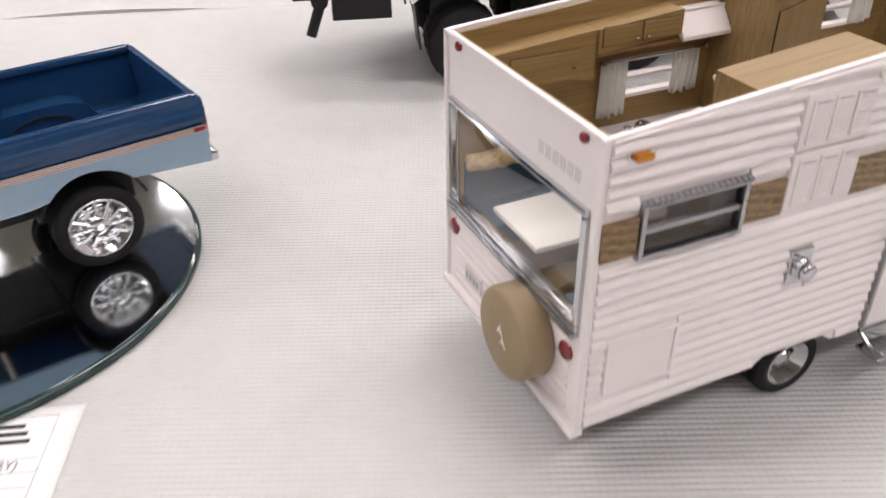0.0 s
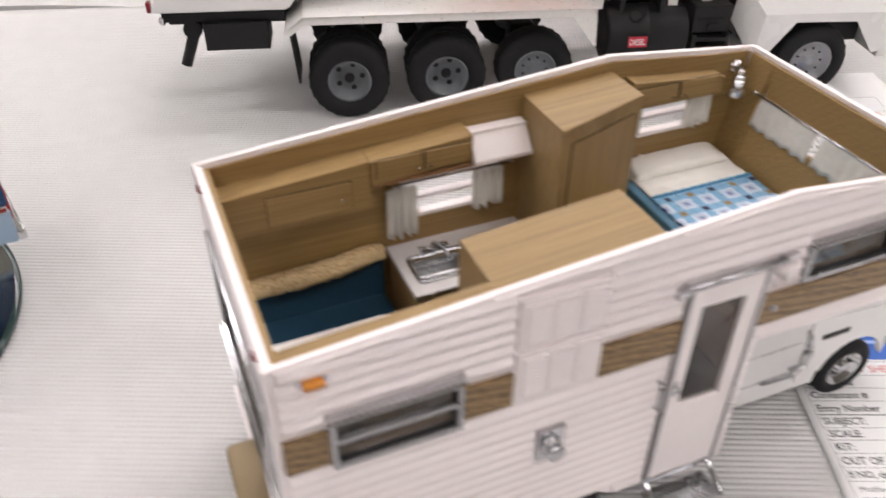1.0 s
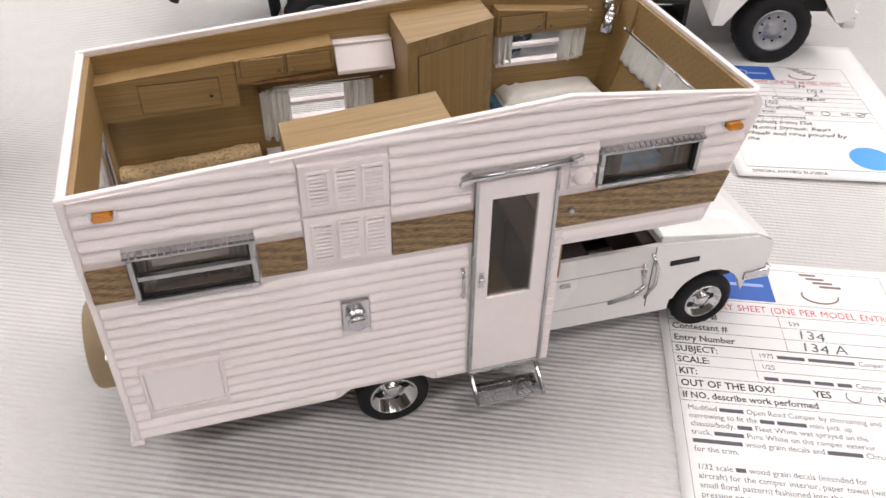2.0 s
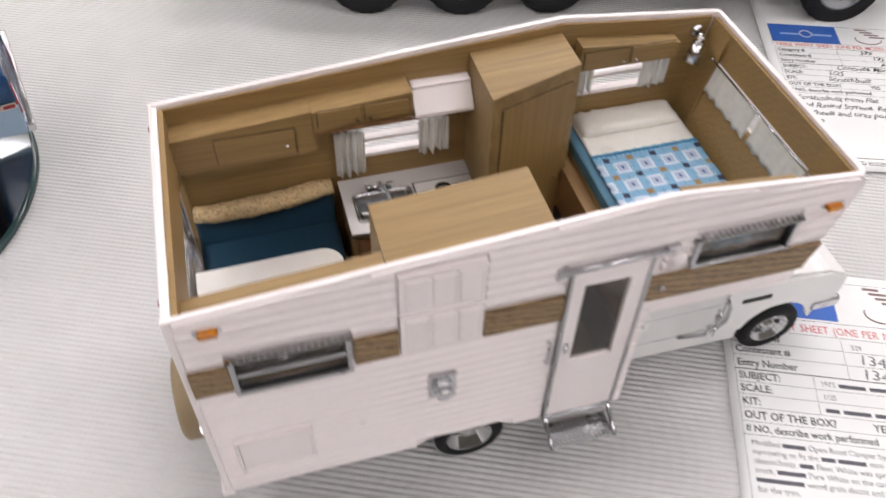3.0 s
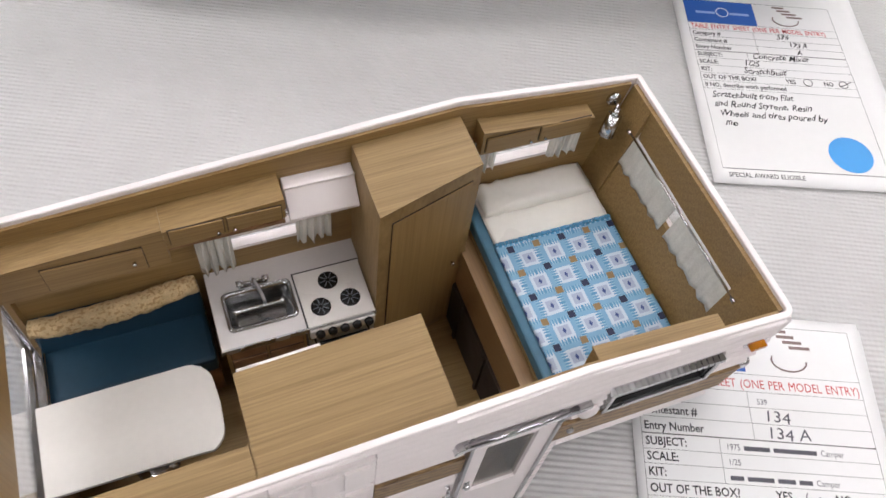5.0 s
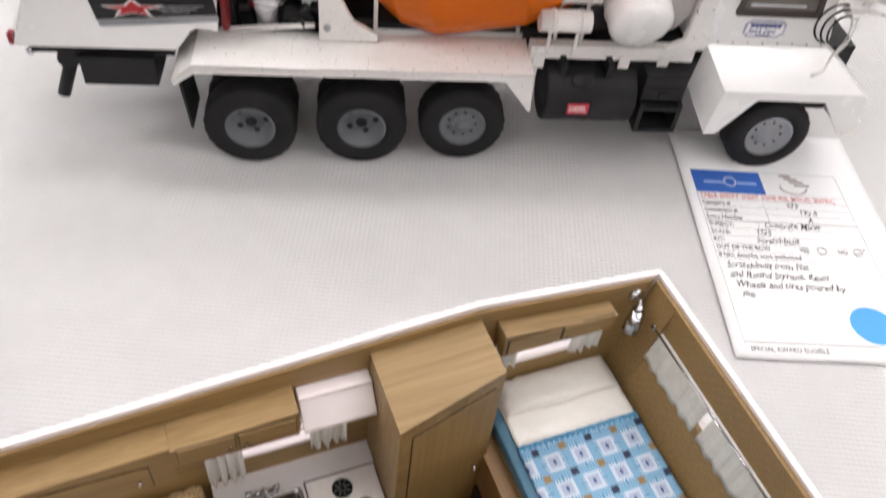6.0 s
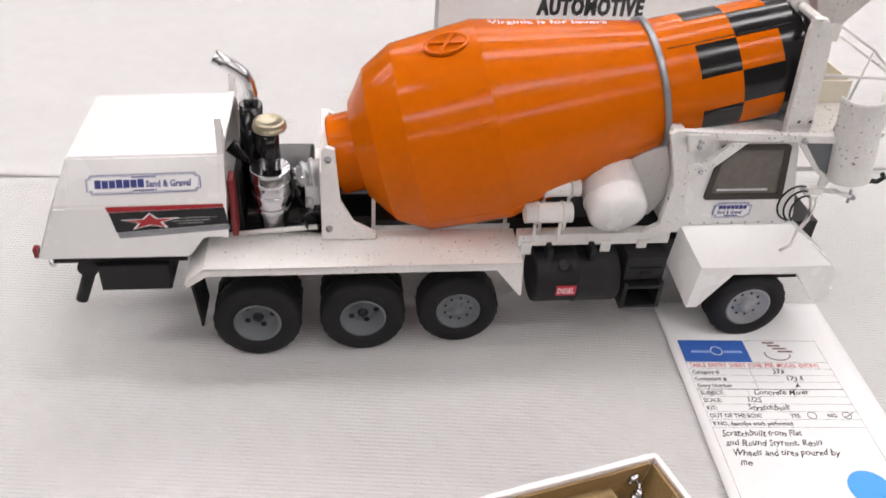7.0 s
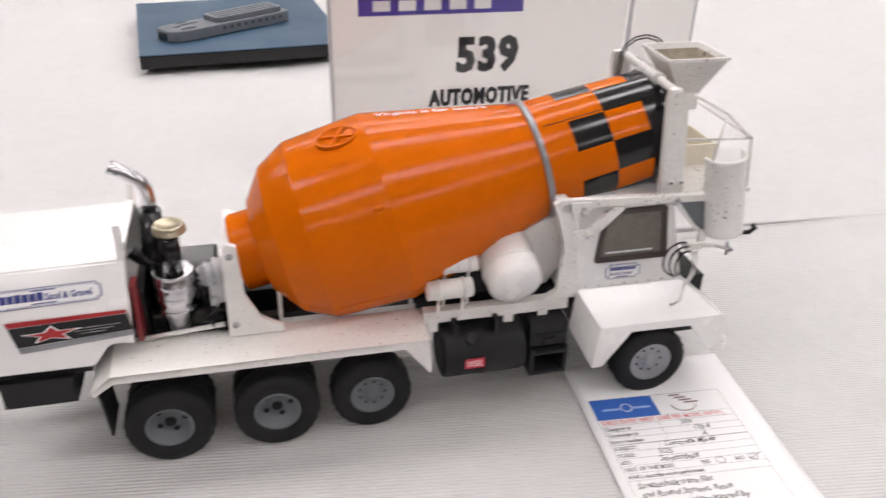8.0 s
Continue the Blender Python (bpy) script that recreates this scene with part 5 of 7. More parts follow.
    for a, b in (((FRONT(90.2) - 4.3, 11.4, 90.2), (FRONT(90.2) - 4.3, 66.8, 90.2)), ((48.6, 72.6, 81.0), (87, 72.6, 81.0)), ((124, 73.0, 92.0), (157, 73.0, 92.0))):
        bm = bm_new()
        rod(bm, a, b, 0.3)
        for q in (a, b):
            lathe(bm, [(-0.7, 0.7), (0.7, 0.7)], Matrix.Translation(q) @ pose(0, 0, 0, 90, 0, 0), 10)
        solid("curtain_rod", bm, CHROME, "thin chrome curtain rod", "curtain rod", None, "camper curtain rods")
    # far windows
    for o in ((53.0, 84.0, 67.5, 80.5), (126.0, 156.0, 78.0, 91.0)):
        bm = bm_new()
        t = 1.2
        for b in ((o[0], o[1], o[2], o[2] + t), (o[0], o[1], o[3] - t, o[3]), (o[0], o[0] + t, o[2] + t, o[3] - t), (o[1] - t, o[1], o[2] + t, o[3] - t), (o[0] + t, o[1] - t, (o[2] + o[3]) / 2 - 0.5, (o[2] + o[3]) / 2 + 0.5)):
            box(bm, b[0], b[1], W - 2.4, W + 0.4, b[2], b[3])
        f = part("window_frame", bm, WHITE, CAMPER)
        bm = bm_new()
        box(bm, o[0] + t, o[1] - t, W - 1.0, W - 0.7, o[2] + t, o[3] - t)
        p = part("pane", bm, PANE, f)
        p.visible_shadow = False


OAKB = wood("oak_brown_board", (0.30, 0.175, 0.07), (0.17, 0.095, 0.036), (2300, 30, 2300), 0.5, 0.7, 0.06)
SINKM = mat("brushed_sink_steel", (0.40, 0.40, 0.405), 0.17, 1.0, 0.04, 60)
SILVERW = mat("pale_cooktop", (0.72, 0.69, 0.66), 0.3, 0.0, 0.03, 60)
TABLEW = mat("cream_laminate", (0.76, 0.73, 0.69), 0.4, 0, 0.03, 60)
inside()


# ---- the concrete mixer truck ----
def word(text, size, bold=0.0, align="LEFT", spacing=1.0):
    """Flat lettering from the built-in font as a mesh, in millimetres, in the xy plane."""
    cu = bpy.data.curves.new("lettering", "FONT")
    cu.body, cu.size, cu.offset, cu.align_x, cu.resolution_u = text, size, bold, align, 2
    cu.space_character = spacing
    ob = bpy.data.objects.new("lettering", cu)
    scene.collection.objects.link(ob)
    me = bpy.data.meshes.new_from_object(ob.evaluated_get(bpy.context.evaluated_depsgraph_get()))
    bpy.data.objects.remove(ob)
    bm = bm_new()
    bm.from_mesh(me)
    bpy.data.meshes.remove(me)
    bpy.data.curves.remove(cu)
    return bm


def letters(text, size, material, parent, at, bold=0.0, stretch=1.0, align="LEFT", name="lettering", spacing=1.0):
    bm = word(text, size, bold, align, spacing)
    if stretch != 1.0:
        bmesh.ops.scale(bm, vec=(stretch, 1, 1), verts=bm.verts)
    bmesh.ops.transform(bm, matrix=at, verts=bm.verts)
    return part(name, bm, material, parent)


def bar(parent, x0, x1, y0, y1, material, at, name="print_bar", h=0.05):
    bm = bm_new()
    box(bm, x0, x1, y0, y1, 0, h)
    bmesh.ops.transform(bm, matrix=at, verts=bm.verts)
    return part(name, bm, material, parent)


def plaque(parent, at, w, h, big):
    """An unlettered company decal: scalloped frame with a heavy and a light bar."""
    p = 0.06
    outl = [(2, 0), (w - 2, 0), (w - 1.5, 1.2), (w, 1.6), (w, h - 1.6), (w - 1.5, h - 1.2), (w - 2, h), (2, h), (1.5, h - 1.2), (0, h - 1.6), (0, 1.6), (1.5, 1.2)]
    for k, (ins, m, z) in enumerate(((0, NAVYINK, 0.0), (0.35, PAPER, p), (0.7, NAVYINK, 2 * p), (0.9, PAPER, 3 * p))):
        bm = bm_new()
        prism(bm, [(w / 2 + (x - w / 2) * (1 - 2 * ins / w), h / 2 + (y - h / 2) * (1 - 2 * ins / h)) for x, y in outl], z, z + p, "z")
        bmesh.ops.transform(bm, matrix=at, verts=bm.verts)
        part("decal_frame", bm, m, parent)
    q = at @ Matrix.Translation((0, 0, 4 * p))
    for b in big:
        bar(parent, *b, NAVYINK, q, "decal_bar", 0.06)


def mixer():
    tr = thing("mixer_truck", "white model concrete mixer truck with orange drum and eight wheels", "truck", mm(91, 259, 0, 0, 0, math.degrees(-0.28536)))
    C = 50.0
    # chassis
    ch = part("chassis", bm_new(), BLACK, tr, "black frame rails and axles")
    bm = bm_new()
    for v in (34, 60):
        box(bm, -88, 285, v, v + 6, 40, 54, 0.5)
    for u in (-60, -10, 26, 75, 120, 170, 215, 246):
        box(bm, u - 3, u + 3, 34, 66, 42, 50)
    for u in (2, 51.5, 98, 246):
        rod(bm, (u, 8, 21), (u, 92, 21), 4)
        box(bm, u - 7, u + 7, 42, 58, 15, 30, 2)
    bmesh.ops.remove_doubles(bm, verts=bm.verts, dist=0.001)
    ch.data = mesh_of("chassis", bm, BLACK)
    # running gear
    for u, off, dish, rim, rr, hubk in ((2.0, 0, 7.0, GREY, 10.9, 0.3), (51.5, 1.0, 7.0, GREY, 10.9, 0.3), (98.0, 4.5, 2.4, GREY, 10.8, 0.95), (246.5, 1.0, 2.8, SILVER, 11.4, 0.8)):
        single = u > 90
        w = 15.0 if single else 13.0
        r = 20.6 if u < 90 else 20.2
        wheel(tr, (u, off + w / 2, r), r, w, rr, rim, dish, True, 0.55, 5 if u < 90 else 9, "wheel", hub=hubk)
        wheel(tr, (u, 100 - off - w / 2, r), r, w, rr, rim, dish, False, 0.9, 5, "wheel")
        if not single:
            wheel(tr, (u, off + w * 1.5 + 1.5, r), r, w, rr, rim, dish, True, 0.9, 5, "wheel")
            wheel(tr, (u, 100 - off - w * 1.5 - 1.5, r), r, w, rr, rim, dish, False, 0.9, 5, "wheel")
    # rear fenders
    for near in (True, False):
        y = (lambda v: v) if near else (lambda v: 100 - v)
        a, b = sorted((y(-3.6), y(24.0)))
        bm = bm_new()
        prism(bm, [(-18.0, 55.0), (123.6, 54.6), (123.6, 56.0), (-18.5, 56.4), (-27.5, 48.6), (-26.9, 47.4)], a, b, "y")
        e0, e1 = sorted((y(-3.6), y(-2.3)))
        prism(bm, [(-17.5, 52.4), (113.0, 52.0), (125.0, 36.4), (126.0, 36.8), (124.8, 55.9), (-18.5, 56.3), (-27.5, 48.4), (-26.5, 46.2)], e0, e1, "y")
        prism(bm, [(123.6, 50.0), (124.8, 50.0), (124.8, 56.0), (123.6, 56.0)], a, b, "y")
        part("rear_fender", bm, WHITE2, tr, "long white rear fender, chipped")
        bm = bm_new()
        g0, g1 = sorted((y(-1.5), y(20.0)))
        prism(bm, [(-25.5, 49.0), (-24.5, 49.4), (-22.0, 22.0), (-23.0, 21.6)], g0, g1, "y")
        part("mud_flap", bm, BLACK, tr)
        bm = bm_new()
        rod(bm, (-9, y(22), 57), (31, y(20), 62), 1.2)
        part("fender_stay", bm, WHITE2, tr)
    # paint chips on the near fender top
    rng = random.Random(5)
    bm = bm_new()
    for k in range(60):
        u, v = rng.uniform(-14, 120), rng.uniform(-3, 23)
        s = rng.uniform(0.15, 0.4)
        box(bm, u - s, u + s, v - s * 0.7, v + s * 0.7, 55.9, 56.42 - 0.4 * (u + 18) / 142)
    part("paint_chips", bm, mat("rust_fleck", (0.22, 0.15, 0.11), 0.8), tr)["kind"] = "stuff"
    # engine cover
    hd = part("engine_cover", bm_new(), PKW, tr, "white sloping engine cover")
    bm = bm_new()
    # cross sections along u: bottom width 5..95, top 22..78, the lower front corners cut away over the fenders
    rows = []
    for u, zt, yin, zb in ((-89, 58.5, 6.4, 57.0), (-80.5, 81.0, 11.0, 57.0), (-73.0, 99.6, 20.0, 57.0), (-25.0, 100.7, 20.0, 57.0), (-18.0, 100.8, 20.0, 66.0), (-10.0, 101.0, 20.0, 66.0)):
        zm = min(zt - 0.4, 81.0)
        ym = 5.0 + (zm - 57) * 5.0 / 24
        yb = 5.0 + (zb - 57) * 5.0 / 24
        rows.append([(u, yb, zb), (u, ym, zm), (u, yin, zt), (u, 100 - yin, zt), (u, 100 - ym, zm), (u, 100 - yb, zb)])
    vr = [[bm.verts.new(p) for p in row] for row in rows]
    for p, q in zip(vr, vr[1:]):
        for i in range(6):
            bm.faces.new((p[i], p[(i + 1) % 6], q[(i + 1) % 6], q[i]))
    bm.faces.new(vr[0][::-1])
    bmesh.ops.bevel(bm, geom=[e for e in bm.edges], offset=0.9, segments=2, affect="EDGES")
    # upturned cowl at the open front
    prism(bm, [(6.9, 66.0), (10, 81), (19.6, 101.2), (20.8, 117.5), (22.2, 117.5), (27.0, 105.0), (73.0, 105.0), (77.8, 117.5), (79.2, 117.5), (80.4, 101.2), (90, 81), (93.1, 66.0), (91.1, 66.0), (88, 80), (78.4, 99), (72, 102.6), (28, 102.6), (21.6, 99), (12, 80), (8.9, 66.0)], -10.1, -7.4, "x", 0.2)
    hd.data = mesh_of("engine_cover", bm, PKW)
    # side faces: upper one leans in from the crease, lower one stands steeper
    up_s, lo_s = math.degrees(math.atan2(19.5, 9.5)), math.degrees(math.atan2(24, 5))
    face = Matrix.Translation((0, 9.85, 81.0)) @ pose(0, 0, 0, up_s, 0, 0)
    plaque(hd, face @ Matrix.Translation((-65.0, 5.2, 0.1)) @ pose(0, 0, 0, 0, 0, 1.6), 47.5, 8.4, tuple((3.6 + k * 2.95, 6.2 + k * 2.95, 2.6, 6.0 if k % 3 else 6.3) for k in range(7)) + ((19, 29, 1.2, 1.7), (19, 29, 6.8, 7.3)))
    letters("Sand & Gravel", 4.0, NAVYINK, hd, face @ Matrix.Translation((-65.0, 5.2, 0.1)) @ pose(0, 0, 0, 0, 0, 1.6) @ Matrix.Translation((24.6, 2.7, 0.32)), 0.12, 0.82)
    f2 = Matrix.Translation((0, 9.9, 81.0)) @ pose(0, 0, 0, lo_s, 0, 0)
    for pts, m_ in (([(-57.2, -2.4), (-8.6, -0.6), (-8.8, 1.0), (-58.0, 0.0)], REDP), ([(-54.6, -11.8), (-7.0, -8.4), (-8.4, -0.9), (-57.0, -2.7)], GBLACK), ([(-53.6, -14.6), (-6.4, -11.0), (-6.9, -8.7), (-54.4, -12.1)], SILVER)):
        bm = bm_new()
        prism(bm, pts, 0.1, 0.25, "z")
        bmesh.ops.transform(bm, matrix=f2, verts=bm.verts)
        part("side_stripe", bm, m_, hd)
    for sc, z, m_ in ((1.22, 0.27, PAPER), (1.0, 0.38, REDP)):
        star = []
        for k in range(10):
            a = math.pi / 2 + k * math.pi / 5
            rr = 4.6 if k % 2 == 0 else 1.9
            star.append((-40 + sc * rr * 2.3 * math.cos(a), -6.8 + sc * rr * 0.74 * math.sin(a) + 0.1 * rr * math.cos(a)))
        bm = bm_new()
        prism(bm, star, z, z + 0.1, "z")
        bmesh.ops.transform(bm, matrix=f2, verts=bm.verts)
        part("star_decal", bm, m_, hd)
    for k in range(3):
        bar(hd, -33 + k * 2, -12 - k * 3, -4.6 - k * 1.2, -4.3 - k * 1.2, STEEL, f2 @ Matrix.Translation((0, 0, 0.3)) @ pose(0, 0, 0, 0, 0, 2.0), "speed_line")
    # hitch, box and lamps below the cover
    bm = bm_new()
    box(bm, -67, -36, 9, 30, 36, 50, 0.6)
    part("battery_box", bm, BLACK, tr)
    bm = bm_new()
    box(bm, -86, -27.8, 12, 88, 50, 57)
    box(bm, -27.8, -10, 25, 75, 50, 57)
    part("under_frame", bm, BLACK, tr)
    bm = bm_new()
    rod(bm, (-70, 19, 50), (-79, 14, 27), 3.0, 2.7)
    rod(bm, (-73, 14, 45), (-73, 30, 45), 4.6)
    rod(bm, (-73, 30, 46), (-73, 70, 46), 4)
    part("tow_hook", bm, BLACK, tr)
    for v, m_ in ((12, CHROME), (88, CHROME)):
        bm = bm_new()
        lathe(bm, [(0, 2.2), (1.6, 2.4), (2.6, 1.4), (2.9, 0.3)], Matrix.Translation((-85, v, 51)) @ pose(0, 0, 0, 0, -90, 0), 16)
        part("reversing_lamp", bm, m_, tr)
    bm = bm_new()
    box(bm, -91.2, -89.0, 6.5, 10, 57, 62, 0.4)
    part("tail_lamp", bm, RED, tr)
    # engine bay
    en = part("engine", bm_new(), GBLACK, tr, "black engine with red radiator and hoses")
    bm = bm_new()
    box(bm, -3, 34, 28, 72, 50, 66, 2)
    box(bm, 8, 30, 36, 64, 66, 82, 2)
    en.data = mesh_of("engine", bm, GBLACK)
    for k in range(7):
        bm = bm_new()
        box(bm, 10 + k * 3, 11.6 + k * 3, 34, 35.9, 68, 80)
        part("cooling_fin", bm, GBLACK, en)
    for k in range(5):
        bm = bm_new()
        tube(bm, [(-4, 42 + k * 6, 90 - k * 4), (6, 43 + k * 6, 86 - k * 3), (18, 40 + k * 5, 76 - k * 2), (26, 30 + k * 5, 64)], 1.1)
        part("hose", bm, GBLACK, en)
    bm = bm_new()
    tube(bm, [(-8, 44, 92), (0, 42, 86), (8, 40, 78)], 3.4, 16)
    part("intake_pipe", bm, GBLACK, en)
    bm = bm_new()
    box(bm, -7.2, -4.4, 16, 25, 60, 90, 1.0)
    part("radiator_tank", bm, REDD, tr)
    bm = bm_new()
    box(bm, -7.2, -3.2, 26.2, 84, 57.2, 80, 0.5)
    part("radiator", bm, BLACK, tr)
    ex = part("exhaust_pipe", bm_new(), GBLACK, tr, "black exhaust stack with bent chrome pipe")
    bm = bm_new()
    rod(bm, (0, 45, 58), (3.0, 45, 112.5), 5.2, 5.2, 24)
    ex.data = mesh_of("exhaust_pipe", bm, GBLACK)
    bm = bm_new()
    tube(bm, [(3.0, 45, 112), (3.4, 45, 118), (2.9, 45, 122), (1.4, 45, 125.4), (-1, 45, 128), (-6, 45, 131.6), (-11, 45, 134.6)], 3.2, 20)
    part("tailpipe", bm, CHROME, ex)
    ac = part("air_cleaner", bm_new(), CHROME, tr, "chrome air cleaner with black neck")
    bm = bm_new()
    lathe(bm, [(0, 5.2), (0.4, 6.2), (10.6, 7.9), (11.4, 8.5), (20.0, 8.65), (31.2, 8.8), (31.5, 8.4), (31.2, 8.0), (30.6, 4.6)], Matrix.Translation((10.8, 28, 58)), 40)
    ac.data = mesh_of("air_cleaner", bm, CHROME)
    for z0, z1, r in ((11.2, 12.8, 8.75), (17.6, 19.6, 8.95), (24.4, 25.8, 9.0), (29.8, 31.4, 9.1)):
        bm = bm_new()
        lathe(bm, [(z0, r - 0.4), (z0 + 0.05, r - 0.02), (z0 + 0.15, r), (z1 - 0.15, r), (z1 - 0.05, r - 0.02), (z1, r - 0.4)], Matrix.Translation((10.8, 28, 58)), 40)
        part("clamp_band", bm, CHROME, ac)
    bm = bm_new()
    lathe(bm, [(0, 4.4), (20, 4.4)], Matrix.Translation((11.4, 28.6, 88)), 24)
    part("neck", bm, GBLACK, ac)
    bm = bm_new()
    lathe(bm, [(0, 4.6), (0.5, 6.6), (1.0, 7.3), (2.2, 7.5), (2.5, 7.0), (4.2, 7.0), (4.8, 6.6), (4.9, 5.6), (4.5, 5.2), (4.6, 1)], Matrix.Translation((12.0, 29, 107.6)), 32)
    part("rain_cap", bm, mat("brass_grey_cap", (0.46, 0.41, 0.30), 0.32, 0.9, 0.1, 90), ac)
    # drum pedestal and gearbox
    for v0 in (16.0, 81.0):
        bm = bm_new()
        tp = 104.0 if v0 < 50 else 88.0
        prism(bm, [(33.0, 57.0), (34.2, tp), (36, tp + 2), (40.0, tp + 0.5), (42.0, 78.0), (48.0, 66.0), (58.0, 60.0), (58.0, 57.0)], v0, v0 + 3.0, "y", 0.3)
        p = part("drum_pedestal", bm, WHITE2, tr)
        for u, z in ((37.0, tp - 4), (36.6, 63.5)):
            bm = bm_new()
            lathe(bm, [(0, 1.7), (0.5, 1.7), (0.5, 1.0), (0.1, 0.9)], Matrix.Translation((u, v0 + 0.05, z)) @ pose(0, 0, 0, 90, 0, 0), 14)
            part("bolt", bm, STEEL, p)
    bm = bm_new()
    box(bm, 33, 37, 19.2, 80.8, 57, 92, 0.6)
    part("drum_pedestal", bm, WHITE2, tr)
    bm = bm_new()
    m_, n_ = axis_to((22.5, 30, 83), (34, 31, 85))
    lathe(bm, [(0, 3.0), (0.8, 5.0), (2.4, 5.2), (2.6, 6.4), (4.4, 6.6), (4.6, 5.6), (6.4, 5.8), (6.6, 7.2), (8.4, 7.4), (8.8, 6.4), (n_, 6.6)], m_, 28)
    box(bm, 26, 33, 24, 36, 71, 82, 1.2)
    rod(bm, (28, 25, 74), (28, 21, 72), 2.2, 1.8, 14)
    gb = part("gearbox", bm, PALEG, tr, "grey drum drive gearbox with bolts")
    for k in range(7):
        a = k * 2 * math.pi / 7
        for s0, rr, br in ((-1.2, 3.6, 0.85), (2.0, 5.9, 0.7)):
            bm = bm_new()
            lathe(bm, [(s0, br), (s0 + 1.8, br)], m_ @ Matrix.Translation((rr * math.cos(a), rr * math.sin(a), 0)), 6)
            part("bolt", bm, CHROME, gb)
    for k in range(3):
        bm = bm_new()
        tube(bm, [(27 + k, 22 - k, 73 - k), (25 - 2 * k, 19, 66), (27 + 2 * k, 20 + 2 * k, 60), (33, 24 + 3 * k, 56)], 0.8)
        part("hose", bm, GBLACK, gb)
    # drum
    dr = part("drum", bm_new(), (ORANGE, GBLACK), tr, "gloss orange mixer drum with black checks")
    A0 = Vector((41.0, C, 83.0))
    tilt = math.atan2(53, 210)
    dm = Matrix.Translation(A0) @ pose(0, 0, 0, 0, 90 - math.degrees(tilt), 0)
    prof = [(-1, 18.6), (-0.2, 19.2), (11, 19.2), (11.2, 24.0), (21, 37.0), (21.6, 37.5), (35.2, 44.8), (36.2, 45.2), (75.0, 47.8), (76.2, 47.6), (150.5, 30.2), (152.5, 29.9), (168, 29.4), (186.5, 28.8), (205.5, 28.2), (217, 27.8), (217.2, 26.4)]
    bm = bm_new()

    def checks(j, i):
        # rows of painted squares near the mouth
        if j >= 14:
            return 1
        if j in (12, 13):
            k = (i - 58) // 8
            return (k + j + 1) % 2
        return 0
    lathe(bm, prof, dm, 96, checks)
    for e in bm.edges:
        if len(e.link_faces) == 2 and e.calc_face_angle(0) > 0.14:
            e.smooth = False
    dr.data = mesh_of("drum", bm, ORANGE, GBLACK)
    bm = bm_new()
    lathe(bm, [(150.0, 30.0), (150.2, 32.0), (152.8, 31.8), (153.0, 29.5)], dm, 72, caps=False)
    part("roller_ring", bm, SILVER, dr, "silver roller ring round the drum")
    def skin(st):
        for (a0, r0), (a1, r1) in zip(prof, prof[1:]):
            if a0 <= st <= a1:
                return r0 + (r1 - r0) * (st - a0) / max(a1 - a0, 1e-6)
        return prof[-1][1]
    near_side = min(range(360), key=lambda d: (dm.to_3x3() @ Vector((math.cos(radians(d)), math.sin(radians(d)), 0))).y)
    up_way = 1 if (dm.to_3x3() @ Vector((math.cos(radians(near_side + 60)), math.sin(radians(near_side + 60)), 0))).z > 0 else -1
    for d0, s0, s1, rad in ((-32, 22, 148, 0.28), (55, 156, 214, 0.25)):
        bm = bm_new()
        pts = []
        for k in range(41):
            st = s0 + (s1 - s0) * k / 40
            ang = radians(near_side + up_way * (d0 + 0.25 * math.sin(k * 1.7)))
            pts.append(dm @ Vector(((skin(st) + 0.02) * math.cos(ang), (skin(st) + 0.02) * math.sin(ang), st)))
        tube(bm, pts, rad, 6)
        part("weld_bead", bm, ORANGE if s0 < 100 else GBLACK, dr)
    bm = bm_new()
    for d0, st, w_, h_ in ((28, 70, 1.6, 2.6), (31, 66.5, 0.8, 0.8), (27, 63, 0.7, 0.6), (25, 58, 0.5, 0.5)):
        ang = near_side + up_way * d0
        lathe(bm, [(-0.3, w_), (0.15, w_ * 0.8), (0.35, w_ * 0.3)], dm @ pose(0, 0, 0, 0, 0, ang) @ Matrix.Translation((skin(st), 0, st)) @ pose(0, 0, 0, 0, 90, 0) @ Matrix.Diagonal((h_ / w_, 1, 1, 1)), 12)
    part("paint_blisters", bm, ORANGE, dr)["kind"] = "stuff"
    rng = random.Random(11)
    bm = bm_new()
    for k in range(34):
        ang, s = rng.uniform(1.2, 4.6), rng.uniform(38, 150)
        rad = 45.2 + (s - 36) * 2.6 / 39 if s < 76 else 47.6 - (s - 76) * 17.4 / 74.3
        q = dm @ pose(0, 0, 0, 0, 0, math.degrees(ang)) @ Matrix.Translation((rad + 0.02, 0, s))
        sz = rng.uniform(0.12, 0.32)
        box(bm, -0.05, 0.08, -sz, sz, -sz * 0.7, sz * 0.7, 0, q)
    part("drum_chips", bm, mat("dark_fleck", (0.10, 0.03, 0.01), 0.7), dr)["kind"] = "stuff"
    # inspection hatch with a cross
    ha = math.degrees(math.atan2(-0.19, -0.982))
    q = dm @ pose(0, 0, 0, 0, 0, ha) @ Matrix.Translation((46.9, 0, 61.5)) @ pose(0, 0, 0, 0, 90, 0) @ Matrix.Diagonal((1.0, 0.76, 1.0, 1.0))
    bm = bm_new()
    lathe(bm, [(-1.2, 10.2), (0.9, 10.2), (1.2, 9.8), (1.2, 8.6), (0.2, 8.3), (0.2, 0.5)], q, 36)
    hp = part("drum_hatch", bm, ORANGE, dr)
    for a in (45, 135):
        bm = bm_new()
        box(bm, -8.5, 8.5, -0.9, 0.9, 0.1, 1.3, 0.2, q @ pose(0, 0, 0, 0, 0, a + 20))
        part("hatch_bar", bm, ORANGE, hp)
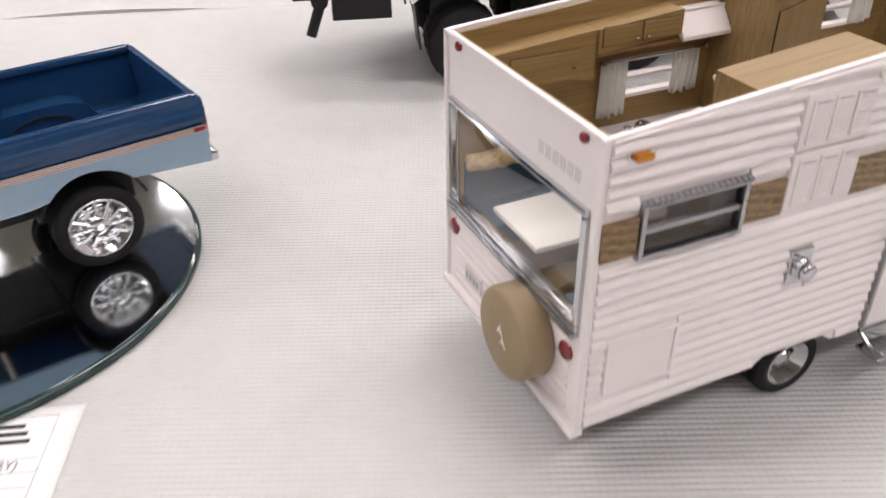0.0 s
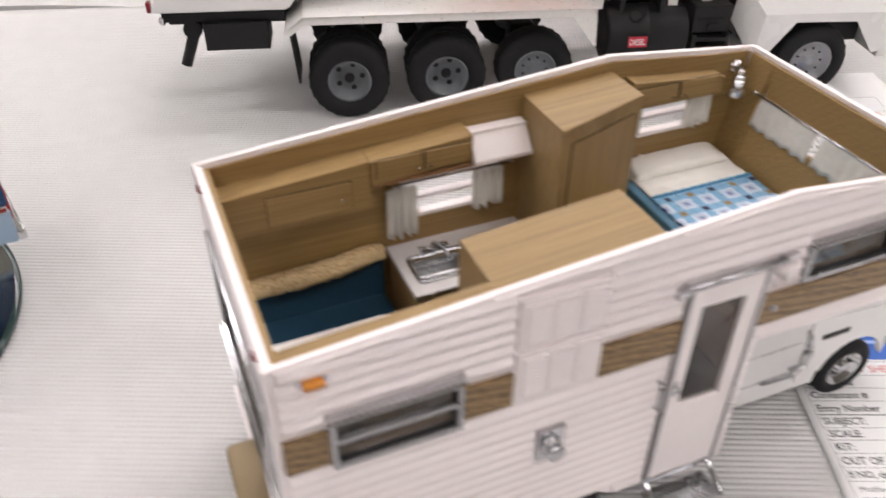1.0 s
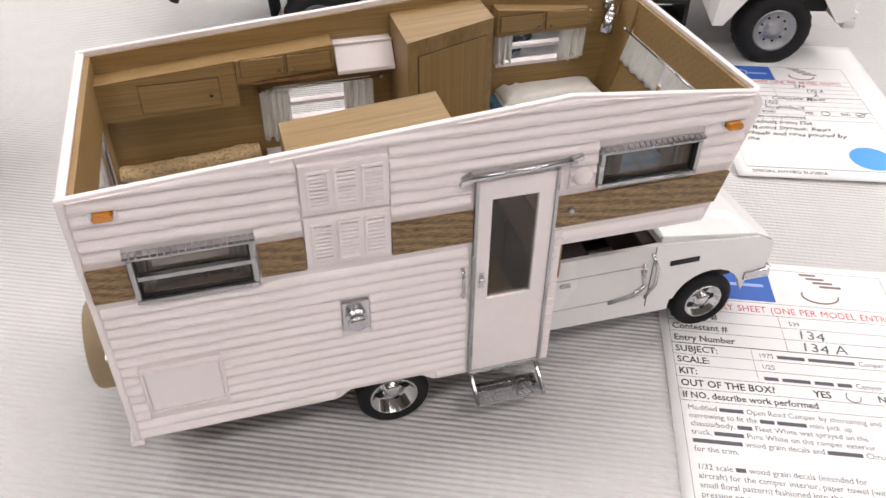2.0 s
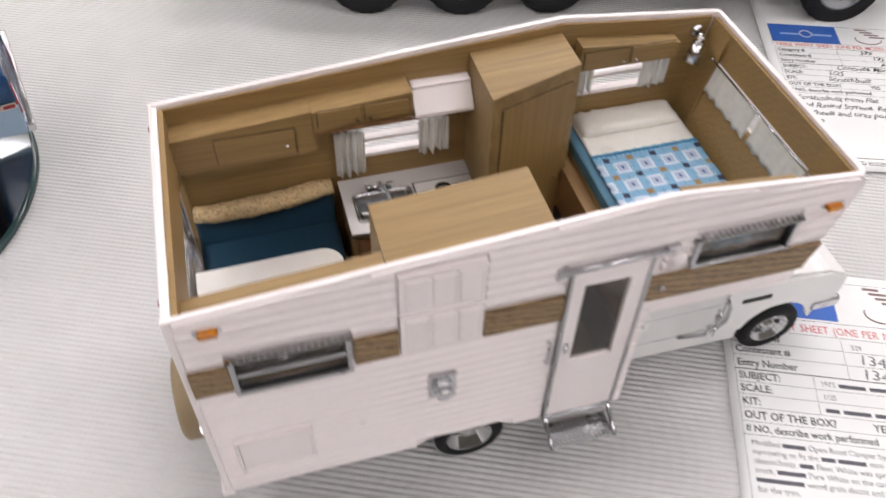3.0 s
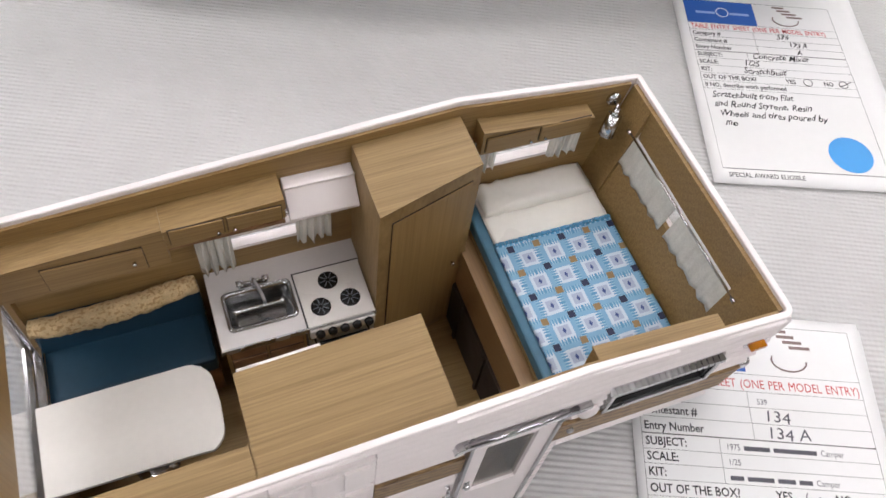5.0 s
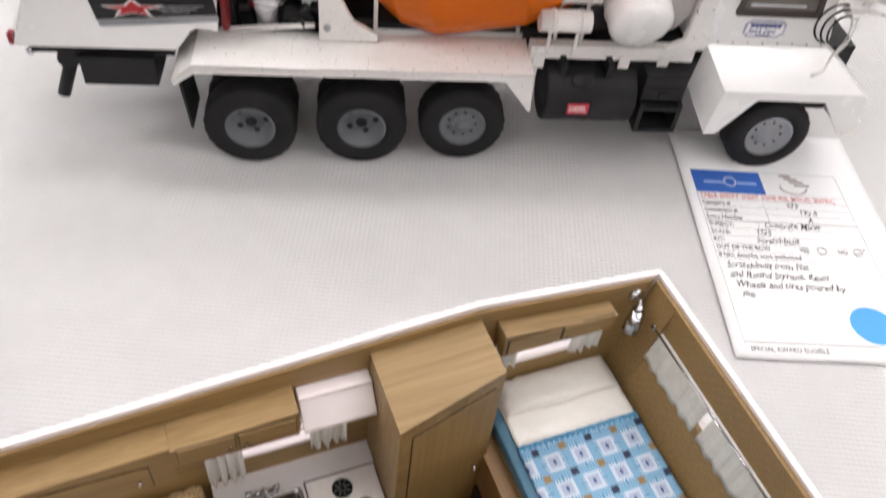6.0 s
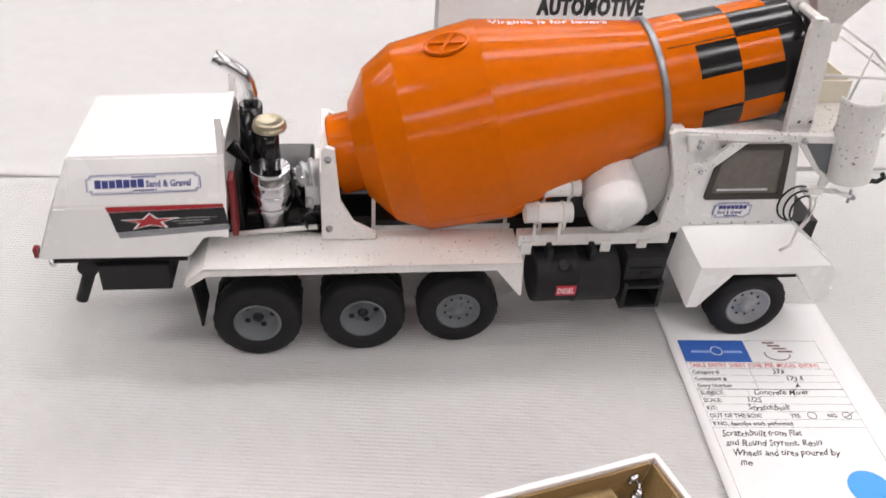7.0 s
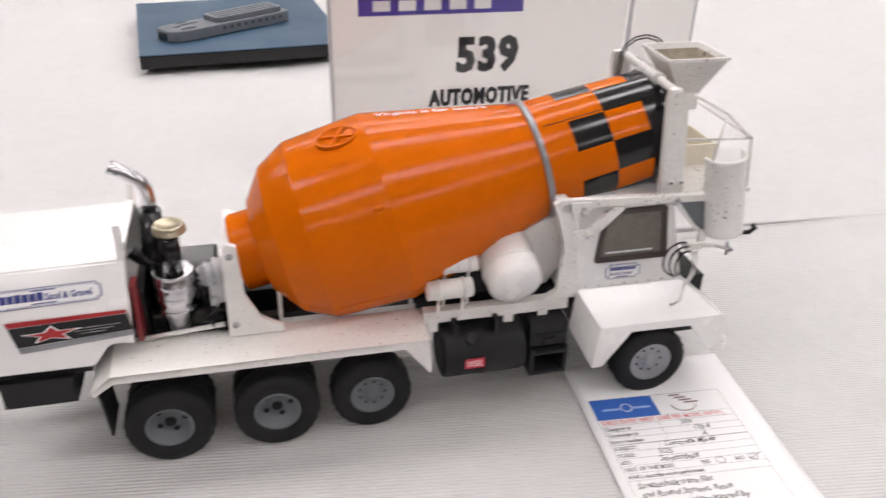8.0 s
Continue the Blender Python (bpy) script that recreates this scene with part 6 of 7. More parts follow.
    # slogan along the drum top
    for txt, s0, s1, m_ in (("Virginia is for lovers", 82.0, 140.0, WHITE),):
        cone = math.degrees(math.atan2(17.4, 74.3))
        la = math.degrees(math.atan2(0.04, -0.999))
        rad = 47.6 - (s0 - 76) * 17.4 / 74.3
        q = dm @ pose(0, 0, 0, 0, 0, la) @ Matrix.Translation((rad + 0.35, 0, s0)) @ pose(0, 0, 0, 0, -cone, 0) @ Matrix(((0, 0, 1, 0), (0, 1, 0, 0), (1, 0, 0, 0), (0, 0, 0, 1)))
        q = q @ Matrix(((1, 0, 0, 0), (0, -1, 0, 0), (0, 0, 1, 0), (0, 0, 0, 1)))
        letters(txt, 6.0, m_, dr, q, 0.12, 1.12, name="slogan")
        bar(dr, 64, 72, 1.0, 2.6, REDP, q, "slogan_heart", 0.15)
    # side frame, tanks
    for u0, u1, v0, v1 in ((58, 124.9, 31, 35), (125.1, 200, 12, 18), (58, 124.9, 65, 69), (125.1, 200, 82, 88)):
        bm = bm_new()
        box(bm, u0, u1, v0, v1, 50.2 if u0 < 100 else 54, 55.4 if u0 < 100 else 60.5, 0.4)
        part("deck_rail", bm, WHITE2, tr)
    for u in (127, 166, 184):
        bm = bm_new()
        box(bm, u, u + 5, 11.2, 12.2, 49.5, 56.5, 0.2)
        part("rail_clip", bm, WHITE2, tr)
    for u in (57.5, 122.0):
        bm = bm_new()
        box(bm, u - 0.9, u + 0.9, 29.4, 30.9, 50.1, 72 if u < 60 else 66, 0.2)
        part("post", bm, WHITE2, tr)
    bm = bm_new()
    box(bm, 58, 190, 30, 70, 55, 58)
    part("deck", bm, BLACK, tr)
    at_ = part("air_tank", bm_new(), PKW, tr, "white tank slung under the drum")
    bm = bm_new()
    p0, p1 = Vector((169.8, 3.0, 74.0)), Vector((167, 38, 88))
    m_, n_ = axis_to(p0, p1)
    lathe(bm, [(0, 2), (0.3, 7), (0.9, 10), (1.9, 12), (3.4, 13.3), (5.4, 13.9), (n_ - 4, 13.9), (n_, 12)], m_, 40)
    lathe(bm, [(12.6, 13.8), (12.8, 14.4), (13.8, 14.4), (14.0, 13.8)], m_, 40, caps=False)
    at_.data = mesh_of("air_tank", bm, PKW)
    for k, (u, z, r) in enumerate(((126, 74.5, 4.8), (130, 84, 4.0))):
        bm = bm_new()
        rod(bm, (u, 10 + 6 * k, z), (u + 22, 10 + 6 * k, z), r, r, 18)
        t = part("small_tank", bm, WHITE2, tr)
        bm = bm_new()
        for d in (5, 17):
            m2, _ = axis_to((u + d, 10 + 6 * k, z), (u + d + 1, 10 + 6 * k, z))
            lathe(bm, [(0, r + 0.5), (1.4, r + 0.5)], m2, 18)
            box(bm, u + d, u + d + 1.4, 9.5 + 6 * k, 10.5 + 6 * k, 58, z)
        part("strap", bm, WHITE2, t)
    # fuel tank and step box
    ft = part("fuel_tank", bm_new(), BLACK, tr, "black round fuel tank")
    bm = bm_new()
    m_, n_ = axis_to((133, 13.5, 36.5), (176, 13.5, 36.5))
    lathe(bm, [(0, 11), (0.8, 13.4), (1.8, 14.0), (20.6, 14.0), (20.8, 14.4), (21.8, 14.4), (22.0, 14.0), (n_ - 1.8, 14.0), (n_ - 0.8, 13.4), (n_, 11)], m_, 36)
    for u in (139, 160):
        box(bm, u, u + 2.4, 6, 22, 48, 56)
    ft.data = mesh_of("fuel_tank", bm, BLACK)
    bm = bm_new()
    lathe(bm, [(0, 3.0), (3, 3.0), (3.4, 2.4)], Matrix.Translation((147, 5.5, 46.0)) @ pose(0, 0, 0, 35, 0, 0), 16)
    part("filler_cap", bm, BLACK, ft)
    lab = Matrix.Translation((143.5, -1.1, 33.8)) @ pose(0, 0, 0, 88, 0, 0)
    bar(ft, 0, 9.8, 0, 5.6, REDLAB, lab, "fuel_label", 0.12)
    letters("DIESEL", 4.4, PAPER, ft, lab @ Matrix.Translation((0.7, 1.2, 0.18)), 0.05, 0.64)
    bm = bm_new()
    box(bm, 178, 198, 4, 26, 38, 52, 0.6)
    box(bm, 178, 180, 1, 26, 22.5, 38)
    box(bm, 196, 198, 1, 26, 22.5, 38)
    for z in (22.5, 34.6):
        box(bm, 178, 198, 1.0, 26, z, z + 1.6, 0.2)
    box(bm, 180, 196, 3.2, 4.2, 44.5, 45.6)
    box(bm, 186, 191, 3.0, 4.1, 40, 43)
    part("step_box", bm, BLACK, tr)
    # cab
    cab = part("cab", bm_new(), PKW, tr, "boxy white cab with black-framed windows")
    bm = bm_new()
    prof = [(199, 58), (199, 106), (201, 110.5), (249, 110.5), (251.6, 109), (262, 68), (262, 58)]
    vs = prism(bm, prof, 15, 84, "y", 0.8)
    cab.data = mesh_of("cab", bm, PKW)
    for y, s in ((14.9, -1), (84.1, 1)):
        bm = bm_new()
        outer = [(213.8, 77.4), (251.2, 77.4), (252.3, 78.6), (248.4, 106.0), (247.2, 107.0), (216.2, 107.0), (214.9, 106.0), (212.8, 78.6)]
        inner = [(216.4, 80.4), (248.4, 80.4), (249.2, 81.2), (245.9, 103.4), (245.1, 104.2), (218.2, 104.2), (217.4, 103.4), (215.8, 81.2)]
        vo = [[bm.verts.new((x, yy, z)) for x, z in pts] for yy in (y, y + s * 0.9) for pts in (outer, inner)]
        for i in range(8):
            k = (i + 1) % 8
            bm.faces.new((vo[2][i], vo[2][k], vo[3][k], vo[3][i]))
            bm.faces.new((vo[0][i], vo[0][k], vo[2][k], vo[2][i]))
            bm.faces.new((vo[1][i], vo[1][k], vo[3][k], vo[3][i]))
        f = part("window_seal", bm, SEALB, cab)
        bm = bm_new()
        prism(bm, inner, y + s * 0.15, y + s * 0.3, "y")
        part("side_window", bm, DGLASS, f)
        bm = bm_new()
        ya, yb = sorted((y + s * 0.32, y + s * 0.5))
        box(bm, 218.4, 243.6, ya, yb, 82.2, 83.3, 0.1)
        part("window_ledge", bm, PALEG, f)
    bm = bm_new()
    prism(bm, [(252.7, 105.0), (253.1, 105.2), (259.5, 80.0), (259.1, 79.8)], 20, 79)
    part("windscreen", bm, DGLASS, cab)
    plaque(cab, Matrix.Translation((219.6, 14.6, 66.8)) @ pose(0, 0, 0, 90, 0, 0), 19, 8.6, tuple((2.4 + k * 2.05, 4.15 + k * 2.05, 5.0, 7.2) for k in range(7)) + ((6, 13, 1.0, 1.6),))
    letters("Sand & Gravel", 3.0, NAVYINK, cab, Matrix.Translation((219.6, 14.6, 66.8)) @ pose(0, 0, 0, 90, 0, 0) @ Matrix.Translation((2.2, 2.3, 0.32)), 0.08, 0.72)
    for k in range(9):
        bm = bm_new()
        rod(bm, (203 + k * 7, 14.4, 63.6), (203 + k * 7, 15.1, 63.6), 0.5, None, 6)
        part("rivet", bm, STEEL, cab)
    # front fenders and bumper
    fe = part("front_fender", bm_new(), PKW, tr, "angular white front fender")
    bm = bm_new()
    # folded sheet: upright side with the wheel arch, sloped top, rear and front facets
    for s, o in ((1, 0), (-1, 100)):
        def at(u, v, z):
            return bm.verts.new((u, o + s * v, z))
        ridge0, ridge1 = at(213.6, -1.5, 48.5), at(281, -1.5, 48)
        top0, top1 = at(205, 14.4, 62.8), at(262, 14.4, 62.8)
        toe, toe_in, arch0, arch1 = at(211.4, -1.5, 24), at(217, -1.5, 24), at(231, -1.5, 44), at(264, -1.5, 43.4)
        heel0, heel1, nose = at(277, -1.5, 26), at(285, -1.5, 27.5), at(284, -1.5, 45.5)
        back0, nose_in = at(203.1, 14.4, 40), at(284, 14.4, 45.5)
        fs = [bm.faces.new(q) for q in ((ridge0, toe, toe_in, arch0), (ridge0, arch0, arch1, ridge1), (ridge1, arch1, heel0, heel1, nose),
                                        (ridge0, ridge1, top1, top0), (ridge0, top0, back0, toe), (ridge1, nose, nose_in, top1))]
        bmesh.ops.recalc_face_normals(bm, faces=fs)
        if sum(f.normal.y * s for f in fs[:2]) > 0:
            bmesh.ops.reverse_faces(bm, faces=fs)
        bmesh.ops.solidify(bm, geom=fs, thickness=1.2)
    prism(bm, [(199, 60.8), (262, 60.8), (268, 57.0), (284.0, 44.0), (284.4, 45.8), (268.6, 59.0), (262.4, 62.8), (199, 62.8)], 14.0, 86.0, "y")
    prism(bm, [(282.5, 24), (285, 24), (285, 45), (282.5, 45)], 1.0, 99.0, "y")
    bmesh.ops.remove_doubles(bm, verts=bm.verts, dist=0.01)
    fe.data = mesh_of("front_fender", bm, PKW)
    bm = bm_new()
    box(bm, 282, 289, 1, 99, 22, 31, 1.0)
    part("front_bumper", bm, WHITE2, tr)
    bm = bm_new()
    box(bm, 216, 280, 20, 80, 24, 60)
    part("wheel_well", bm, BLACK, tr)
    # frame over the cab
    fr = part("chute_frame", bm_new(), WHITE3, tr, "white steel frame over the cab, flecked with rust")
    bm = bm_new()
    for v in (9.0, 87.0):
        prism(bm, [(184, 62.5), (197.5, 62.5), (205, 67), (201, 82), (200.4, 99), (198.4, 112.2), (268, 110.0), (268, 113.6), (190, 117.0), (186.5, 115), (192.4, 95.6), (194.0, 88.6), (191.7, 67)], v, v + 3.2, "y", 0.3)
        prism(bm, [(204.2, 98.6), (208.4, 96.2), (223.5, 111.0), (216.8, 111.2)], v - 0.4, v + 2.0, "y", 0.2)
        prism(bm, [(197.5, 100), (203.6, 100.2), (207.6, 97.4), (206.4, 94.2), (201.6, 92.4), (197.5, 92.6)], v - 0.8, v + 1.2, "y", 0.2)
        prism(bm, [(194, 115.6), (204.6, 115.2), (205.4, 111.5), (202.6, 107.4), (196, 106.8)], v - 0.8, v + 1.2, "y", 0.2)
        prism(bm, [(247.6, 110.4), (251.4, 110.3), (262.8, 96.2), (270.2, 90.0), (268.6, 86.5), (267.4, 83.4), (265.4, 84.0), (265.0, 92.6), (261.2, 95.0)], v + 0.2, v + 1.6, "y", 0.15)
    box(bm, 190, 196, 9, 90, 110, 114.6, 0.4)
    fr.data = mesh_of("chute_frame", bm, WHITE3)
    # added grey plates: the shade behind the diagonal brace, given as colour
    for v in (10.9, 87.9):
        bm = bm_new()
        prism(bm, [(251, 110.2), (269, 109.8), (270.5, 91), (262.5, 96.6)], v, v + 1.0, "y", 0.1)
        part("shade_plate", bm, GREY, fr, "grey triangular plate standing for the shade under the frame")
    for u, z in ((201.0, 112.2), (200.6, 109.4), (204.4, 96.6), (250, 111.8)):
        bm = bm_new()
        rod(bm, (u, 7.2, z), (u, 9.2, z), 1.1, 1.3, 10)
        part("bolt", bm, STEEL, fr)
    bm = bm_new()
    prism(bm, [(178, 60), (193, 61.5), (202.5, 76), (194, 101), (176, 93)], 26, 28, "y", 0.5)
    part("gusset", bm, WHITE2, tr)
    bm = bm_new()
    rng = random.Random(3)
    pl = part("platform", bm_new(), SPECKLE, tr, "speckled chequer platform over the cab")
    box(bm, 250, 295, 18, 88, 108.5, 110.6, 0.3)
    pl.data = mesh_of("platform", bm, SPECKLE)
    # mouth yoke
    yk = part("drum_yoke", bm_new(), WHITE2, tr, "white yoke holding the drum mouth")
    bm = bm_new()
    dirv = Vector((math.cos(tilt), 0, math.sin(tilt)))
    up = Vector((-math.sin(tilt), 0, math.cos(tilt)))
    c0 = A0 + dirv * 219
    for v in (16.0, 80.0):
        prism(bm, [(244.0, 110), (256.0, 110), (252.0, 152), (250.0, 160), (246.6, 165.4), (241.0, 165.4), (240.4, 160)], v, v + 3.6, "y", 0.35)
    rod(bm, (245.5, 14.5, 163), (247.5, 85, 163), 2.0)
    rod(bm, (246.2, 38, 163), (246.8, 60, 163), 3.2)
    yk.data = mesh_of("drum_yoke", bm, WHITE3)
    for u in (c0.x - 1, c0.x + 4.4):
        bm = bm_new()
        lathe(bm, [(0, 1.7), (1.0, 1.6), (1.0, 0.9), (0.4, 0.8)], Matrix.Translation((u - 4, 16.1, 118)) @ pose(0, 0, 0, 90, 0, 0), 12)
        part("bolt", bm, WHITE2, yk)
        bm = bm_new()
        rod(bm, (u - 4, 16.0, 118), (u - 4, 15.4, 118), 0.85, None, 10)
        part("bolt_hole", bm, BLACK, yk)
    bm = bm_new()
    lathe(bm, [(216, 26.6), (216.5, 28.6), (220, 28.6), (220.5, 22), (200, 20)], dm, 48, caps=False)
    part("drum_mouth", bm, GBLACK, dr)
    # hopper
    hp = part("charge_hopper", bm_new(), WHITE2, tr, "white charge hopper crusted inside")
    bm = bm_new()
    hx, hz = 265.0, 173.0
    rings = []
    for (a, b, v0, v1, z) in ((-15.5, 15.5, 37, 65, hz), (-16.6, 16.6, 36, 66, hz), (-16.6, 16.6, 36, 66, hz - 1.6), (-15.6, 15.6, 37, 65, hz - 2), (-4, 8, 45, 57, hz - 20), (-4, 8, 45, 57, hz - 29), (-3.2, 7.2, 45.8, 56.2, hz - 29), (-3.2, 7.2, 45.8, 56.2, hz - 20)):
        rings.append([bm.verts.new((hx + a, v0, z)), bm.verts.new((hx + b, v0, z)), bm.verts.new((hx + b, v1, z)), bm.verts.new((hx + a, v1, z))])
    for p, q in zip(rings, rings[1:] + rings[:1]):
        for i in range(4):
            bm.faces.new((p[i], p[(i + 1) % 4], q[(i + 1) % 4], q[i]))
    hp.data = mesh_of("charge_hopper", bm, WHITE3)
    bm = bm_new()
    box(bm, hx - 1, hx + 3, C - 3, C + 5, 111, hz - 27, 0.4)
    part("hopper_stay", bm, WHITE2, tr)
    bm = bm_new()
    lo = [bm.verts.new((hx + x, y, hz - 13)) for x, y in ((-7.2, 43.1), (9.8, 43.1), (9.8, 58.9), (-7.2, 58.9))]
    hi = [bm.verts.new((hx + x, y, hz - 2.6)) for x, y in ((-13.5, 38.5), (14.0, 38.5), (14.0, 63.5), (-13.5, 63.5))]
    bm.faces.new(lo)
    for i in range(4):
        bm.faces.new((lo[i], lo[(i + 1) % 4], hi[(i + 1) % 4], hi[i]))
    part("cement_crust", bm, fleck(mat("dried_cement", (0.36, 0.32, 0.25), 0.9, 0, 0.35, 120, 0.9, 400), (0.07, 0.055, 0.04), 260, 0.72), hp)
    bm = bm_new()
    for k in range(2):
        pts = [(244 - 1.6 * k, 78, 152)]
        for j in range(7):
            a = math.pi * (1.0 - j / 6.0)
            pts.append((254 + (10 + 1.6 * k) * math.cos(a), 76 - j * 1.2, 165 + (9 + 1.5 * k) * math.sin(a)))
        tube(bm, pts, 0.42)
    part("hydraulic_hose", bm, BLACK, tr)
    # hand rail on the platform
    bm = bm_new()
    P = lambda u, v, z: (u, v, z)
    for v in (20.0, 84.0):
        tube(bm, [P(256, v, 161), P(275, v, 150.5), P(291, v, 137), P(294, v, 109)], 0.75)
        tube(bm, [P(256, v, 138.5), P(291, v, 137)], 0.75)
        tube(bm, [P(275, v, 150.5), P(270, v, 111)], 0.65)
    tube(bm, [P(291, 20, 137), P(291, 84, 137)], 0.75)
    part("hand_rail", bm, WHITE2, tr)
    bm = bm_new()
    for b in ((268, 292, 50, 51.2), (268, 292, 80.8, 82), (268, 269.2, 51.2, 80.8), (290.8, 292, 51.2, 80.8)):
        box(bm, *b, 110.6, 122)
    box(bm, 269.2, 290.8, 51.2, 80.8, 110.6, 112)
    part("tool_tray", bm, mat("ivory_tray", (0.72, 0.68, 0.56), 0.6, 0, 0.06, 60), tr)
    # chute segment hanging at the front corner
    bm = bm_new()
    m_, n_ = axis_to((278.5, 10, 92.5), (271.5, 10, 134.0))
    face_ = min((math.radians(d) for d in range(360)), key=lambda a_: (m_.to_3x3() @ Vector((math.cos(a_), math.sin(a_), 0))).y)
    lathe(bm, [(0, 10.0), (1.6, 10.3), (2.2, 9.9), (n_ - 2.2, 9.9), (n_ - 1.6, 10.3), (n_, 10.2), (n_, 9.0), (0, 9.0), (0, 10.0)], m_, 32, None, (face_ - 1.75, face_ + 1.75), False)
    cs = part("chute_section", bm, WHITE3, tr, "white half-round chute section, stained")
    bm = bm_new()
    tube(bm, [(284, 5, 93), (289, 3, 93.5), (292, 3, 96), (290, 3, 97.5)], 1.2)
    part("chute_pin", bm, BLACK, cs)
    # hand rail and hoses at the cab corner
    bm = bm_new()
    tube(bm, [(263, 10, 85), (264.5, 8.5, 78), (264, 7, 70), (260, 5, 64), (257.5, 2, 58.5), (252, 1, 56.4)], 0.8)
    tube(bm, [(264.5, 10, 85), (267, 9, 77), (266, 8, 69), (262.5, 7, 63)], 0.55)
    box(bm, 258.5, 267.5, 7.5, 12.5, 83.4, 87.2, 0.5)
    box(bm, 261.5, 265.0, 6.4, 13.4, 81.4, 83.6, 0.3)
    rod(bm, (266, 10, 85.4), (275, 9.4, 84.2), 1.7, 1.3)
    rod(bm, (274.5, 9.4, 84.2), (283.5, 9, 81.6), 1.05)
    rod(bm, (257, 9, 88.2), (261, 9, 86), 0.9)
    part("grab_rail", bm, WHITE2, tr)
    bm = bm_new()
    rod(bm, (283.2, 9, 81.8), (285.6, 9, 80.4), 1.6, 1.2)
    rod(bm, (282.5, 9, 85.5), (283.2, 9, 78.0), 0.7)
    part("linkage_pin", bm, SILVER, tr)
    for k in range(3):
        bm = bm_new()
        pts = []
        for j in range(13):
            a_ = math.radians(75 + (185 - 12 * k) * j / 12)
            pts.append((255.5 + k * 1.6 + (8.6 - 1.5 * k) * math.cos(a_), 7.4 - 0.9 * k, 79.2 - k * 1.2 + (9.6 - k) * math.sin(a_)))
        tube(bm, pts, 0.5)
        part("cab_hose", bm, BLACK, tr)


REDD = mat("dark_red_paint", (0.20, 0.01, 0.014), 0.45, 0, 0.1, 90)
SEALB = mat("brown_black_seal", (0.035, 0.024, 0.02), 0.5, 0, 0.2, 90, 0.1, 500)
PALEG = mat("pale_grey_casting", (0.50, 0.51, 0.52), 0.35, 0.45, 0.12, 120, 0.3, 500)
REDLAB = mat("red_label", (0.55, 0.03, 0.06), 0.5, 0, 0.05, 90)
NAVYINK = mat("navy_ink", (0.03, 0.04, 0.20), 0.6, 0, 0.08, 200)
DGLASS = mat("dark_window", (0.12, 0.105, 0.09), 0.06, 0, 0.2, 30)
SPECKLE = fleck(mat("speckled_platform", (0.70, 0.68, 0.64), 0.8, 0, 0.1, 320, 0.8, 700), (0.20, 0.17, 0.14), 700, 0.76)
mixer()


# ---- entry sheets ----
def text_line(sh, x, y, tokens, size, material, bold=0.0, gap=0.42, squeeze=0.84):
    """Words set one after another; a token '~n' is an unreadable or withheld word n letters long."""
    for tk in tokens:
        if tk.startswith("~"):
            w = float(tk[1:]) * size * 0.5
            bar(sh, x, x + w, y + size * 0.02, y + size * 0.52, material, FLAT, "print_bar", 0.04)
        else:
            bm = word(tk, size, bold)
            bmesh.ops.scale(bm, vec=(squeeze, 1, 1), verts=bm.verts)
            w = max(v.co.x for v in bm.verts)
            bmesh.ops.translate(bm, vec=(x, y, TOPOF), verts=bm.verts)
            part("printed_word", bm, material, sh)
        x += w + size * gap
    return x


TOPOF = 0.06
FLAT = Matrix.Translation((0, 0, 0.02))


def paper(name, label, at, w, h, seed, curl=1.0, lift=0.0):
    rng = random.Random(seed)
    bm = bm_new()
    g = []
    for j in range(25):
        row = []
        for i in range(17):
            fx, fy = i / 16, j / 24
            row.append(bm.verts.new((w * fx, h * fy, 0)))
        g.append(row)
    for j in range(24):
        for i in range(16):
            bm.faces.new((g[j][i], g[j][i + 1], g[j + 1][i + 1], g[j + 1][i])).smooth = True
    ext = bmesh.ops.extrude_face_region(bm, geom=bm.faces[:])
    bmesh.ops.translate(bm, vec=(0, 0, -0.14), verts=[v for v in ext["geom"] if isinstance(v, bmesh.types.BMVert)])
    return solid(name, bm, PAPER, label, "paper sheet", at, "entry sheets")


def rules(sh, x0, x1, ys, cols, heavy):
    for y in ys:
        t = 0.32 if y == heavy else 0.11
        bar(sh, x0, x1, y - t / 2, y + t / 2, INK, FLAT, "rule_line", 0.05)
    for x, ya, yb in cols:
        bar(sh, x - 0.05, x + 0.05, ya, yb, INK, FLAT, "rule_line", 0.05)


def badge(sh, x0, x1, y0, y1):
    """Blue header block and a grey swoosh mark, without lettering."""
    bm = bm_new()
    box(bm, x0, x1, y0, y1, 0.01, 0.05)
    part("header_block", bm, INKB, sh)
    cx, cy = (x0 + x1) / 2 + 1, (y0 + y1) / 2
    bm = bm_new()
    lathe(bm, [(0.05, 3.2), (0.09, 3.2), (0.09, 2.7), (0.05, 2.7)], Matrix.Translation((cx, cy, 0.02)), 28, caps=False)
    part("header_ring", bm, PAPER, sh)
    bar(sh, x0 + 5, cx - 3.6, cy - 1.4, cy + 0.2, DOTL, Matrix.Translation((0, 0, 0.055)), "header_bar", 0.03)
    bar(sh, cx + 3.6, x1 - 3, cy - 1.4, cy + 0.2, DOTL, Matrix.Translation((0, 0, 0.055)), "header_bar", 0.03)
    gx = x1 + (x1 - x0) * 0.32
    bm = bm_new()
    pts = [(gx + 4 + 6.5 * math.cos(radians(a)), y0 + 5.5 + 4.2 * math.sin(radians(a)), 0.05) for a in range(160, 380, 20)]
    tube(bm, pts, 0.3, 6)
    for k in range(4):
        box(bm, gx - 1 + k * 2.0, gx + 5 + k * 2.6, y1 - 2.2 - k * 2.1, y1 - 1.0 - k * 2.1, 0.02, 0.06)
    part("club_mark", bm, INKG2, sh)


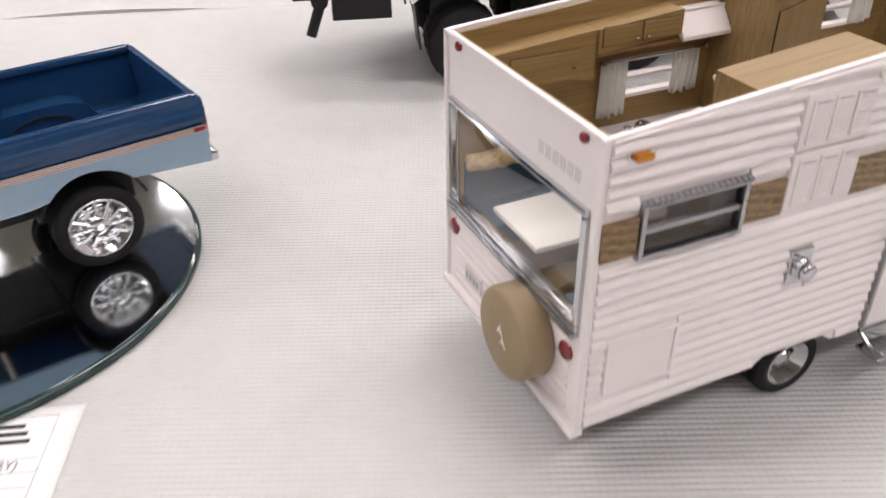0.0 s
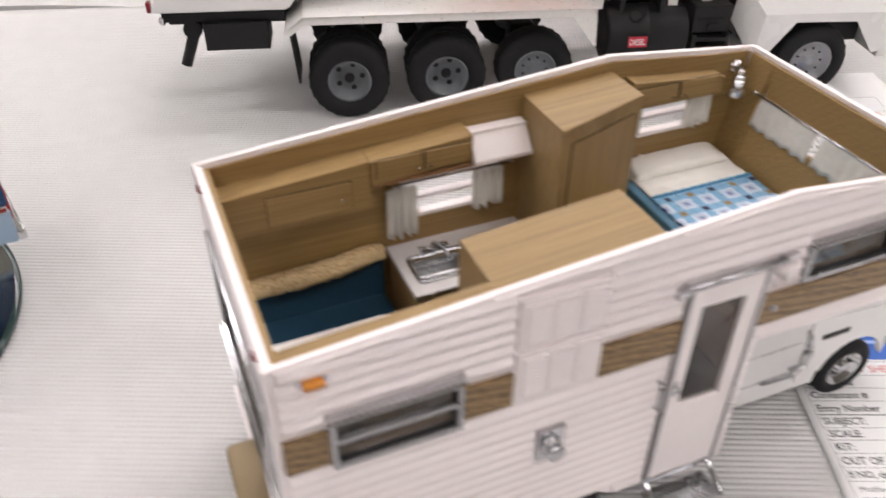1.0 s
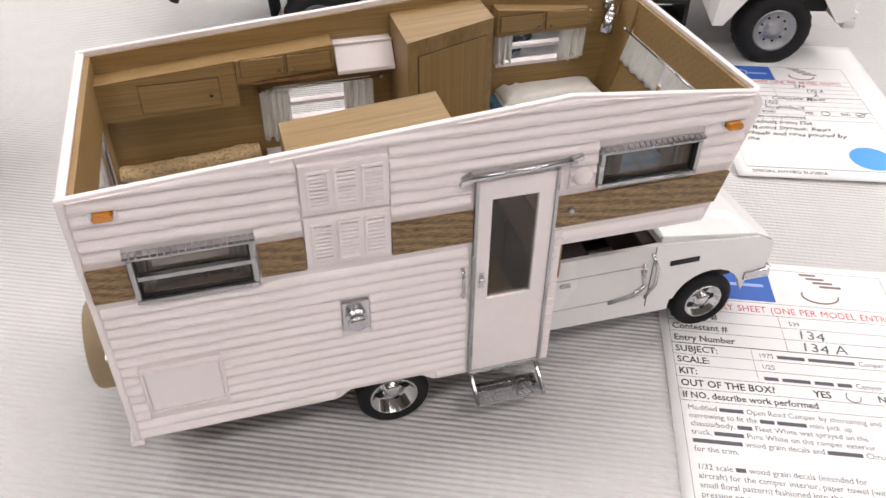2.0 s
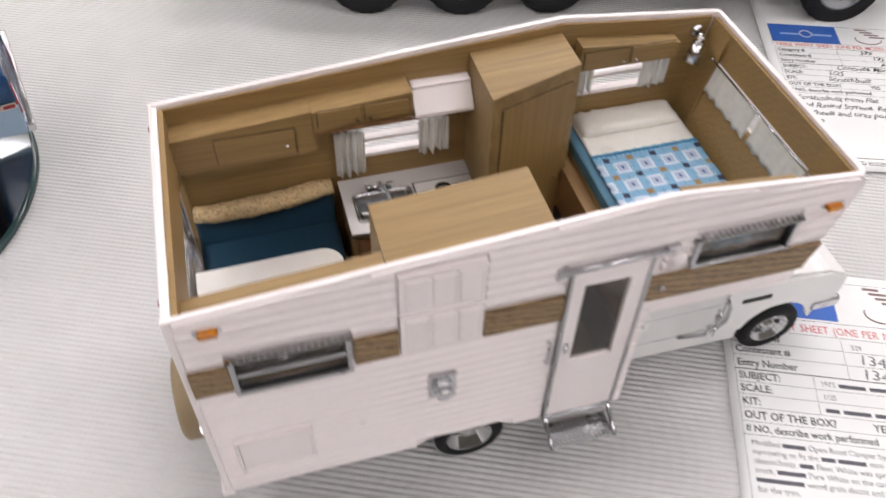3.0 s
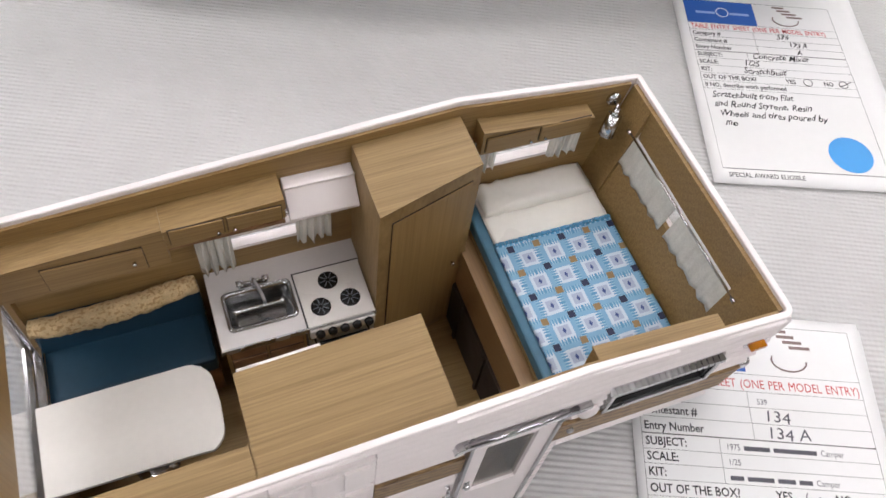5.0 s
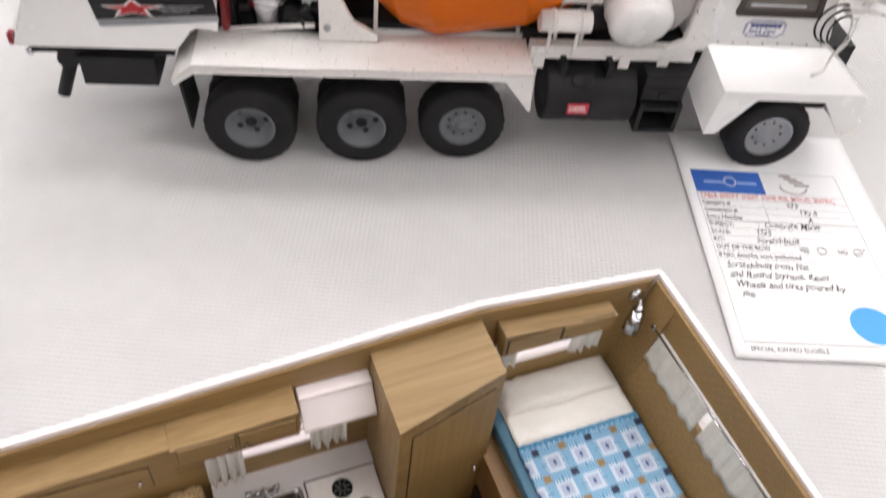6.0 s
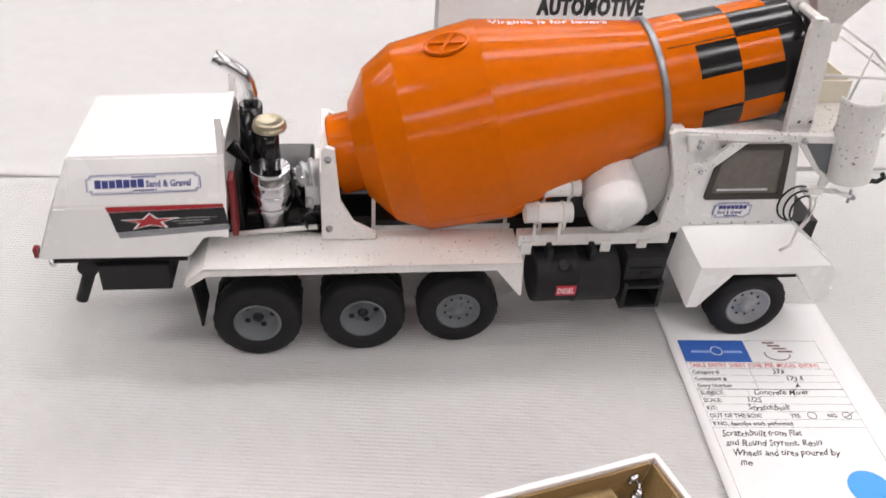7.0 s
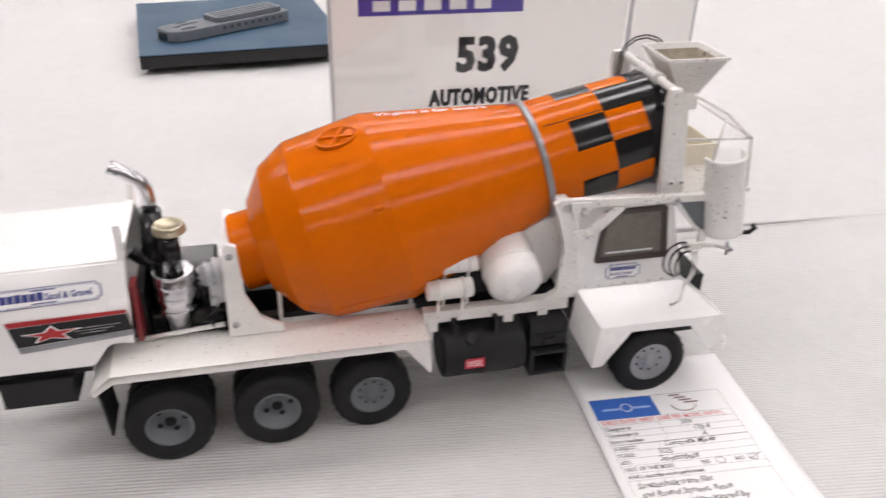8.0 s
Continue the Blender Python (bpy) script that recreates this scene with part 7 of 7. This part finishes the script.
def entry_sheets():
    # sheet of the mixer
    at = mm(251.2, 94.8, 0, 0, 0, -20)
    low = paper("entry_sheet", "white printed sheet lying under the filled-in form", at @ mm(1.6, 1.2, 0.9, 0, 0, 0.6), 91.5, 141.0, 2)
    sh = paper("entry_sheet", "white table entry form filled in by hand, blue dot sticker", at @ mm(0, 0, 1.5), 92.0, 142.0, 1)
    badge(sh, 5.2, 39.6, 96.2, 111.8)
    ys = [111.8, 96.0, 91.4, 86.8, 82.2, 77.4, 72.6, 67.8, 63.0, 58.2, 53.4]
    rules(sh, 5.2, 78.4, ys, [(5.2, 8, 111.8), (78.4, 8, 111.8), (36, 77.4, 91.4), (30, 63, 77.4)], 77.4)
    rules(sh, 5.2, 80, [8.0], [], 8.0)
    text_line(sh, 6.2, 92.4, ["TABLE", "ENTRY", "SHEET", "(ONE", "PER", "MODEL", "ENTRY)"], 4.0, INKR, 0.05, 0.3, 0.76)
    rowsx = (("Category #", 87.8), ("Contestant #", 83.2), ("Entry Number", 78.6), ("SUBJECT:", 73.8), ("SCALE:", 69.0), ("KIT:", 64.2))
    for tx, y in rowsx:
        text_line(sh, 6.2, y, [tx], 3.5, INK, 0.085)
    text_line(sh, 6.2, 59.4, ["OUT OF THE BOX?"], 3.5, INK, 0.085)
    text_line(sh, 45, 59.4, ["YES"], 3.5, INK, 0.085)
    text_line(sh, 63, 59.4, ["NO"], 3.5, INK, 0.085)
    text_line(sh, 6.2, 54.6, ["If NO, describe work performed"], 3.4, INK, 0.085)
    for x in (55.5, 72.5):
        bm = bm_new()
        tube(bm, [(x + 2.1 * math.cos(a * 0.52), 60.7 + 2.1 * math.sin(a * 0.52), 0.05) for a in range(13)], 0.16, 6)
        part("tick_circle", bm, INK, sh)
    bm = bm_new()
    tube(bm, [(70.5, 59.6, 0.1), (72.6, 60.2, 0.1), (76.5, 62.8, 0.1)], 0.2, 6)
    part("pen_stroke", bm, INK, sh)
    for tx, x, y, s in (("539", 47, 87.9, 4.4), ("173 A", 52, 83.3, 4.2), ("A", 55, 78.7, 4.0), ("Concrete Mixer", 32, 73.9, 4.8), ("1/25", 27, 69.0, 4.8), ("Scratchbuilt", 26, 64.1, 4.8), ("Scratchbuilt from Flat", 8, 48.4, 4.9), ("and Round Styrene, Resin", 8, 42.8, 4.9), ("Wheels and tires poured by", 9.5, 37.2, 4.9), ("me", 11, 31.8, 4.9)):
        bm = word(tx, s, 0.075)
        for v in bm.verts:
            v.co = Vector((x + v.co.x * 0.88 + 0.3 * v.co.y + 0.2 * math.sin(v.co.x * 1.1 + v.co.y), y + v.co.y * (1 + 0.12 * math.sin(v.co.x * 0.9)) + 0.35 * math.sin(v.co.x * 0.55 + y), TOPOF))
        part("handwriting", bm, INK, sh)
    bm = bm_new()
    lathe(bm, [(0.02, 9.8), (0.12, 9.8)], Matrix.Translation((64.1, 19.0, 0)), 48)
    part("dot_sticker", bm, DOT, sh, "round blue paper sticker")
    text_line(sh, 7, 3.6, ["SPECIAL AWARD ELIGIBLE"], 3.4, INK, 0.04)
    # sheet of the camper
    yaw = radians(-22.5)
    ox, oy = 168.9 - 90 * math.sin(-yaw), 10.1 - 90 * math.cos(yaw)
    at = mm(ox, oy, 0, 0, 0, -22.5)
    paper("entry_sheet", "white printed sheet lying under the typed form", at @ mm(-1.0, -1.0, 0.5, 0, 0, -0.8), 89, 138.5, 3)
    sh = paper("entry_sheet", "white table entry form with typed description", at @ mm(0, 0, 0.95), 89, 138.5, 4)
    k0 = 5.0
    badge(sh, 3.0, 43.0, 110.6 + k0, 129.4 + k0)
    ys = [v + k0 for v in (129.4, 109.6, 103.0, 97.2, 91.4, 85.4, 80.0, 75.0, 69.8, 64.4, 59.4)]
    rules(sh, 3.0, 84.4, ys, [(3.0, 5, ys[0]), (84.4, 5, ys[0]), (42, ys[5], ys[2]), (29.5, ys[8], ys[5])], ys[5])
    text_line(sh, 4.0, 104.4 + k0, ["TABLE", "ENTRY", "SHEET", "(ONE", "PER", "MODEL", "ENTRY)"], 4.7, INKR, 0.0, 0.3, 0.78)
    for tx, y in (("Category #", 98.4), ("Contestant #", 92.6), ("Entry Number", 86.8), ("SUBJECT:", 81.4), ("SCALE:", 76.2), ("KIT:", 71.0)):
        text_line(sh, 4.0, y + k0, [tx], 4.1, INK, 0.07, 0.4, 0.86)
    text_line(sh, 4.0, 65.6 + k0, ["OUT OF THE BOX?"], 4.1, INK, 0.07, 0.4, 0.86)
    text_line(sh, 46, 65.6 + k0, ["YES"], 4.1, INK, 0.07, 0.4, 0.86)
    text_line(sh, 66, 65.6 + k0, ["NO"], 4.1, INK, 0.07, 0.4, 0.86)
    text_line(sh, 4.0, 60.6 + k0, ["If NO, describe work performed"], 3.7, INK, 0.06, 0.4, 0.86)
    text_line(sh, 45, 98.4 + k0, ["539"], 3.0, INKG)
    text_line(sh, 31.5, 81.4 + k0, ["1975", "~6", "~10", "Camper"], 3.0, INKG)
    text_line(sh, 31.5, 76.2 + k0, ["1/25"], 3.0, INKG)
    text_line(sh, 31.5, 71.0 + k0, ["~3", "~6", "~4", "~3", "Camper"], 3.0, INKG)
    for tx, x, y, s in (("134", 46.5, 92.2, 5.8), ("134 A", 46.5, 86.2, 5.8)):
        bm = word(tx, s, 0.0)
        for v in bm.verts:
            v.co = Vector((x + v.co.x * 1.1 + 0.1 * v.co.y, y + k0 + v.co.y + 0.3 * math.sin(v.co.x * 0.6), TOPOF))
        part("handwriting", bm, INKG, sh)
    bm = bm_new()
    tube(bm, [(58.5 + 2.3 * math.cos(2.4 + b * 0.45), 67.0 + k0 + 2.3 * math.sin(2.4 + b * 0.45), 0.05) for b in range(10)], 0.16, 6)
    part("tick_circle", bm, INKG, sh)
    lines = ("Modified ~5 Open Road Camper by shortening and", "narrowing to fit the ~3 ~6 mini pick up", "chassis/body. ~3 Fleet White was sprayed on the", "truck, ~6 Pure White on the camper exterior.", "~10 wood grain decals and ~7 Chrome", "for the trim.", "",
             "1/32 scale ~2 wood grain decals (intended for", "aircraft) for the camper interior, paper towel (with", "small floral pattern) fashioned into the curtains,", "pressing on corrugated ~9")
    for k, tx in enumerate(lines):
        if tx:
            text_line(sh, 5.0, 55.6 + k0 - k * 3.25, tx.split(" "), 2.95, INKG, 0.0, 0.28, 0.88)
    # sheet beside the blue pickup
    sh = paper("entry_sheet", "white printed entry form beside the mirror base", mm(-241.6, -20.2, 0.4, 0, 0, -18.4), 88, 138, 6)
    rules(sh, 4, 81.3, [134.5, 118.4, 113.2, 108], [(81.3, 5, 134.5)], 0)
    for k in range(3):
        bar(sh, 60 + k * 3, 73 + k * 1.5, 130 - k * 3.0, 131.6 - k * 3.0, INK, FLAT, "print_bar", 0.05)
    text_line(sh, 62.5, 114.4, ["ENTRY)"], 4.6, INKG, 0.04)


# ---- sign on the table behind ----
def sign():
    s = thing("sign_stand", "white category sign in a clear acrylic holder", "sign", mm(91, 259, 0, 0, 0, math.degrees(-0.28536)) @ mm(0, 250, -3.9))
    bm = bm_new()
    box(bm, 111, 329, 0, 0.6, 4, 284)
    pg = part("sign_page", bm, SIGNPAPER, s)
    bm = bm_new()
    box(bm, 109, 331, -2.2, -0.2, 3, 286)
    p = part("acrylic_front", bm, PANE, s)
    p.visible_shadow = False
    bm = bm_new()
    prism(bm, [(332.5, 0.0), (333.5, 0.0), (420, 60), (419, 60.6)], 3, 285, "z")
    part("side_page", bm, SIGNPAPER, s)
    edgem = mat("acrylic_edge_grey", (0.55, 0.55, 0.57), 0.2)
    for u, v in ((110, -1.2), (331.5, -1.2), (419.5, 60)):
        bm = bm_new()
        box(bm, u - 1.2, u + 1.2, v - 1.4, v + 1.4, 2, 286, 0.4)
        part("holder_edge", bm, edgem, s)
    bm = bm_new()
    box(bm, 108, 420, -6, 64, 0, 3.2, 0.5)
    part("holder_base", bm, PAPER, s)
    bm = bm_new()
    box(bm, 130, 248, -0.3, 0.1, 150, 200)
    part("sign_header", bm, PURPLE, pg)
    for k in range(5):
        bar(pg, 140 + k * 18, 152 + k * 18, 153, 160, PAPER, Matrix.Translation((0, -0.35, 0)) @ pose(0, 0, 0, 90, 0, 0), "header_bar", 0.2)
    up = pose(0, 0, 0, 90, 0, 0)
    letters("539", 33.5, INK, pg, Matrix.Translation((199.6, -0.4, 109)) @ up, 1.5, 0.84, spacing=1.13)
    letters("539", 33.5, INK, pg, Matrix.Translation((200.6, -0.43, 109)) @ up, 1.5, 0.84, spacing=1.13)
    letters("AUTOMOTIVE", 16.5, INK, pg, Matrix.Translation((180.6, -0.4, 83.5)) @ up, 0.8, 0.655, spacing=1.14)
    letters("AUTOMOTIVE", 16.5, INK, pg, Matrix.Translation((181.2, -0.43, 83.5)) @ up, 0.8, 0.655, spacing=1.14)
    # grey model on a blue board
    b = thing("display_board", "dark blue display board with black edge", "display board", mm(233, 887, -1.0, 0, 0, -11))
    part("top_panel", *board(), b)
    bm = bm_new()
    box(bm, -22, 218, 0, 260, 0, 14.6, 1.0)
    part("edge_block", bm, GBLACK, b)
    m = thing("grey_model", "grey unpainted plastic model lying on the blue board", "scale model", mm(233, 887, -1.0, 0, 0, -11) @ mm(16, 40, 16.2, 0, 0, 29))
    bm = bm_new()
    prism(bm, [(0, 7), (7, 0), (24, -4), (168, -4), (172, 4), (172, 32), (166, 38), (10, 38), (0, 32)], 0, 13, "z", 1.6)
    part("hull", bm, PGREY, m)
    bm = bm_new()
    box(bm, -0.6, 4.0, 9.5, 30.0, 1.0, 9.6, 0.6)
    part("bow_opening", bm, GBLACK, m)
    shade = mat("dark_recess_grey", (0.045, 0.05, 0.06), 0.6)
    for x, y, rx, ry in ((26, 4.6, 11, 4.6), (20, 19, 4.4, 2.8), (31, 23, 7, 2.4), (44, 24, 7, 2.4), (34, 33, 9, 1.8)):
        bm = bm_new()
        lathe(bm, [(12.9, 1.0), (13.25, 1.0), (13.25, 0.82), (13.1, 0.8), (13.1, 0.02)], Matrix.Translation((x, y, 0)) @ Matrix.Diagonal((rx, ry, 1, 1)), 24)
        part("deck_hatch", bm, shade, m)
    bm = bm_new()
    prism(bm, [(64, 6), (70, 2), (160, 2), (163, 6), (163, 30), (158, 34), (68, 34), (64, 30)], 12.8, 19.0, "z", 0.8)
    dh = part("deckhouse", bm, PGREY, m)
    for k in range(8):
        for v in (8, 17, 26):
            bm = bm_new()
            box(bm, 71 + k * 11, 79 + k * 11, v - 1.4, v + 1.4, 18.9, 19.3)
            part("grating_slot", bm, shade, dh)
    for k in range(9):
        bm = bm_new()
        lathe(bm, [(0, 2.3), (0.5, 2.3), (0.5, 1.7), (0.3, 1.6)], Matrix.Translation((70 + k * 10.5, -3.8, 8)) @ pose(0, 0, 0, 90, 0, 0), 14)
        part("porthole", bm, shade, m)


def board():
    bm = bm_new()
    box(bm, -22, 218, 0, 260, 14.7, 16, 0.3)
    return bm, mat("blue_board", (0.026, 0.068, 0.122), 0.5, 0, 0.12, 12, 0.1, 60)


# ---- blue pickup on its mirror ----
def blue_pickup():
    bm = bm_new()
    lathe(bm, [(0.2, 90.2), (3.2, 90.2)], Matrix.Translation((0, 0, 0)), 128)
    d = thing("mirror_base", "round smoked mirror lying under the blue pickup", "display base", mm(-158, 174.6, 0))
    part("mirror_disc", bm, MIRROR, d)
    bm = bm_new()
    lathe(bm, [(0.2, 90.25), (0.2, 91.7), (0.6, 92.2), (2.4, 92.2), (3.0, 91.5), (3.2, 90.25)], Matrix.Translation((0, 0, 0)), 128, caps=False)
    part("bevelled_edge", bm, GEDGE, d, "dark green glass edge")
    t = thing("blue_pickup", "two-tone blue model pickup with an empty bed, chrome wheels", "pickup truck", mm(-59.5, 158.5, 3.3, 0, 0, 13))
    # local: x towards the tail is 0, cab towards -x; near side y = 0
    Wd = 72.0
    L = -210.0
    arch = lambda cx: [(x, z) for x, z in arc((cx, 20.0), 18.5, 20, 160, 14) if z > 31.0]
    low = [(1.5, 29.5), (-4, 30)] + arch(-41) + [(-62, 31), (-150, 30)] + arch(-172) + [(-196, 30), (-210, 31), (-210, 42), (2.2, 42)]
    for y0, y1 in ((0, 2.2), (Wd - 2.2, Wd)):
        bm = bm_new()
        prism(bm, low, y0, y1, "y", 0.25)
        part("lower_side", bm, SKYB, t, "light blue lower body")
        bm = bm_new()
        out, sg = (y0, 1) if y0 == 0 else (y1, -1)
        prof = [(out + sg * v, z) for v, z in ((0.5, 44.2), (-0.3, 45.4), (-0.7, 47.2), (-0.6, 49.4), (0.1, 50.6), (0.2, 51.6), (0.9, 53.6), (1.8, 54.9), (2.9, 55.2), (2.9, 44.2))]
        prism(bm, prof, -210, 0.6, "x", 0.12)
        prism(bm, [(out + sg * (0.2 + 0.85 * (v - 0.2)), 44.4 + (z - 44.4) * 0.96) for v, z in ((0.5, 44.4), (-0.2, 47.2), (0.1, 50.6), (0.9, 53.4), (2.7, 54.6), (2.7, 44.4))], 0.5, 2.2, "x", 0.2)
        part("upper_side", bm, NAVY, t, "dark blue upper body")
        bm = bm_new()
        yy = -0.4 if y0 == 0 else Wd - 0.1
        box(bm, -210, 1.5, yy, yy + 0.5, 41.9, 44.4)
        tm = part("side_trim", bm, CHROME, t)
        for za in (42.2, 43.0, 43.8):
            bm = bm_new()
            box(bm, -210, 1.0, yy - 0.1, yy + 0.6, za, za + 0.3)
            part("trim_stripe", bm, COPPER, tm)
    for ya in (1.4, Wd - 5.4):
        bm = bm_new()
        box(bm, -78, -0.5, ya, ya + 4.0, 52.8, 55.5, 1.1)
        part("bed_rail", bm, NAVY, t)
    bm = bm_new()
    prism(bm, [(-80, 2.2), (-60, 2.2), (-60, 14.5), (-22, 14.5), (-22, 2.2), (-1, 2.2), (-1, Wd - 2.2), (-22, Wd - 2.2), (-22, Wd - 14.5), (-60, Wd - 14.5), (-60, Wd - 2.2), (-80, Wd - 2.2)], 32, 34, "z")
    bf = part("bed_floor", bm, NAVY, t)
    for k in range(8):
        bm = bm_new()
        box(bm, -79, -2, 15.4 + k * 5.6, 17.4 + k * 5.6, 33.9, 34.5)
        part("floor_rib", bm, NAVY, bf)
    for y in (3.3, Wd - 14.3):
        bm = bm_new()
        prism(bm, [(-62, 34.05), (-58, 39.6), (-52, 42.0), (-30, 42.0), (-24, 39.6), (-20, 34.05), (-28, 34.05)] + arc((-41, 20.0), 19.2, 48, 132, 10) + [(-54, 34.05)], y, y + 11.0, "y")
        yi = y + 10.2 if y < 30 else y - 0.3
        prism(bm, [(-61, 34.05), (-57.6, 39.2), (-51.8, 41.6), (-30.2, 41.6), (-24.4, 39.2), (-21, 34.05)], yi, yi + 1.1, "y")
        part("wheel_housing", bm, NAVY, t)
        bm = bm_new()
        yy = 2.3 if y < 30 else Wd - 3.2
        prism(bm, [(-79, 34.05), (-79, 53.4), (-1.0, 53.4), (-1.0, 34.05), (-28, 34.05)] + arc((-41, 20.0), 19.2, 48, 132, 10) + [(-54, 34.05)], yy, yy + 0.9, "y")
        part("bed_side_panel", bm, NAVY, t)
    bm = bm_new()
    box(bm, -1.0, 1.8, 2.2, Wd - 2.2, 31, 54.6, 0.8)
    part("tailgate", bm, NAVY, t)
    bm = bm_new()
    box(bm, -82, -79, 2.2, Wd - 2.2, 32, 55, 0.6)
    part("bed_front", bm, NAVY, t)
    for b in ((1.4, 2.8, 1.2, 4.4, 38.2, 50, 0.4), (1.4, 2.8, Wd - 4.4, Wd - 1.2, 38.2, 50, 0.4), (-3.0, 1.2, -0.65, -0.1, 42.4, 43.8, 0.15)):
        bm = bm_new()
        box(bm, *b)
        part("tail_lamp", bm, RED, t)
    bm = bm_new()
    box(bm, 1.6, 4.8, 0.5, Wd - 0.5, 29.0, 33.0, 1.0)
    part("rear_bumper", bm, CHROME, t)
    # cab ahead of the bed
    bm = bm_new()
    prism(bm, [(-83, 53), (-85, 78), (-90, 81), (-122, 81), (-128, 79), (-142, 54)], 6, Wd - 6, "y", 1.5)
    cabp = part("cab", bm, NAVY, t)
    bm = bm_new()
    prism(bm, [(-89, 57), (-90, 76), (-121, 76), (-132, 57)], 5.6, 6.1, "y")
    prism(bm, [(-89, 57), (-90, 76), (-121, 76), (-132, 57)], Wd - 6.1, Wd - 5.6, "y")
    part("cab_window", bm, DGLASS, cabp)
    bm = bm_new()
    prism(bm, [(-142, 52), (-142, 55), (-206, 51), (-209, 48), (-209, 40), (-142, 40)], 2.2, Wd - 2.2, "y", 0.8)
    part("hood", bm, NAVY, t)
    bm = bm_new()
    box(bm, -209, -26, 16, Wd - 16, 20, 28)
    part("chassis", bm, BLACK, t)
    for cx in (-41, -172):
        for ya, yb in ((2.25, 15.5), (Wd - 15.5, Wd - 2.25)):
            bm = bm_new()
            ring = arc((cx, 20.0), 18.9, 14, 166, 18) + arc((cx, 20.0), 18.0, 166, 14, 18)
            prism(bm, ring, ya, yb, "y")
            part("wheel_arch_liner", bm, BLACK, t)
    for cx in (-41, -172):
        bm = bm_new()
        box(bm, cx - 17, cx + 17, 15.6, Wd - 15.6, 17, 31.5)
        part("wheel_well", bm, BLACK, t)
        bm = bm_new()
        rod(bm, (cx, 8, 15.4), (cx, Wd - 8, 15.4), 2)
        part("axle", bm, BLACK, t)
    for cx in (-41.0, -172.0):
        for y, nr in ((8.2, True), (Wd - 8.2, False)):
            w = wheel(t, (cx, y, 15.4), 15.4, 11.5, 11.4, RIMC, 2.6, nr, 0.0, 5, "wheel", hub=0.6, holes=False)
            m_ = Matrix.Translation((cx, y, 15.4)) @ pose(0, 0, 0, 90 if nr else -90, 0, 0)
            bm = bm_new()
            for k in range(12):
                q = m_ @ pose(0, 0, 0, 0, 0, 30 * k) @ Matrix.Translation((0, 0, 3.3))
                box(bm, 2.0, 10.3, -0.6, 0.6, -0.5, 0.9, 0.2, q)
            part("spokes", bm, CHROME, w)


PGREY = mat("grey_plastic", (0.13, 0.145, 0.165), 0.36, 0, 0.1, 60, 0.1, 200)
COPPER = mat("copper_stripe", (0.30, 0.12, 0.06), 0.4, 0, 0.1, 90)
PURPLE = mat("purple_print", (0.07, 0.05, 0.34), 0.6, 0, 0.05, 60)
DOTL = mat("pale_blue_print", (0.35, 0.48, 0.78), 0.6, 0, 0.05, 60)
INKG2 = mat("grey_brown_print", (0.22, 0.16, 0.15), 0.6, 0, 0.1, 200)
entry_sheets()
sign()
blue_pickup()
